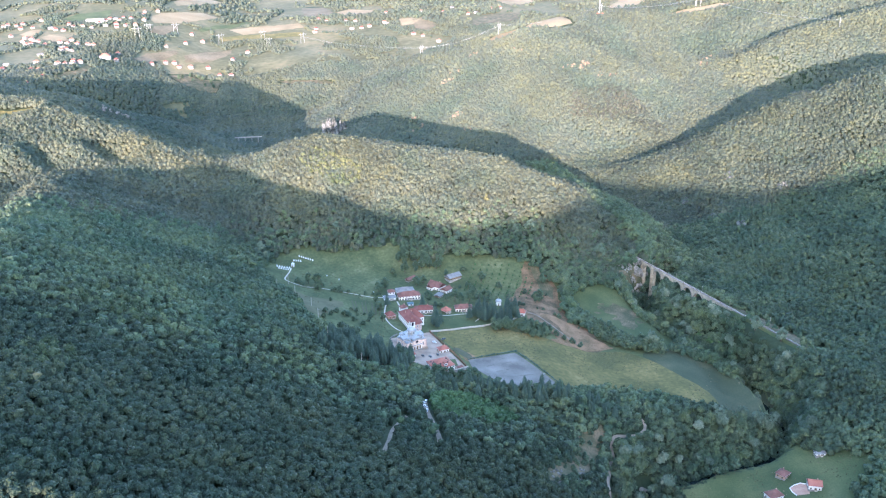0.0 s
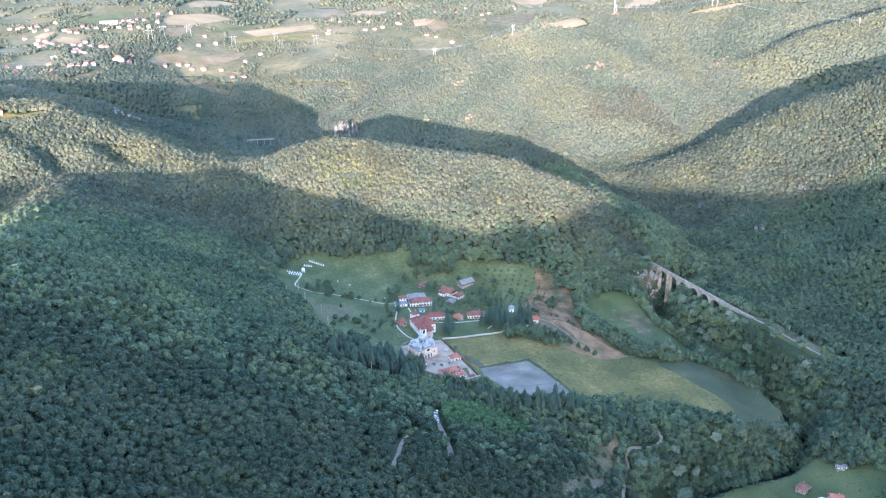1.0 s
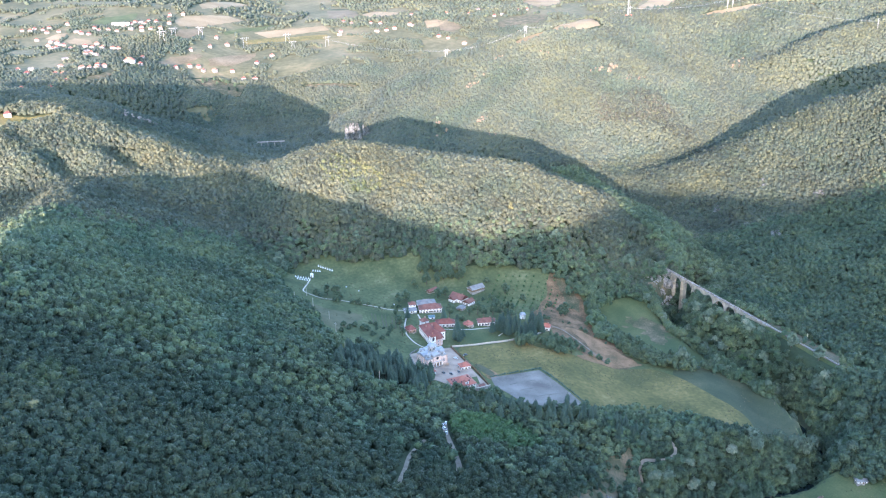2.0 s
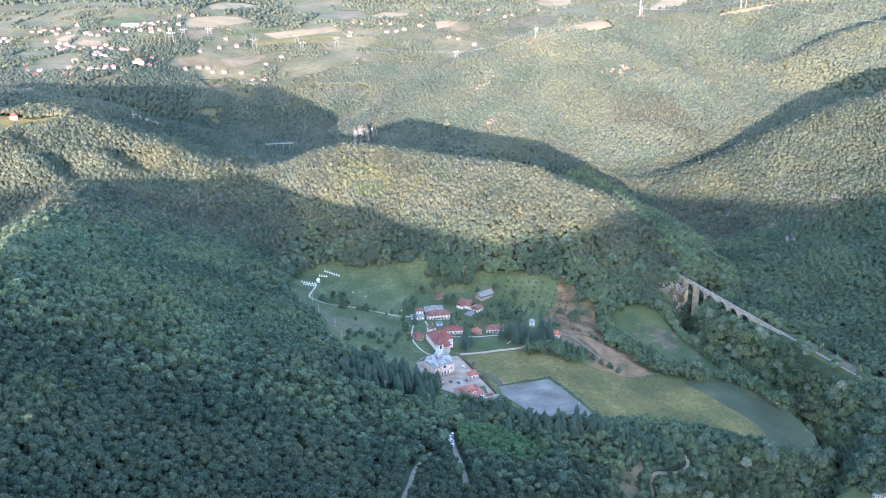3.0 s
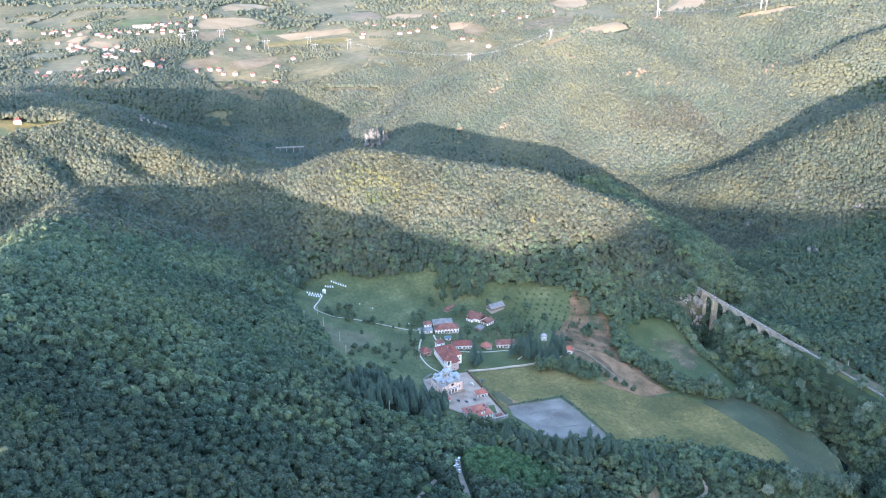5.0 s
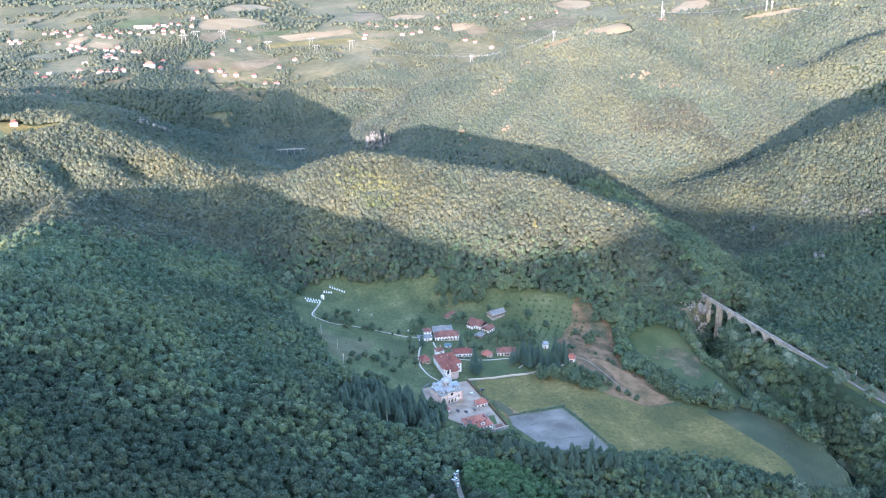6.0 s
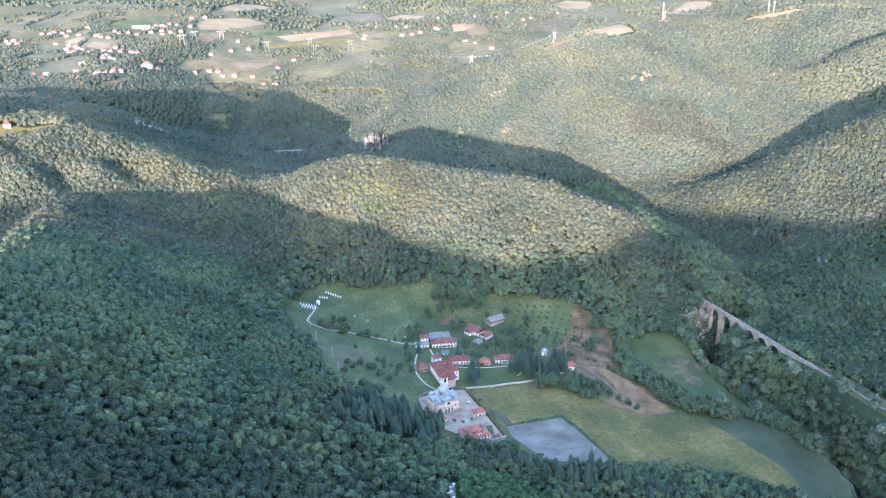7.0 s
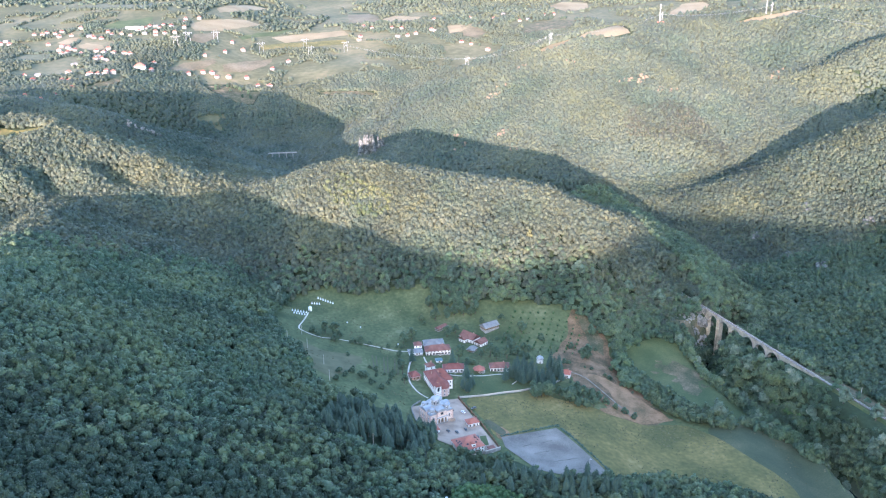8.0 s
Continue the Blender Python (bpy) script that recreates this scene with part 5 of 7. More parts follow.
lamp = thing("street_lamp", 100, 681, float(ground_z(100, 681)), 30, "tall pale lamp post at the car park's edge", "lamp")
part("post", rod(fresh(), (0, 0, -0.5), (0, 0, 11), 0.22, 0.12, 8), CONCRETE, lamp)
part("arm", rod(fresh(), (0, 0, 10.8), (0, -1.4, 11.2), 0.07), STEEL, lamp)
part("head", box(fresh(), 0.3, 0.8, 0.16, 0, -1.7, 11.15, bevel=0.04), WHITEPAINT, lamp)

white_car = car_proto(WHITEPAINT, "white car parked on gravel")
place_all(white_car, [(-8, 598), (-6.5, 592), (-9, 588), (-5, 583), (-6, 604), (1, 752)], 0.55, 3, 0.03)
place_all(car_proto(GREYPAINT, "dark grey car parked in the courtyard"), [(-3, 716), (4, 722), (-9, 752), (14, 712), (-10, 716), (10, 760)], 0.85, 4, 0.03)

# worn tracks across the car park
for k, (x0, y0, x1, y1, wide) in enumerate(((50, 704, 62, 711, 1.0), (66, 712, 74, 717, 0.8), (58, 694, 70, 700, 0.9), (78, 704, 86, 708, 1.1), (84, 690, 92, 694, 0.8), (72, 684, 84, 690, 0.7), (92, 680, 100, 683, 1.0), (62, 720, 70, 725, 0.7))):
    ribbon("worn_track", [(x0, y0), (0.5 * (x0 + x1), 0.5 * (y0 + y1) + 0.6), (x1, y1)], wide, DAMPGRAVEL, 0.74 + 0.004 * k, "worn darker wheel track on the gravel", "track", 2.0)


# the railway and its viaduct ------------------------------------------------
RAIL_A, RAIL_B, RAIL_Z = np.array([245.0, 1031.0]), np.array([373.0, 738.0]), -8.5
RAIL_DIR = (RAIL_B - RAIL_A) / np.hypot(*(RAIL_B - RAIL_A))
RAIL_TURN = math.degrees(math.atan2(RAIL_DIR[1], RAIL_DIR[0]))


def build_viaduct():
    e = thing("viaduct", RAIL_A[0], RAIL_A[1], RAIL_Z, RAIL_TURN, "old pale stone railway viaduct with tall round arches", "viaduct")
    span, wide, piers = 19.0, 3.6, [45.0 + 19.0 * k for k in range(7)]
    for k, (a, b) in enumerate(zip(piers, piers[1:])):
        r, m = span / 2 - 2.0, (a + b) / 2
        spring = -2.4 - r
        o = [(a, spring), (a, -1.2), (b, -1.2), (b, spring), (b - 2.0, spring)] + [(m + r * math.cos(math.pi * q / 14), spring + r * math.sin(math.pi * q / 14)) for q in range(1, 14)] + [(a + 2.0, spring)]
        part("arch", prism(fresh(), o, -wide / 2, wide / 2), MASONRY, e)
        for sy in (-1, 1):
            ring = fresh()
            o2 = [(m + (r + 0.05) * math.cos(math.pi * q / 14), spring + (r + 0.05) * math.sin(math.pi * q / 14)) for q in range(15)]
            o2 += [(m + (r + 0.8) * math.cos(math.pi * (14 - q) / 14), spring + (r + 0.8) * math.sin(math.pi * (14 - q) / 14)) for q in range(15)]
            part("arch_ring", prism(ring, o2, sy * (wide / 2 + 0.06) - 0.08, sy * (wide / 2 + 0.06) + 0.08), STONE, e)
    for k, a in enumerate(piers):
        p = RAIL_A + RAIL_DIR * a
        foot = min(float(ground_z(*p)) - RAIL_Z, -12) - 4
        bm = fresh()
        top = -2.4 - (span / 2 - 2.0)
        for z0, z1, w0, w1 in ((foot, top, 1.35, 1.0),):
            v = []
            for zz, g in ((z0, w0), (z1, w1)):
                v += [bm.verts.new((a + sx * (2.4 if k == 1 else 1.6) * g, sy * wide / 2 * g, zz)) for sx, sy in ((-1, -1), (1, -1), (1, 1), (-1, 1))]
            for q in ((0, 1, 2, 3), (4, 7, 6, 5), (0, 4, 5, 1), (1, 5, 6, 2), (2, 6, 7, 3), (3, 7, 4, 0)):
                bm.faces.new([v[i] for i in q])
        part("pier", bm, MASONRY, e)
        if k in (1, 2):
            # buttresses that thicken towards the foot
            for sy in (-1, 1):
                part("buttress", prism(fresh(), [(a - 0.9, foot), (a + 0.9, foot), (a + 0.7, -2.0), (a - 0.7, -2.0)], sy * (wide / 2 + 0.1), sy * (wide / 2 + (2.2 if k == 1 else 1.4))), MASONRY, e)
        part("impost", box(fresh(), 4.5, wide + 0.5, 0.5, a, 0, top - 0.3), STONE, e)
    bm = box(fresh(), 14, wide, 30, piers[0] - 6, 0, -31.2)
    part("abutment", bm, MASONRY, e)
    part("abutment", box(fresh(), 60, wide, 12, piers[-1] + 30, 0, -13.2), MASONRY, e)
    part("deck", box(fresh(), 192, wide + 0.4, 0.7, 111, 0, -1.2, bevel=0.08), MASONRY, e)
    for sy in (-1, 1):
        part("parapet", box(fresh(), 190, 0.3, 0.6, 111, sy * (wide / 2 + 0.1), -0.5, bevel=0.05), MASONRY, e)
    for k in range(26):
        for sy in (-1, 1):
            part("bracket", box(fresh(), 0.5, 0.6, 0.6, 20 + 7.2 * k, sy * (wide / 2 + 0.25), -1.8), STONE, e)


build_viaduct()
track = thing("railway_track", RAIL_A[0], RAIL_A[1], RAIL_Z, RAIL_TURN, "single railway track on brown ballast along the viaduct", "railway")
LEN = float(np.hypot(*(RAIL_B - RAIL_A)))
part("ballast", box(fresh(), LEN + 20, 3.0, 0.62, LEN / 2, 0, -0.49, bevel=0.15), BALLAST, track)
for sy in (-0.75, 0.75):
    part("rail", box(fresh(), LEN + 18, 0.14, 0.16, LEN / 2, sy, 0.24), STEEL, track)
sleeper = None
for k in range(280):
    if sleeper is None:
        sleeper = part("sleeper", box(fresh(), 0.26, 2.5, 0.14, 0, 0, 0.12), WOOD, track)
    else:
        again(sleeper, pose(1.15 * k, 0, 0))
    if k == 0:
        sleeper.matrix_basis = pose(0, 0, 0)
for k, along_rail in enumerate((16, 58, 104, 150, 196, 236, 276)):
    e = thing("telegraph_pole", *(RAIL_A + RAIL_DIR * along_rail + np.array([2.3, 1.0])), RAIL_Z, RAIL_TURN, "grey wooden telegraph pole beside the railway track", "pole", "poles along the railway")
    part("pole", rod(fresh(), (0, 0, -3.0), (0, 0, 6.2), 0.17, 0.12), STONE, e)
    part("crossarm", box(fresh(), 0.16, 1.5, 0.16, 0, 0, 5.5), STONE, e)
bed = fresh()
prism(bed, [(-9, -9), (9, -9), (3.2, -0.5), (-3.2, -0.5)], 205, LEN + 12)
bmesh.ops.transform(bed, matrix=pose(0, 0, 0, 0, 0, -90), verts=bed.verts)
embank = thing("embankment", RAIL_A[0], RAIL_A[1], RAIL_Z, RAIL_TURN, "grassy embankment that carries the railway track", "embankment")
part("earthwork", bed, CROP, embank)
OPEN_LINES.append(([tuple(RAIL_A - RAIL_DIR * 4), tuple(RAIL_A + RAIL_DIR * 118)], 4.0))
OPEN_LINES.append(([tuple(RAIL_A - RAIL_DIR * 4 + np.array([-6, -3])), tuple(RAIL_A + RAIL_DIR * 36 + np.array([-6, -3]))], 8.0))
OPEN_LINES.append(([tuple(RAIL_A + RAIL_DIR * 118), tuple(RAIL_B)], 7.0))
OPEN_LINES.append(([tuple(RAIL_A + RAIL_DIR * 150 + np.array([-9, -4])), tuple(RAIL_A + RAIL_DIR * 300 + np.array([-9, -4]))], 9.0))
OPEN_LINES.append(([tuple(RAIL_A + RAIL_DIR * 195 + np.array([14, 6])), tuple(RAIL_B + np.array([16, 8]))], 9.0))
patch("railway_verge", [tuple(RAIL_A + RAIL_DIR * s + np.array([RAIL_DIR[1], -RAIL_DIR[0]]) * -w) for s, w in ((192, 4), (192, 16), (240, 26), (290, 22), (320, 6), (250, 4))], SCRUB, 0.5, "overgrown green verge beside the railway", "verge", 4.0, wobble=2.0)

# the near road, the quarry face and their clearings ----------------------------
ROAD = [(-7, 605), (-5, 583), (1, 550), (5, 519), (3, 497)]
FORK = [(-20, 558), (-28, 521), (-30, 485), (-32, 444)]
QUARRY = [(106, 571), (120, 618), (133, 632), (149, 642), (156, 635), (149, 616), (139, 592), (128, 564), (116, 543), (101, 527), (87, 506), (78, 527)]
HAIRPIN = [(180, 659), (186, 650), (186, 642), (178, 636), (169, 634), (157, 631), (153, 622), (153, 612), (148, 598), (142, 578), (141, 563)]
ribbon("forest_road", ROAD, 4.0, TRACK, 0.7, "pale gravel road through the forest", "road")
ribbon("forest_track", FORK, 2.6, TRACK, 0.7, "narrow dirt track through the forest", "road")
ribbon("quarry_track", HAIRPIN, 2.6, TRACK, 0.8, "pale dirt track with a hairpin bend", "road")
patch("quarry_slope", QUARRY, SCRUB, 0.5, "bare brown slope with thin grass and loose rock", "slope", 4.0, wobble=5.0)
OPEN_LINES += [(ROAD, 5.0), (FORK, 4.2), (HAIRPIN, 3.6)]


def rocks(name, spots, mat, label, category, kind=""):
    """Angular boulders of the given radius, half sunk in the ground: parts of one outcrop, or one joined scree."""
    r = random.Random(len(spots) + int(spots[0][0]))
    x0, y0 = spots[0][0], spots[0][1]
    z0 = float(ground_z(x0, y0))
    e = None if kind else thing(name, x0, y0, z0, 0, label, category)
    bm = fresh()
    for x, y, s, lift in spots:
        g = bmesh.ops.create_icosphere(bm, subdivisions=2, radius=1)
        turn = Euler((r.random() * 3, r.random() * 3, r.random() * 3)).to_matrix()
        for v in g["verts"]:
            n = noise.noise(v.co * 1.7 + Vector((x, y, s))) + 0.5 * noise.noise(v.co * 4.1 + Vector((y, x, s)))
            c = turn @ (v.co * (1 + 0.5 * n))
            v.co = Vector((x - x0 + c.x * s, y - y0 + c.y * s, float(ground_z(x, y)) - z0 + lift + c.z * s * 1.2))
        if e:
            part("boulder", bm, mat, e)
            bm = fresh()
    if not e:
        me = bpy.data.meshes.new(name)
        bm.to_mesh(me)
        me.materials.append(mat)
        e = tagged(new(name, me), label, category, kind=kind)
        e.location = (x0, y0, z0)
    bm.free()
    return e


rng = random.Random(5)
rocks("scree", [(rng.uniform(88, 108), rng.uniform(512, 542), rng.uniform(0.5, 1.4), 0.2) for _ in range(50)] + [(rng.gauss(120, 6), rng.gauss(549, 6), rng.uniform(0.5, 1.6), 0.2) for _ in range(60)] + [(rng.gauss(149, 1.2), rng.uniform(598, 626), rng.uniform(0.4, 1.3), 0.2) for _ in range(30)], PALEROCK, "pale loose boulders on the quarry slope", "rocks", "stuff")
patch("gravel_bar", [(174, 600), (178, 605), (186, 605), (185, 601), (181, 598), (176, 597)], TRACK, 1.0, "pale gravel bar at the river's bend", "gravel", 2.0)
OPEN_AREAS.append(([(168, 594), (172, 605), (188, 614), (192, 606), (182, 594)], 0.5))
rocks("outcrop", [(92 + 2.2 * k, 520 + 5 * (k % 3), 2.2, 0.4) for k in range(5)], ROCK, "grey limestone outcrop above the river", "rock")


def crag(x0, y0, spires):
    """A jagged cliff: a cluster of broken spires (x, y, radius, height), each a part."""
    r = random.Random(77)
    z0 = float(ground_z(x0, y0))
    e = thing("cliff", x0, y0, z0, 0, "grey jagged limestone crag rising behind the wooded ridge", "cliff")
    for x, y, size, tall in spires:
        bm, rings, sides = fresh(), [], 9
        for k in range(7):
            t = k / 6
            wide = size * (1 - 0.78 * t ** 1.4)
            rings.append([bm.verts.new((x + wide * (1 + r.uniform(-0.35, 0.35)) * math.cos(2 * math.pi * q / sides) + 0.05 * size * k * math.sin(x), y + wide * (1 + r.uniform(-0.28, 0.28)) * math.sin(2 * math.pi * q / sides), -6 + (tall + 6) * t + r.uniform(-2.2, 2.2) * (1 + t))) for q in range(sides)])
        for a, b in zip(rings, rings[1:]):
            for q in range(sides):
                bm.faces.new((a[q], a[(q + 1) % sides], b[(q + 1) % sides], b[q]))
        bm.faces.new(rings[-1])
        bmesh.ops.triangulate(bm, faces=bm.faces)
        part("spire", bm, CRAG, e)


R = random.Random(6)
CRAG_SPIRES = [(-30 + 4.2 * k + R.uniform(-2, 2), R.uniform(-9, 9), R.uniform(5, 8.5), (14 + 22 * math.exp(-((k - 5) / 5.0) ** 2)) * R.uniform(0.75, 1.1)) for k in range(17)]
crag(-188, 1676, CRAG_SPIRES)
rocks("outcrop", [(291 + rng.uniform(-12, 12), 1672 + rng.uniform(-12, 12), rng.uniform(2, 4), 5) for _ in range(9)], WARMROCK, "pale warm rock outcrop on the far wooded hillside", "rock")
rocks("outcrop", [(322 + rng.uniform(-25, 30), 1640 + rng.uniform(-8, 8), rng.uniform(1.5, 3.0), 5) for _ in range(14)], WARMROCK, "scattered pale rocks on the far wooded hillside", "rock")
for x, y in ((29, 1693), (40, 1720), (81, 1768), (172, 1745), (-41, 1607), (-28, 1578), (46, 1579), (57, 1525), (550, 1754), (540, 1735), (261, 1668)):
    rocks("outcrop", [(x + rng.uniform(-11, 11), y + rng.uniform(-6, 6), rng.uniform(1.6, 3.2), 5.5) for _ in range(6)], WARMROCK, "pale warm rocks showing between trees of the far hillside", "rock")
for x, y in ((443, 1238), (372, 1214), (501, 1178), (420, 1100), (395, 1150)):
    rocks("outcrop", [(x + rng.uniform(-6, 6), y + rng.uniform(-6, 6), rng.uniform(2, 3.6), 6) for _ in range(7)], CRAG, "small pale cliff among dark trees", "rock")
rocks("river_cliff", [(246 + rng.gauss(0, 13), 978 + rng.gauss(0, 9), rng.uniform(0.7, 2.0), -0.5) for _ in range(80)] + [(257 + rng.gauss(0, 4), 992 + rng.gauss(0, 5), rng.uniform(2.5, 4.5), 1.0) for _ in range(16)], PALEROCK, "pale broken rock face beside the viaduct's first arch", "rock")
rocks("gravel_bar", [(259 + rng.uniform(-7, 7), 979 + rng.uniform(-4, 4), 2.0, 0.2) for _ in range(12)], PALEROCK, "pale gravel bar at the river's bend", "gravel")
for x, y in ((-591, 1545), (-577, 1541), (-566, 1541), (-555, 1544), (-546, 1547), (-599, 1554)):
    rocks("outcrop", [(x + rng.uniform(-9, 9), y + rng.uniform(-6, 6), rng.uniform(1.2, 2.6), 7.5) for _ in range(4)], ROCK, "pale rock face in the shaded side valley", "rock")

# trees that stand out ---------------------------------------------------------
broad_a = tree_proto("tree", 3, 11, 4.6, "round broadleaf tree with dark green leaves", LEAVES)
broad_b = tree_proto("tree", 4, 13, 4.2, "tall broadleaf tree with mid-green leaves", LEAVES)
bush = tree_proto("bush", 5, 4.6, 2.8, "low rounded green bush", LEAVES, 0.1, "bushes in the clearing")
fruit = tree_proto("fruit_tree", 6, 2.5, 1.3, "small pruned fruit tree in an orchard row", LEAVES_YOUNG, 0.25, "orchard rows")
spruce = conifer_proto("spruce", 7, 18, 3.8, "dark green spruce in the monastery garden", "conifers by the monastery")
pine = conifer_proto("pine", 8, 17, 2.7, "tall dark pine of the grove by the church", "pine grove", 0.4, 0.36)
big_tree = tree_proto("tree", 14, 17, 7.5, "large old tree with a broad pale green crown", LEAVES_WILLOW)
R = random.Random(12)
place_all(big_tree, [(228, 797), (352, 771), (336, 800), (300, 800), (322, 740), (262, 800), (205, 985), (30, 985), (-120, 1000), (120, 1000), (175, 1000), (-205, 950), (345, 745)], seed=27, grow=0.2)
place_all(broad_a, [(-28 + R.uniform(-14, 40), 968 + R.uniform(-22, 10)) for _ in range(26)] + [(-22, 942), (-14, 948), (-8, 955), (-34, 940), (8, 950), (-12, 918), (-20, 908), (-55, 895), (-62, 884)]
          + [(66 + R.uniform(-4, 30), 790 + R.uniform(-6, 14)) for _ in range(12)] + [(100 + R.uniform(-6, 22), 788 + R.uniform(-7, 14)) for _ in range(14)], seed=21, grow=0.3)
place_all(broad_b, [(118, 884), (121, 889), (115, 880), (60, 862), (50, 868), (40, 866), (24, 868), (15, 862), (-6, 852), (30, 860), (-52, 790), (-56, 812), (-60, 826), (82, 855), (88, 848), (-132, 885), (-128, 879), (-140, 884),
                    (226, 802), (219, 806), (238, 795), (190, 832), (184, 846), (172, 868), (162, 890), (158, 906), (166, 928), (205, 816)], seed=22, grow=0.3)
place_all(bush, [(-120 + 9 * k + R.uniform(-3, 3), 866 + R.uniform(-3, 5)) for k in range(7)] + [(-146, 872), (-152, 880), (-110, 835), (-92, 790), (-80, 775), (-70, 770), (-66, 782), (-100, 805), (-78, 795), (-64, 800), (-86, 812), (134, 856), (138, 852), (142, 874), (150, 846), (158, 838),
                 (128, 800), (136, 796), (144, 793), (152, 789), (110, 812), (104, 820), (98, 826), (30, 884), (20, 880), (40, 880), (48, 878), (56, 876), (-2, 845), (2, 850), (8, 848), (-36, 893)] + [(R.uniform(88, 150), R.uniform(512, 622)) for _ in range(20)] + [(-86 + R.uniform(-30, 24), 775 + R.uniform(-14, 30)) for _ in range(8)], seed=23, grow=0.4)
place_all(fruit, [(34 + 8.0 * i + 2.0 * j, 896 + 7.0 * j - 0.6 * i) for i in range(10) for j in range(9) if (i * 7 + j * 3) % 11 and 34 + 8.0 * i + 2.0 * j < 118], seed=24, grow=0.25)
place_all(spruce, [(1, 794), (4, 790), (6, 797), (0, 800), (8, 803), (46, 834), (54, 829), (60, 826), (66, 828), (72, 818), (78, 824), (84, 842), (58, 842), (50, 846), (86, 834), (90, 826), (42, 826), (38, 818), (80, 852), (90, 856), (56, 856), (-12, 843), (2, 815), (-50, 842)] + [(44 + R.uniform(0, 22), 808 + R.uniform(0, 34)) for _ in range(16)] + [(66 + R.uniform(0, 16), 806 + R.uniform(0, 22)) for _ in range(12)] + [(78 + R.uniform(2, 12), 826 + R.uniform(0, 34)) for _ in range(8)], seed=25)
grove = [(-98 + R.uniform(0, 74), 690 + R.uniform(-46, 24)) for _ in range(150)] + [(-30 + R.uniform(-10, 10), 690 + R.uniform(-8, 10)) for _ in range(18)] + [(34 + 1.9 * k + R.uniform(-4, 4), 652 - 0.25 * k + R.uniform(-9, 5)) for k in range(34)] + [(12 + R.uniform(-14, 30), 640 + R.uniform(-8, 8)) for _ in range(16)] + [(100 + R.uniform(-14, 60), 655 + R.uniform(-10, 8)) for _ in range(24)]
grove = [(x, y) for x, y in grove if not (x > -44 and y > 697 - 0.08 * x and x < 34) and not inside(x, y, np.array(LOT)) and not (-20 < x < 34 and y > 684)]
place_all(pine, grove, seed=26)

HEDGE = [(33, 718), (55, 730), (78, 742), (83, 738), (101, 711), (119, 684)]
hedge = thing("hedge", 0, 0, 0, 0, "clipped dark green hedge round the car park", "hedge")
hl = curve_line(HEDGE, False, 2.0)
hr = random.Random(9)
for x, y in hl:
    bm = fresh()
    leaf_clump(bm, (x + hr.uniform(-0.4, 0.4), y + hr.uniform(-0.4, 0.4), float(ground_z(x, y)) + 0.4), (1.3, 1.3, 0.9 + hr.uniform(-0.3, 0.6)), hr, 1)
    part("shrub", bm, NEEDLES, hedge)

# the riverside hamlet ------------------------------------------------------------
house("cabin", 279, 577, 20, 12, 9, 4.0, 3.6, "riverside house with a dark red roof", windows=(3, 2), tiles=BROWNTILE)
house("weekend_house", 313, 581, -12, 10, 9, 4.4, 3.0, "riverside house with a bright orange roof", windows=(3, 2), tiles=BRIGHTTILE, hip=0.0)
house("summer_house", 295, 601, 40, 9, 8, 3.6, 2.6, "small brick house with a brown roof", windows=(2, 2), tiles=BROWNTILE, wall=BLOCKWORK)
house("hut", 331, 616, 5, 8, 5, 2.4, 1.0, "low hut with a pale green sheet roof", windows=(2, 1), tiles=GREYROOF, hip=0.0, chimneys=0, category="hut")
wall_run("yard_wall", [(297, 575), (295, 585), (305, 589), (310, 586)], 1.0, 0.4, PLASTER, "low whitewashed wall round a paved yard", "wall")
patch("paved_yard", [(297, 575), (295, 585), (305, 589), (310, 584), (307, 574)], BLOCKWORK, 0.6, "reddish paved yard beside the riverside house", "yard", 2.0, sharp=True)

# the plateau with its village ------------------------------------------------------
PLATEAU = [(-1900, 1600), (-1020, 1680), (-900, 1840), (-800, 1940), (-750, 2020), (-690, 2110), (-600, 2190), (-480, 2160), (-330, 2260), (-150, 2300), (0, 2300), (300, 2350), (800, 2400), (1500, 2500), (1900, 3500), (0, 3600), (-2400, 3500), (-2400, 1900)]
patch("plateau_grass", PLATEAU, PASTURE, 0.35, "rolling pasture of the distant plateau", "pasture", 18.0)
def field(mat, label, outline):
    """A field of the plateau, with open ground before it."""
    patch("field", outline, mat, 0.9, label, "field", 9.0, sharp=True, wobble=4.0)
    OPEN_AREAS.append((outline, 3.0))
    OPEN_AREAS.append(([(x, y - 7) for x, y in outline], 1.0))


field(STUBBLE, "ripe golden wheat field on the plateau", [(-808, 2544), (-799, 2617), (-708, 2738), (-653, 2720), (-725, 2557), (-781, 2491)])
field(FALLOW, "pale brown harvested field below the wheat", [(-772, 2457), (-728, 2540), (-719, 2483), (-733, 2403), (-764, 2403)])
field(STUBBLE, "ripe golden wheat field below the pylons", [(-601, 2614), (-552, 2644), (-404, 2686), (-385, 2635), (-478, 2593), (-550, 2556)])
field(HAY, "mown yellow-green hay field beside the wheat", [(-612, 2519), (-564, 2549), (-380, 2584), (-377, 2540), (-492, 2509), (-596, 2488)])
field(FALLOW, "tan grazed field at the plateau's edge", [(-646, 2279), (-610, 2357), (-545, 2397), (-548, 2346), (-576, 2284), (-636, 2243)])
field(FALLOW, "tan grazed field beside the orange-roofed house", [(-738, 2154), (-728, 2226), (-673, 2300), (-661, 2289), (-676, 2235), (-718, 2152)])
field(FALLOW, "reddish ploughed field on the plateau", [(-439, 2994), (-373, 3030), (-309, 2821), (-362, 2798), (-407, 2815)])
field(STUBBLE, "narrow pale stubble field on the plateau", [(-310, 2862), (-278, 2915), (-195, 2872), (-199, 2810), (-276, 2806)])
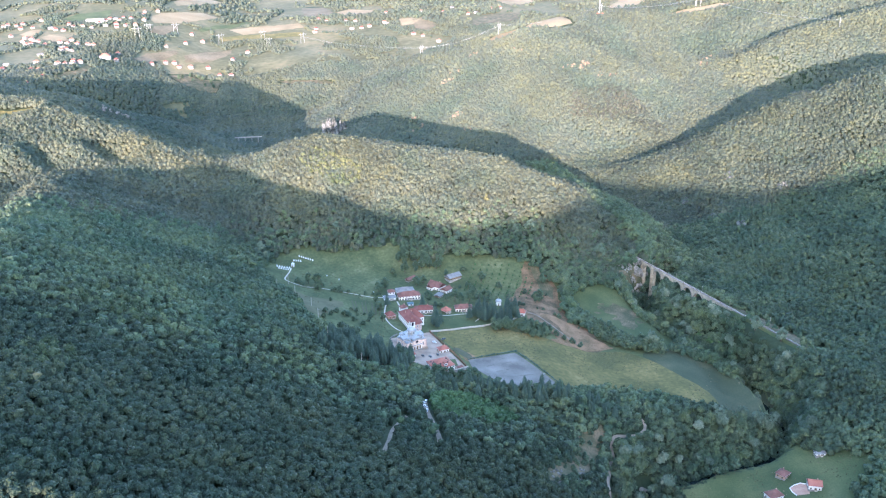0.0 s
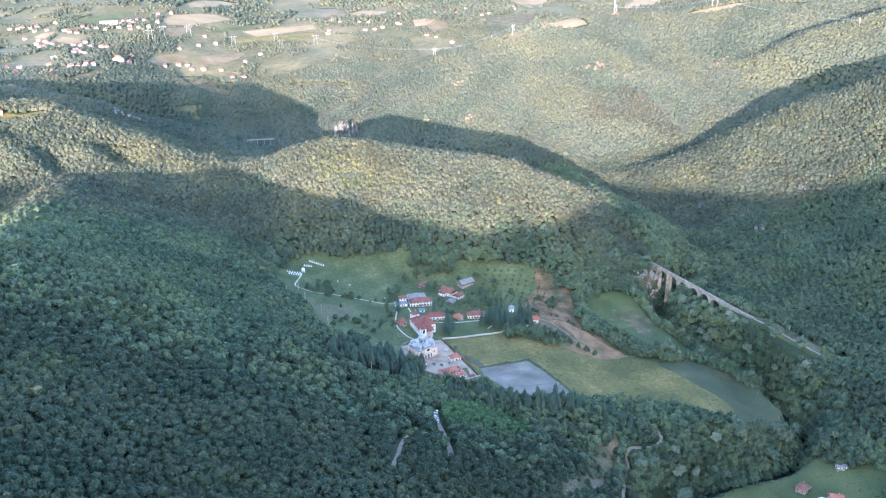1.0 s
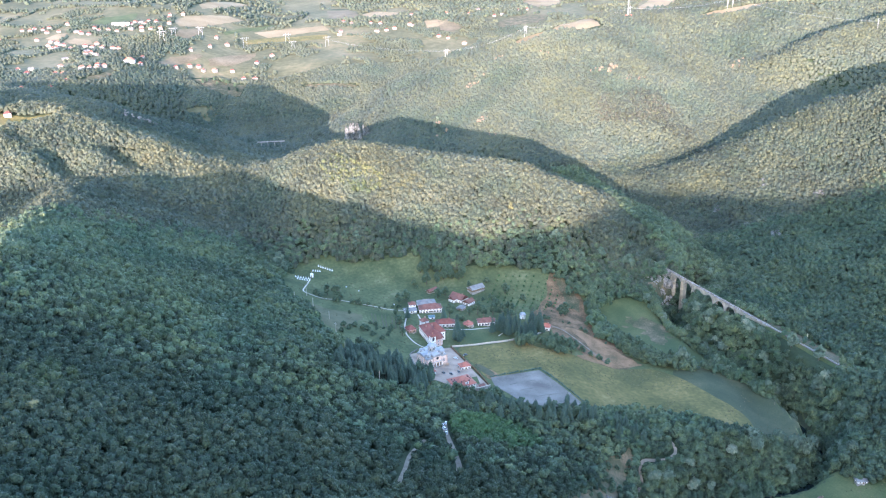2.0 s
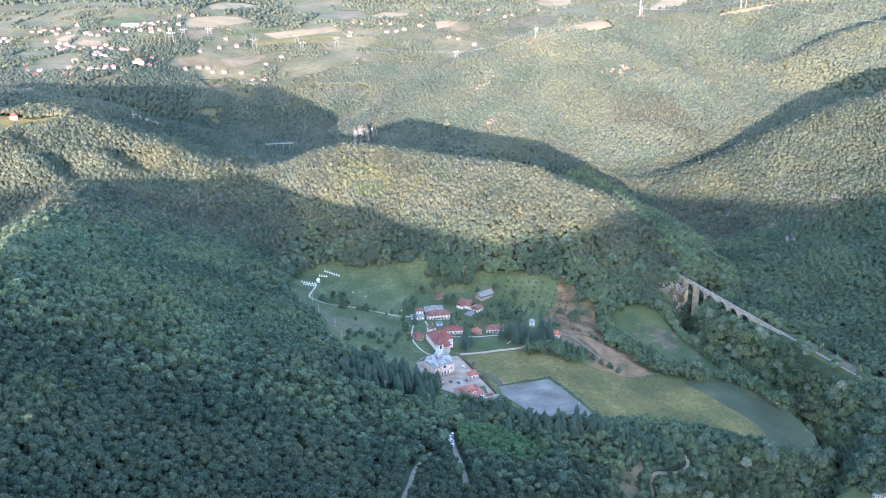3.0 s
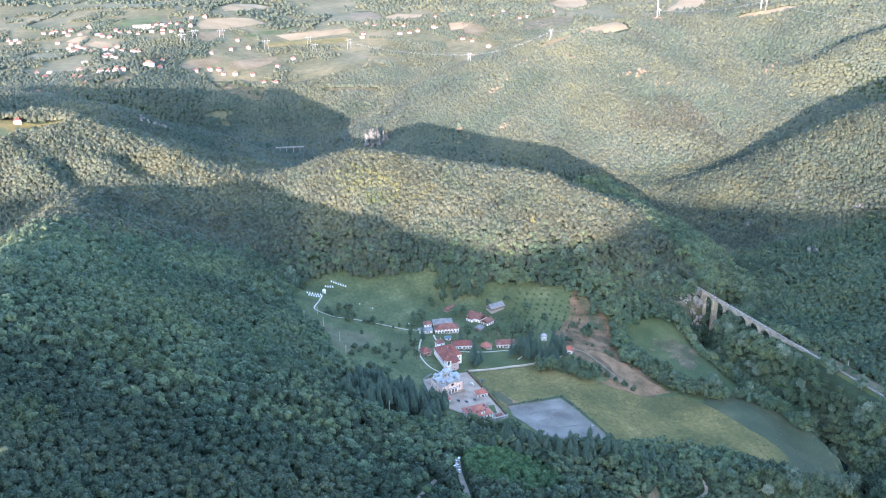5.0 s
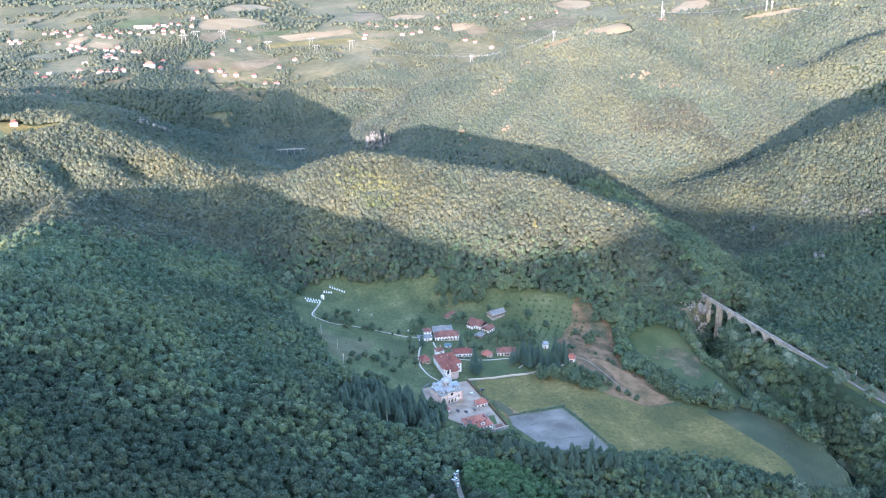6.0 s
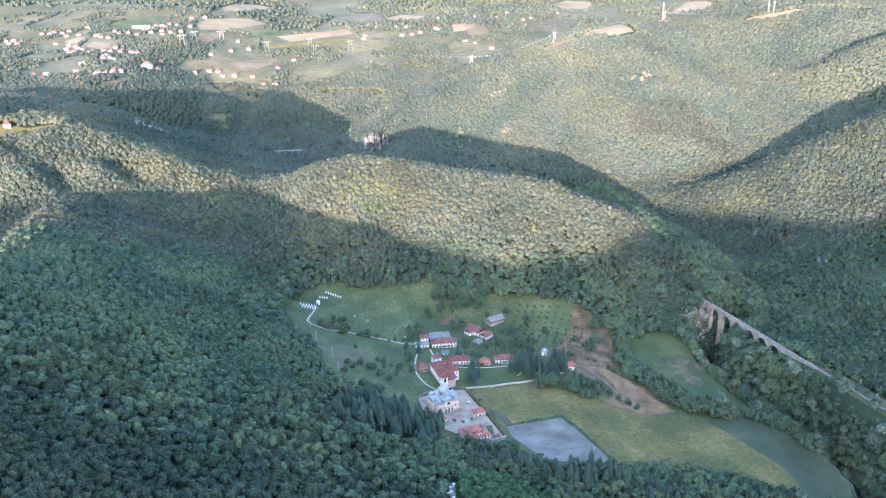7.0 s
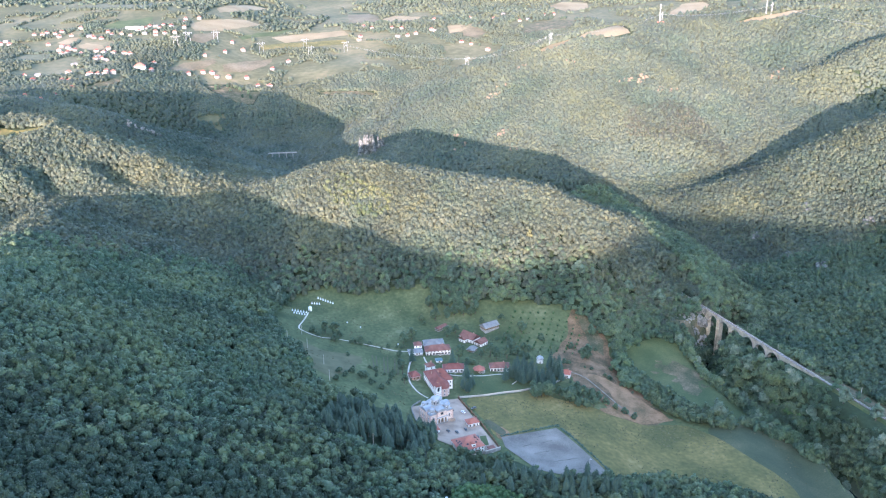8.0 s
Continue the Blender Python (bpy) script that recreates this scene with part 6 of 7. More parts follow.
field(SCRUB, "dry sloping pasture at the rim of the plateau", [(-654, 2142), (-619, 2176), (-576, 2167), (-523, 2147), (-526, 2096), (-545, 2094), (-610, 2116)])
field(SCRUB, "narrow pasture on the rim below the village", [(-811, 1852), (-793, 1910), (-782, 1974), (-768, 1975), (-776, 1911), (-796, 1856)])
field(SCRUB, "narrow dry terrace on the wooded spur", [(-383, 2149), (-344, 2155), (-264, 2158), (-242, 2148), (-286, 2134), (-367, 2133)])
SIDE_PASTURE = [(-644, 1995), (-619, 2032), (-583, 2047), (-568, 2034), (-582, 2018), (-564, 2004), (-579, 1984), (-599, 2001), (-625, 1993)]
patch("pasture", SIDE_PASTURE, PASTURE, 0.9, "shaded hillside pasture in the side valley", "pasture", 6.0, wobble=14.0)
OPEN_AREAS.append((SIDE_PASTURE, -6.0))
field(FALLOW, "brown fallow field behind the spur", [(-65, 2717), (-18, 2694), (12, 2639), (-17, 2598), (-55, 2619)])
field(STUBBLE, "small yellow wheat field beside the fallow", [(-100, 2720), (-68, 2731), (-40, 2701), (-60, 2661), (-94, 2645)])
field(SCRUB, "tan grass field with a farm behind it", [(121, 2715), (166, 2796), (269, 2817), (259, 2713), (176, 2659), (118, 2626)])
field(STUBBLE, "pale distant wheat field", [(216, 3071), (260, 3155), (344, 3150), (341, 3039), (263, 2962)])
field(STUBBLE, "golden field on the far hill's crest", [(115, 1833), (143, 1850), (180, 1847), (223, 1892), (277, 1929), (295, 1845), (255, 1829), (214, 1849), (157, 1825), (125, 1816)])
field(STUBBLE, "long golden field along the far crest", [(514, 1946), (559, 1970), (636, 1991), (732, 1979), (778, 1953), (715, 1971), (643, 1968), (565, 1950)])
field(STUBBLE, "wheat field behind the far crest", [(560, 2854), (636, 3025), (708, 3068), (718, 2993), (633, 2879), (575, 2837)])
field(CROP, "green crop field among the houses", [(-1029, 2478), (-1017, 2545), (-944, 2626), (-919, 2544), (-975, 2460)])
field(STUBBLE, "tan field inside the village", [(-1004, 2268), (-1001, 2304), (-948, 2282), (-924, 2240), (-959, 2221)])
field(STUBBLE, "small tan field beside village gardens", [(-1079, 2310), (-1069, 2355), (-1040, 2365), (-1036, 2283)])
field(STUBBLE, "pale wheat field near the skyline", [(-812, 2806), (-762, 3015), (-707, 3019), (-739, 2854), (-789, 2755)])
field(CROP, "narrow green crop strip", [(-672, 2537), (-644, 2616), (-570, 2727), (-548, 2697), (-624, 2599), (-661, 2525)])
LEFT_TOP = [(-640, 1190), (-590, 1194), (-548, 1190), (-552, 1172), (-580, 1160), (-630, 1162)]
LEFT_LOW = [(-657, 1165), (-609, 1159), (-597, 1129), (-612, 1112), (-656, 1123)]
patch("hilltop_pasture", LEFT_TOP, HAY, 0.5, "sunlit pasture on the ridge top", "pasture", 5.0, wobble=3.0)
patch("hilltop_meadow", LEFT_LOW, MEADOW, 0.5, "bright green meadow below the ridge top", "meadow", 5.0, wobble=3.0)
OPEN_AREAS += [(LEFT_TOP, 2.0), (LEFT_LOW, 2.0), (QUARRY, -4.0)]
house("ridge_house", -618, 1188, 25, 9, 7.5, 4.2, 3.0, "white house with a red roof on the ridge top", windows=(3, 3), storeys=1)

VILLAGE_WEST = [(-1212, 2287), (-1188, 2283), (-1244, 2257), (-1173, 2385), (-1150, 2382), (-1098, 2367), (-1070, 2377), (-999, 2352), (-976, 2344), (-989, 2419), (-917, 2389), (-887, 2496), (-908, 2471), (-869, 2474), (-834, 2413), (-811, 2422), (-853, 2397),
                (-871, 2510), (-1019, 2246), (-990, 2219), (-956, 2176), (-997, 2163), (-935, 2214), (-912, 2202), (-849, 2204), (-888, 2203), (-902, 2142), (-867, 2108), (-916, 2049), (-888, 1960), (-943, 1935), (-829, 1928), (-806, 1958), (-849, 1878), (-819, 1824), (-772, 2153), (-754, 2084)]
VILLAGE_EAST = [(-674, 2204), (-656, 2218), (-695, 2160), (-617, 2221), (-642, 2208), (-675, 2477), (-668, 2379), (-637, 2438), (-699, 2308), (-576, 2234), (-527, 2304), (-499, 2363), (-537, 2188), (-508, 2186), (-875, 1742), (-829, 1768), (-843, 1737), (-344, 2608), (-352, 2730), (-325, 2709), (-343, 2570),
                (-238, 2605), (-211, 2613), (-30, 2526), (-57, 2548), (16, 2461), (136, 2821), (192, 2895), (218, 2905), (110, 2799), (-148, 2811), (-40, 2820), (32, 2824), (61, 2902), (-147, 2673), (-266, 2708), (-235, 2692), (-829, 2561), (-806, 2621), (-838, 2599)]
VILLAGE_ROWS = [(-1186, 2388), (-1170, 2395), (-1147, 2403), (-1122, 2399), (-1113, 2417), (-1212, 2313), (-1233, 2313), (-1020, 2371), (-1007, 2364), (-1078, 2455), (-968, 2394), (-944, 2397), (-904, 2497), (-886, 2504), (-872, 2519), (-846, 2500), 
                (-918, 2447), (-887, 2412), (-865, 2429), (-833, 2426), (-805, 2411), (-807, 2490), (-1042, 2263), (-1008, 2233), (-1029, 2216), (-1090, 2287), (-996, 2191), (-989, 2207), (-916, 2240), (-884, 2212), (-863, 2206), (-891, 2107), 
                (-884, 2123), (-833, 1942), (-819, 1948), (-812, 1978), (-799, 1981), (-968, 1925), (-933, 1891), (-870, 1890), (-245, 2603), (-233, 2615), (-189, 2631), (-138, 2661)]
R = random.Random(40)


def village_house(tiles, wall, w, d, h, rh, label):
    e = house("village_house", 0, 0, 0, w, d, h, rh, label, hip=R.choice((0.0, 0.6, 1.0)), windows=(2, 2), tiles=tiles, wall=wall, over=0.5, category="house", group="houses of the distant village", z=-90)
    return e


protos = [village_house(REDTILE, LIMEWASH, 9.5, 8.5, 4.2, 3.2, "white village house with a red tiled roof"), village_house(BRIGHTTILE, LIMEWASH, 10.5, 9, 4.8, 3.4, "white two-storey village house with an orange roof"),
          village_house(BROWNTILE, LIMEWASH, 9, 8, 3.8, 3.0, "cream village house with a brown roof"), village_house(GREYROOF, LIMEWASH, 13, 7, 3.6, 1.9, "long white outbuilding with a grey roof")]
SITES = [(-773, 2068)]
used = set()
SITES += VILLAGE_WEST + VILLAGE_EAST
SITES += [p for p in VILLAGE_ROWS if min(math.dist(p, q) for q in SITES) > 14]
for k, (x, y) in enumerate(SITES[1:]):
    kind = R.choices((0, 1, 2, 3), (4, 4, 2, 2))[0]
    m = pose(x, y, base_z(x, y, 12, 9, 0) + 0.4, 0, 0, R.uniform(-60, 60))
    c = copy_thing(protos[kind], m) if kind in used else protos[kind]
    c.matrix_basis = m
    used.add(kind)
house("manor", -773, 2068, 10, 24, 16, 8.0, 6.5, "large village house with a broad orange roof", storeys=2, windows=(5, 3), tiles=BRIGHTTILE)
house("school", -931, 2458, 10, 46, 12, 7, 3.0, "long white village building with a pale roof", windows=(9, 2), tiles=CONCRETE, hip=0.0, chimneys=0)


def pylon_proto():
    e = thing("pylon", 0, 0, -90, 0, "pale steel portal pylon with two legs and a crossarm", "pylon", "power line pylons")
    for sx in (-1, 1):
        part("leg", rod(fresh(), (sx * 4.5, 0, -1), (sx * 3.6, 0, 24), 0.22, 0.16), STEEL, e)
    part("crossarm", box(fresh(), 18, 0.3, 0.35, 0, 0, 20.5), STEEL, e)
    b = rod(fresh(), (-4.2, 0, 10), (3.8, 0, 20), 0.1)
    rod(b, (4.2, 0, 10), (-3.8, 0, 20), 0.1)
    part("brace", b, STEEL, e)
    for sx in (-8, 0, 8):
        part("insulator", rod(fresh(), (sx, 0, 18.6), (sx, 0, 20.5), 0.18), MARBLE, e)
    return e


first = pylon_proto()
PYLONS = [(599, 1986, 60), (368, 1937, 70), (140, 1852, 60), (-24, 1859, 55), (-366, 2472, 40), (-451, 2415, 40), (-480, 2492, 30), (-592, 2459, 30), (-711, 2450, 20), (-781, 2338, 20), (-763, 2383, 20), (788, 1702, 70)]
for k, (x, y, rz) in enumerate(PYLONS):
    m = on_ground(x, y, rz) @ Matrix.Scale(1.25 if y > 2200 else 1.0, 4)
    c = first if k == 0 else copy_thing(first, m)
    c.matrix_basis = m
mast = thing("mast", 363, 1933, float(ground_z(363, 1933)), 0, "tall thin white mast on the far crest", "mast")
part("pole", rod(fresh(), (0, 0, -1), (0, 0, 40), 0.7, 0.35, 8), WHITEPAINT, mast)
part("base_hut", box(fresh(), 14, 8, 7, 0, -8, -1), BRIGHTTILE, mast, "orange hut at the mast's foot")
mast = thing("mast", 587, 1983, float(ground_z(587, 1983)), 0, "slim white mast beside the golden field", "mast")
part("pole", rod(fresh(), (0, 0, -1), (0, 0, 34), 0.6, 0.3, 8), WHITEPAINT, mast)


def wire(a, b, sag):
    cu = bpy.data.curves.new("power_line", "CURVE")
    cu.dimensions, cu.bevel_depth, cu.bevel_resolution = "3D", 0.045, 0
    sp = cu.splines.new("POLY")
    sp.points.add(16)
    for k in range(17):
        t = k / 16
        p = Vector(a).lerp(Vector(b), t)
        sp.points[k].co = (p.x, p.y, p.z - sag * 4 * t * (1 - t), 1)
    cu.materials.append(STEEL)
    return tagged(new("power_line", cu), "thin steel power line strung between pylons", "cable", "power lines")


for (x0, y0, _), (x1, y1, _) in ((PYLONS[0], PYLONS[1]), (PYLONS[1], PYLONS[2]), (PYLONS[2], PYLONS[3]), (PYLONS[3], PYLONS[4]), (PYLONS[11], PYLONS[0])):
    for off in (-8, 0, 8):
        wire((x0, y0 + off, float(ground_z(x0, y0)) + 18.6), (x1, y1 + off, float(ground_z(x1, y1)) + 18.6), 9)

bridge = thing("road_bridge", -389, 1779, -31, 10, "low pale concrete road bridge in the side valley", "bridge")
part("deck", box(fresh(), 56, 5, 0.8, 0, 0, 0), STONE, bridge)
for sx in (-20, -7, 7, 20):
    part("pier", box(fresh(), 1.0, 4, 22, sx, 0, -22), STONE, bridge)
for sy in (-3.3, 3.3):
    part("parapet", box(fresh(), 56, 0.3, 0.7, 0, sy * 0.72, 0.78), STONE, bridge)
OPEN_LINES.append(([(-420, 1774), (-357, 1783)], 9.0))

GROVE = [(-100, 648), (-100, 712), (-60, 738), (-46, 726), (-34, 706), (-22, 690), (-22, 660), (-50, 642)]
RIVER_ROCKS = [(218, 969), (251, 985), (272, 996), (263, 984), (232, 953)]
patch("rocky_bank", RIVER_ROCKS, SCRUB, 0.4, "bare pale rock of the river bank beside the viaduct", "bank", 2.0, wobble=5.0)
FORECOURT = [(-18, 692), (-10, 664), (30, 656), (52, 662), (80, 652), (80, 662), (45, 692)]
ACACIA = [(-2, 608), (22, 632), (52, 628), (70, 606), (48, 574), (16, 566), (2, 580)]
OPEN_AREAS += [(RIVER_ROCKS, 0.0), (GROVE, 1.0), (FORECOURT, 0.0)]

place_all(broad_b, [(-636, 2146), (-618, 2147), (-605, 2167), (-592, 2141), (-570, 2147), (-557, 2118), (-546, 2133), (-623, 2132), (-536, 2109), (-585, 2163)], seed=61)
R = random.Random(81)
place_all(bush, [(104 + 0.42 * q + R.uniform(-13, 13), 530 + q + R.uniform(-8, 8)) for q in range(0, 100, 3)], seed=82)
place_all(bush, [(-592 + R.uniform(-45, 45), 2028 + R.uniform(-70, 60)) for _ in range(26)], seed=87, grow=0.5)
pale_tree = tree_proto("poplar", 9, 15, 4.0, "tall pale green poplar at the wood's edge", LEAVES_WILLOW, 0.2, "pale trees at the wood's edge")
place_all(pale_tree, [(-76, 1008), (13, 1004), (101, 994), (52, 997), (41, 989), (135, 1000), (149, 984), (-121, 990), (-89, 984), (-196, 930), (-212, 915), (275, 895), (305, 856), (232, 820), (120, 1000), (70, 990), (-20, 985), (-135, 1000), (-43, 1602), (-38, 1612), (60, 1531)], seed=91)
gold_tree = tree_proto("lime_tree", 10, 13, 4.4, "lime tree with yellowing leaves on the wooded hill", LEAVES_GOLD, 0.2, "yellowing trees")
place_all(broad_b, [(255, 982), (260, 978), (265, 984), (251, 988), (269, 978)], seed=95)
place_all(broad_a, [(218, 615), (228, 619), (238, 623), (239, 604), (248, 606), (258, 611), (278, 638), (288, 642), (297, 646), (306, 651), (317, 659), (326, 666)], seed=96, grow=0.4)
place_all(gold_tree, [(-100, 1087), (68, 1044)], seed=92)
young_tree = tree_proto("willow", 11, 9, 4.4, "rounded bright green willow beside the river", LEAVES_YOUNG, 0.15, "bright green riverside willows")
place_all(young_tree, [(301, 828), (293, 842), (307, 818), (286, 850)], seed=93)


R = random.Random(83)
place_all(broad_a, [(x + R.uniform(-4, 4), y + R.uniform(-4, 4)) for x, y in ((-26, 974), (-19, 964), (-34, 980), (-9, 958), (5, 965), (-12, 972), (-1, 948), (55, 921), (47, 889), (60, 888), (66, 884), (122, 884), (131, 926), (139, 934), (-66, 848), (-88, 784))], seed=84, grow=0.35)
place_all(bush, [(x + R.uniform(-5, 5), y + R.uniform(-5, 5)) for x, y in ((34, 943), (16, 936), (29, 910), (38, 917), (79, 914), (-46, 936), (-78, 809), (-69, 801), (-123, 876), (-105, 872), (-127, 868), (-60, 870), (-4, 880), (48, 905), (110, 900), (126, 905), (100, 870), (118, 862)) for _ in range(2)], seed=85, grow=0.5)


place_all(broad_b, [(R.uniform(-14, 40), R.uniform(658, 669)) for _ in range(20)] + [(R.uniform(-34, -22), R.uniform(688, 702)) for _ in range(6)], seed=86, grow=0.3)


def hive_proto():
    e = thing("beehive", 0, 0, -90, 0, "white wooden beehive standing in the meadow", "beehive", "beehives in the meadow")
    part("body", box(fresh(), 0.9, 0.9, 1.0, 0, 0, 0.2, bevel=0.03), WHITEPAINT, e)
    part("lid", box(fresh(), 1.1, 1.1, 0.15, 0, 0, 1.2, bevel=0.03), STEEL, e)
    for sx in (-0.35, 0.35):
        part("foot", box(fresh(), 0.12, 0.8, 0.5, sx, 0, -0.3), WOOD, e)
    return e


place_all(hive_proto(), [(-124, 920), (-109, 912), (-67, 879)], 0.25, 94, 0.05)
house("river_hut", 251, 939, 20, 5, 4, 2.6, 1.2, "small hut with a pale sheet roof beside the river", hip=0.0, windows=(1, 1), tiles=GREYROOF, chimneys=0, category="shed")
OPEN_AREAS.append(([(241, 959), (251, 975), (272, 992), (274, 985)], 0.0))
OPEN_AREAS.append(([(245, 928), (244, 944), (258, 946), (257, 930)], 0.5))


# the woods themselves ----------------------------------------------------------------
OPEN_LINES += [(RIVER, 2.5)]
NEAR_SHAPES = [crown_shape(s, 105, 4, 0.19, 0.95) for s in range(8)]
MID_SHAPES = [crown_shape(20 + s, 34, 3, 0.26, 0.85) for s in range(8)]
HILL_SHAPES = [crown_shape(40 + s, 8, 1, 0.42, 0.6) for s in range(8)]
FAR_SHAPES = [crown_shape(60 + s, 2, 1, 0.6, 0.3) for s in range(7)]
SITE_XY = np.array(SITES)


def plant(span, gap, shapes, mat, label, seed, size, tall, open_land=False, thin=(), vary=1.0, within=None):
    x0, x1, y0, y1 = span
    x, y = scatter(x0, x1, y0, y1, gap, seed)
    k = (np.abs(x - 0.01 * y) < 0.56 * y + 40) & ((y > 255 + 0.55 * (x + 189)) | (np.random.RandomState(seed + 9).rand(len(x)) < 0.25))
    x, y = x[k], y[k]
    k = wooded(x, y)
    if within:
        k &= inside(x + 9 * ripple(x, y, 30, 1), y + 9 * ripple(x, y, 30, 2), curve_line(within, True, 8.0))
    if thin:
        # one wood gives way to the next over a belt of mixed trees, moved on the left to where sun falls
        k &= np.random.RandomState(seed + 5).rand(len(x)) < np.interp(y + 25 * ripple(x, y, 120, 1) + 0.8 * np.maximum(0, -250 - x) * np.clip((y - 620) / 120, 0, 1), *thin)
    on_plateau = inside(x, y, np.array(PLATEAU, float))
    if open_land:
        cover = 0.5 * ripple(x, y, 150, 1) + 0.45 * ripple(x, y, 55, 2) + 0.25 * ripple(x, y, 20, 0)
        near_house = np.min((x[:, None] - SITE_XY[:, 0]) ** 2 + (y[:, None] - SITE_XY[:, 1]) ** 2, axis=1) < 15 ** 2
        k &= on_plateau & ((cover > np.interp(x, [-500, -350, -150], [0.12, 0.0, -0.15])) | (np.abs(ripple(x, y, 130, 3)) < 0.07)) & ~near_house
    else:
        k &= ~on_plateau
    x, y = x[k], y[k]
    r = np.random.RandomState(seed + 1)
    radius = size * np.clip(1 + vary * 0.24 * r.randn(len(x)), 0.6, 1.6)
    height = tall * np.clip(1 + vary * 0.19 * r.randn(len(x)) + 0.14 * ripple(x, y, 60, 3), 0.55, 1.6)
    return woods("forest", np.column_stack([x, y, ground_z(x, y)]), radius, height, shapes, mat, label, seed + 2, vary)


def strip(line, near, far, gap, shapes, mat, label, seed, size, tall, anywhere=False):
    """Trees along a line, between two distances from it."""
    p = np.array(line)
    x, y = scatter(p[:, 0].min() - far, p[:, 0].max() + far, p[:, 1].min() - far, p[:, 1].max() + far, gap, seed)
    d = from_line(x, y, line)
    k = (d > near) & (d < far) & (wooded(x, y) | anywhere)
    x, y = x[k], y[k]
    r = np.random.RandomState(seed + 1)
    return woods("riverside_trees", np.column_stack([x, y, ground_z(x, y)]), size * (0.6 + 0.8 * r.rand(len(x))), tall * (0.7 + 0.6 * r.rand(len(x))), shapes, mat, label, seed + 2)


BIG_SHAPES = [crown_shape(80 + s, 170, 6, 0.24) for s in range(6)]
RIVERSIDE = [q for q in RIVER if 590 < q[1] < 1000]
GORGE = [q for q in RIVER if 960 < q[1] < 1400]
strip(RIVERSIDE, 5, 30, 7.4, BIG_SHAPES, LEAVES, "large dark green trees along the river", 31, 4.4, 13)
strip(GORGE, 1.5, 34, 4.6, MID_SHAPES, LEAVES, "tall trees that fill the gorge upstream", 39, 4.2, 13)
strip(RIVERSIDE, 6, 30, 17.0, BIG_SHAPES, LEAVES_WILLOW, "pale grey-green willows among the riverside trees", 37, 4.8, 16)
strip([tuple(RAIL_A + RAIL_DIR * s) for s in (98, 150)], 3.0, 16, 5.5, BIG_SHAPES, LEAVES, "tall trees growing close to the viaduct", 33, 3.6, 13)
strip([tuple(RAIL_A + RAIL_DIR * s) for s in (150, 215)], 8.0, 16, 6.0, BIG_SHAPES, LEAVES, "small trees growing below the railway deck", 35, 2.6, 5.0, True)
OPEN_AREAS.append((ACACIA, 0.0))
strip(RIVERSIDE, 2, 44, 5.2, MID_SHAPES, LEAVES, "young trees and shrubs under the riverside trees", 41, 3.4, 6.0)
plant((150, 440, 500, 1010), 6.0, MID_SHAPES, LEAVES, "young undergrowth of the eastern slope", 43, 3.6, 6.5)
EAST_WOOD = [(352, 640), (520, 620), (680, 700), (700, 1130), (430, 1150), (318, 1120), (312, 1030), (322, 930), (340, 820)]
plant((290, 720, 600, 1170), 5.2, MID_SHAPES, LEAVES_EAST_SHADED, "oak forest on the eastern slope, shade painted into its dark blue-green leaves", 18, 3.8, 9.5, vary=0.85, within=EAST_WOOD)
RIDGE_WOOD = [(318, 1120), (430, 1150), (700, 1130), (900, 1180), (900, 1420), (500, 1440), (330, 1440), (240, 1400), (250, 1300), (300, 1180)]
plant((220, 920, 1100, 1460), 4.3, HILL_SHAPES, LEAVES_RIDGE, "dull brown-green oak forest on the eastern ridge", 20, 4.0, 8.4, vary=0.65, within=RIDGE_WOOD)
OPEN_AREAS += [(EAST_WOOD, -8.0), (RIDGE_WOOD, -9.0)]
STANDS = [([(249, 1587), (310, 1596), (356, 1604), (370, 1558), (400, 1493), (397, 1469), (362, 1479), (325, 1509), (260, 1517)], "dark"), ([(-181, 1118), (-141, 1123), (-96, 1100), (-101, 1075), (-143, 1075), (-169, 1085)], "lime"), ([(-271, 584), (-265, 618), (-242, 634), (-216, 618), (-210, 578), (-231, 562), (-257, 561)], "hazel"), ([(-253, 467), (-248, 488), (-221, 459), (-209, 427), (-223, 425), (-242, 442)], "hazel")]
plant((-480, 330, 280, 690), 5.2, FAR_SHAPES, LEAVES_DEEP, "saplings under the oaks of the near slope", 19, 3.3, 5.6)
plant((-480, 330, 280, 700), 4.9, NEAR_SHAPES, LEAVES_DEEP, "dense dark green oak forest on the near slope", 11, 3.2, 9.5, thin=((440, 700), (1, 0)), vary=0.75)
plant((-700, 620, 520, 1150), 5.2, MID_SHAPES, LEAVES, "dense dark green oak forest round the clearing", 12, 3.8, 9.5, thin=((440, 700, 930, 1040), (0, 1, 1, 0)), vary=0.85)
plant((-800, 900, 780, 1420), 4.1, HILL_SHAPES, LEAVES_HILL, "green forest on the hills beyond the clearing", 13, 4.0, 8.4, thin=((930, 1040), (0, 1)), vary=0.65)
plant((-1000, 1300, 1420, 1720), 5.2, FAR_SHAPES, LEAVES_HAZED, "olive green forest on the far hills", 14, 5.2, 7.6, vary=0.4)
plant((-1100, 1400, 1720, 2420), 6.8, FAR_SHAPES, LEAVES_HAZED, "olive green forest beyond the gorge", 17, 6.6, 8.0, vary=0.35)
plant((-1700, 1500, 1600, 2700), 8.0, FAR_SHAPES, LEAVES_HAZED, "copses and hedgerow trees between the fields", 15, 5.0, 6.5, True, vary=0.7)
plant((-2000, 2000, 2700, 3200), 16, FAR_SHAPES, LEAVES_HAZED, "distant woods on the plateau", 16, 8.0, 10, True, vary=0.7)
del OPEN_AREAS[-3:]
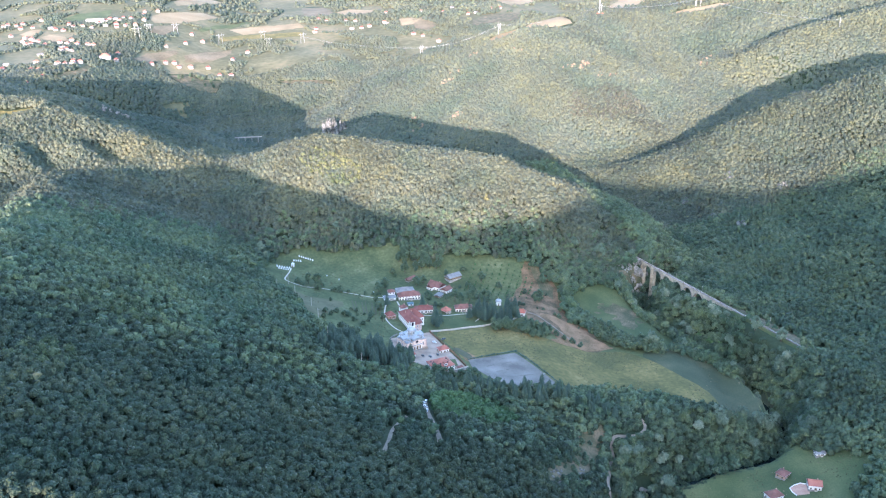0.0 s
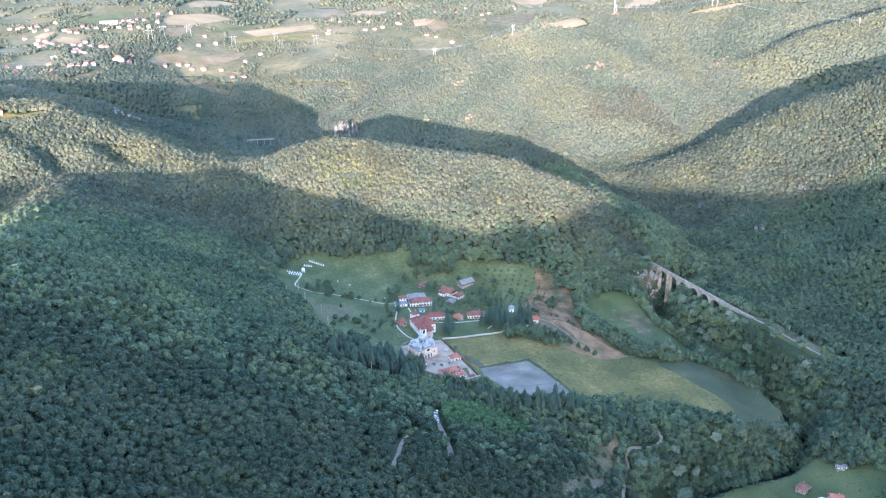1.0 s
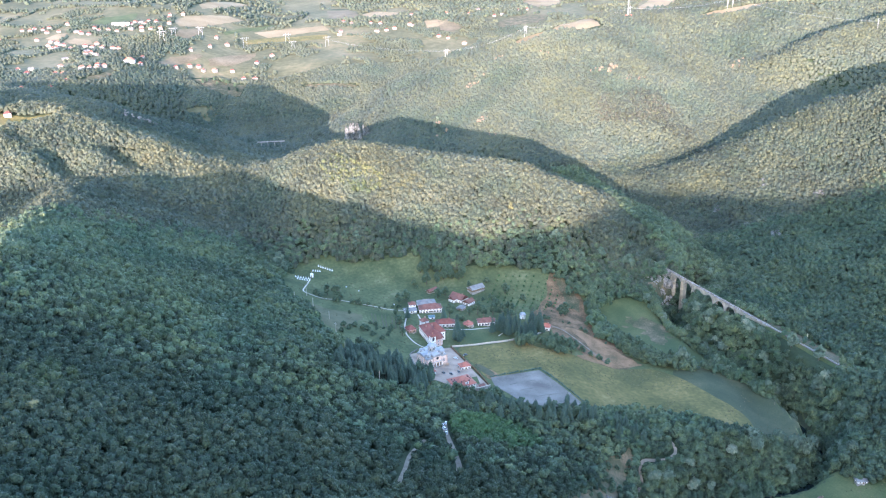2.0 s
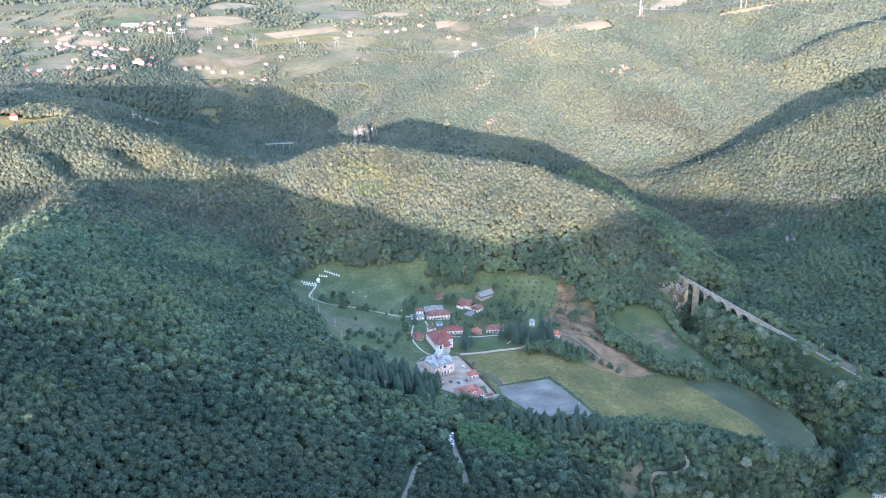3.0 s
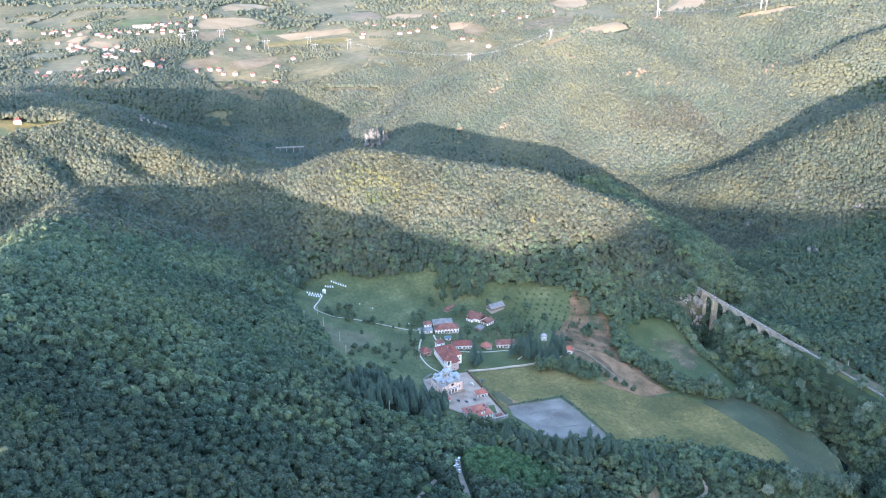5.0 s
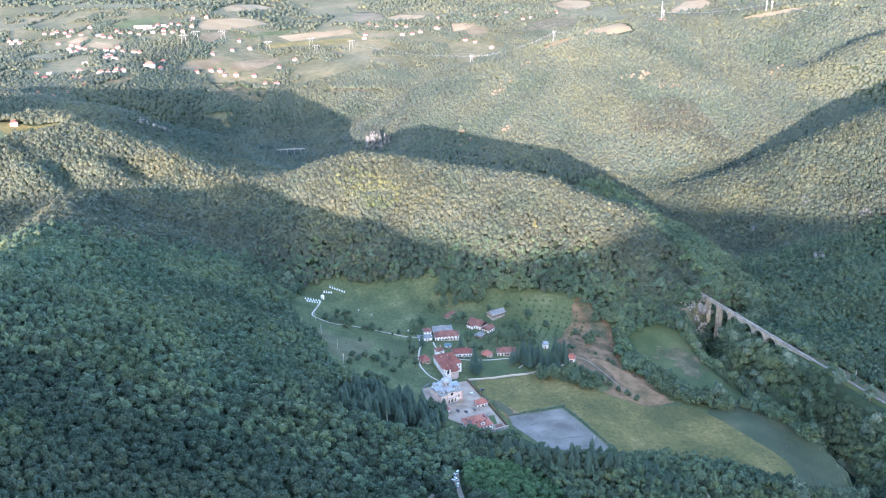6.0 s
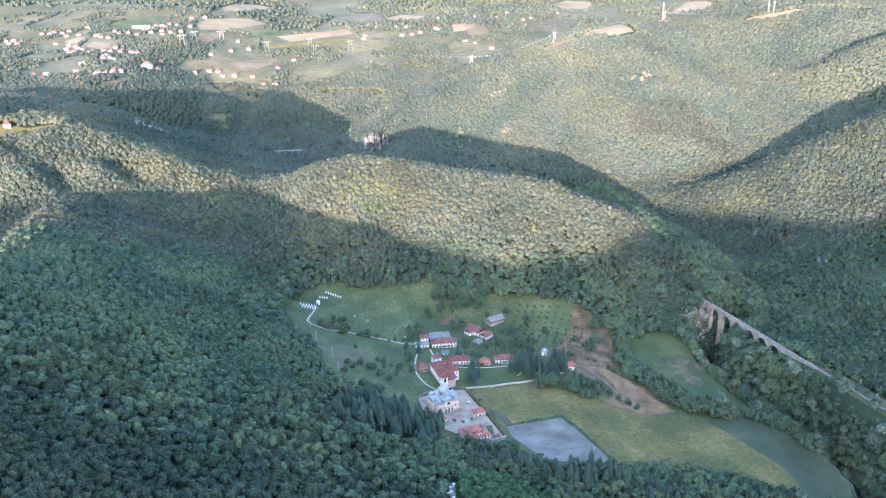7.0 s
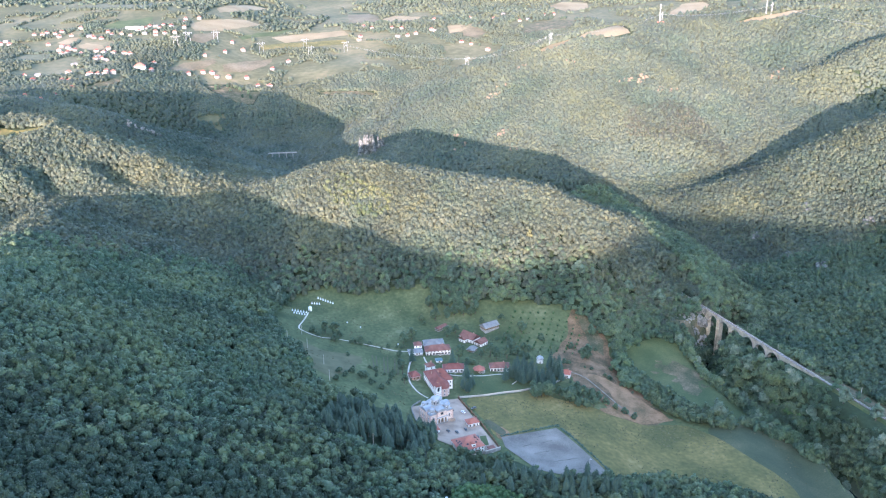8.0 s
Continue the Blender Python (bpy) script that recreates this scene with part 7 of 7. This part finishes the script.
for k, (outline, sort) in enumerate(STANDS):
    xs, ys = [p[0] for p in outline], [p[1] for p in outline]
    far = min(ys) > 900
    plant((min(xs) - 15, max(xs) + 15, min(ys) - 15, max(ys) + 15), 6.4 if far else 7.4, HILL_SHAPES if far else NEAR_SHAPES, {"dark": LEAVES_BEECH, "lime": LEAVES_LIME, "hazel": LEAVES_OLIVE}[sort],
          {"dark": "stand of darker oaks on the far hillside", "lime": "stand of yellow-green young limes on the hillside", "hazel": "lighter green hazel stand within the oak forest"}[sort], 101 + 7 * k, 3.7, 9.3 if far else 10.6, vary=0.7, within=outline)
x, y = scatter(-10, 80, 560, 640, 5.0, 51)
k = inside(x, y, curve_line(ACACIA, True, 6.0)) & wooded(x, y)
x, y = x[k], y[k]
r = np.random.RandomState(52)
woods("acacia_stand", np.column_stack([x, y, ground_z(x, y)]), 3.0 * (0.7 + 0.6 * r.rand(len(x))), 8.5 * (0.8 + 0.4 * r.rand(len(x))), NEAR_SHAPES, LEAVES_YOUNG, "bright green young acacia trees", 53)


# tufts of dry grass and weeds that mottle the meadows
def tufts(outline, count, seed, label):
    r = np.random.RandomState(seed)
    p = curve_line(outline, True, 8.0)
    x = p[:, 0].min() + r.rand(count * 3) * np.ptp(p[:, 0])
    y = p[:, 1].min() + r.rand(count * 3) * np.ptp(p[:, 1])
    k = inside(x, y, p) & (0.6 * ripple(x, y, 26, 1) + 0.5 * ripple(x, y, 8, 2) + 0.35 * r.randn(len(x)) > 0.25)
    for poly in (LOT, COURT):
        k &= ~inside(x, y, np.array(poly, float))
    x, y = x[k][:count], y[k][:count]
    n = len(x)
    z = ground_z(x, y) + 0.45
    vs = np.zeros((n, 12, 3))
    a0, size = r.rand(n) * 6.28, 0.35 + 0.55 * r.rand(n)
    for q in range(4):
        a = a0 + 1.57 * q
        c, s = np.cos(a) * size, np.sin(a) * size
        vs[:, 3 * q] = np.stack([x, y, z + 0.75 * size], -1)
        vs[:, 3 * q + 1] = np.stack([x + c, y + s, z - 0.1], -1)
        vs[:, 3 * q + 2] = np.stack([x - s, y + c, z - 0.1], -1)
    ob = big_mesh("grass_tufts", vs.reshape(-1, 3), np.arange(n * 12).reshape(-1, 3), TUFTS, np.repeat(np.clip(0.5 + 0.25 * r.randn(n), 0, 1), 12), False)
    return tagged(ob, label, "grass", kind="stuff")


tufts(CLEARING, 5200, 71, "pale dry grass tufts and weeds in the clearing")
tufts(BIG_FIELD, 2600, 72, "yellow grass tufts in the hay field")
tufts(HAMLET, 900, 75, "grass tufts round the riverside houses")
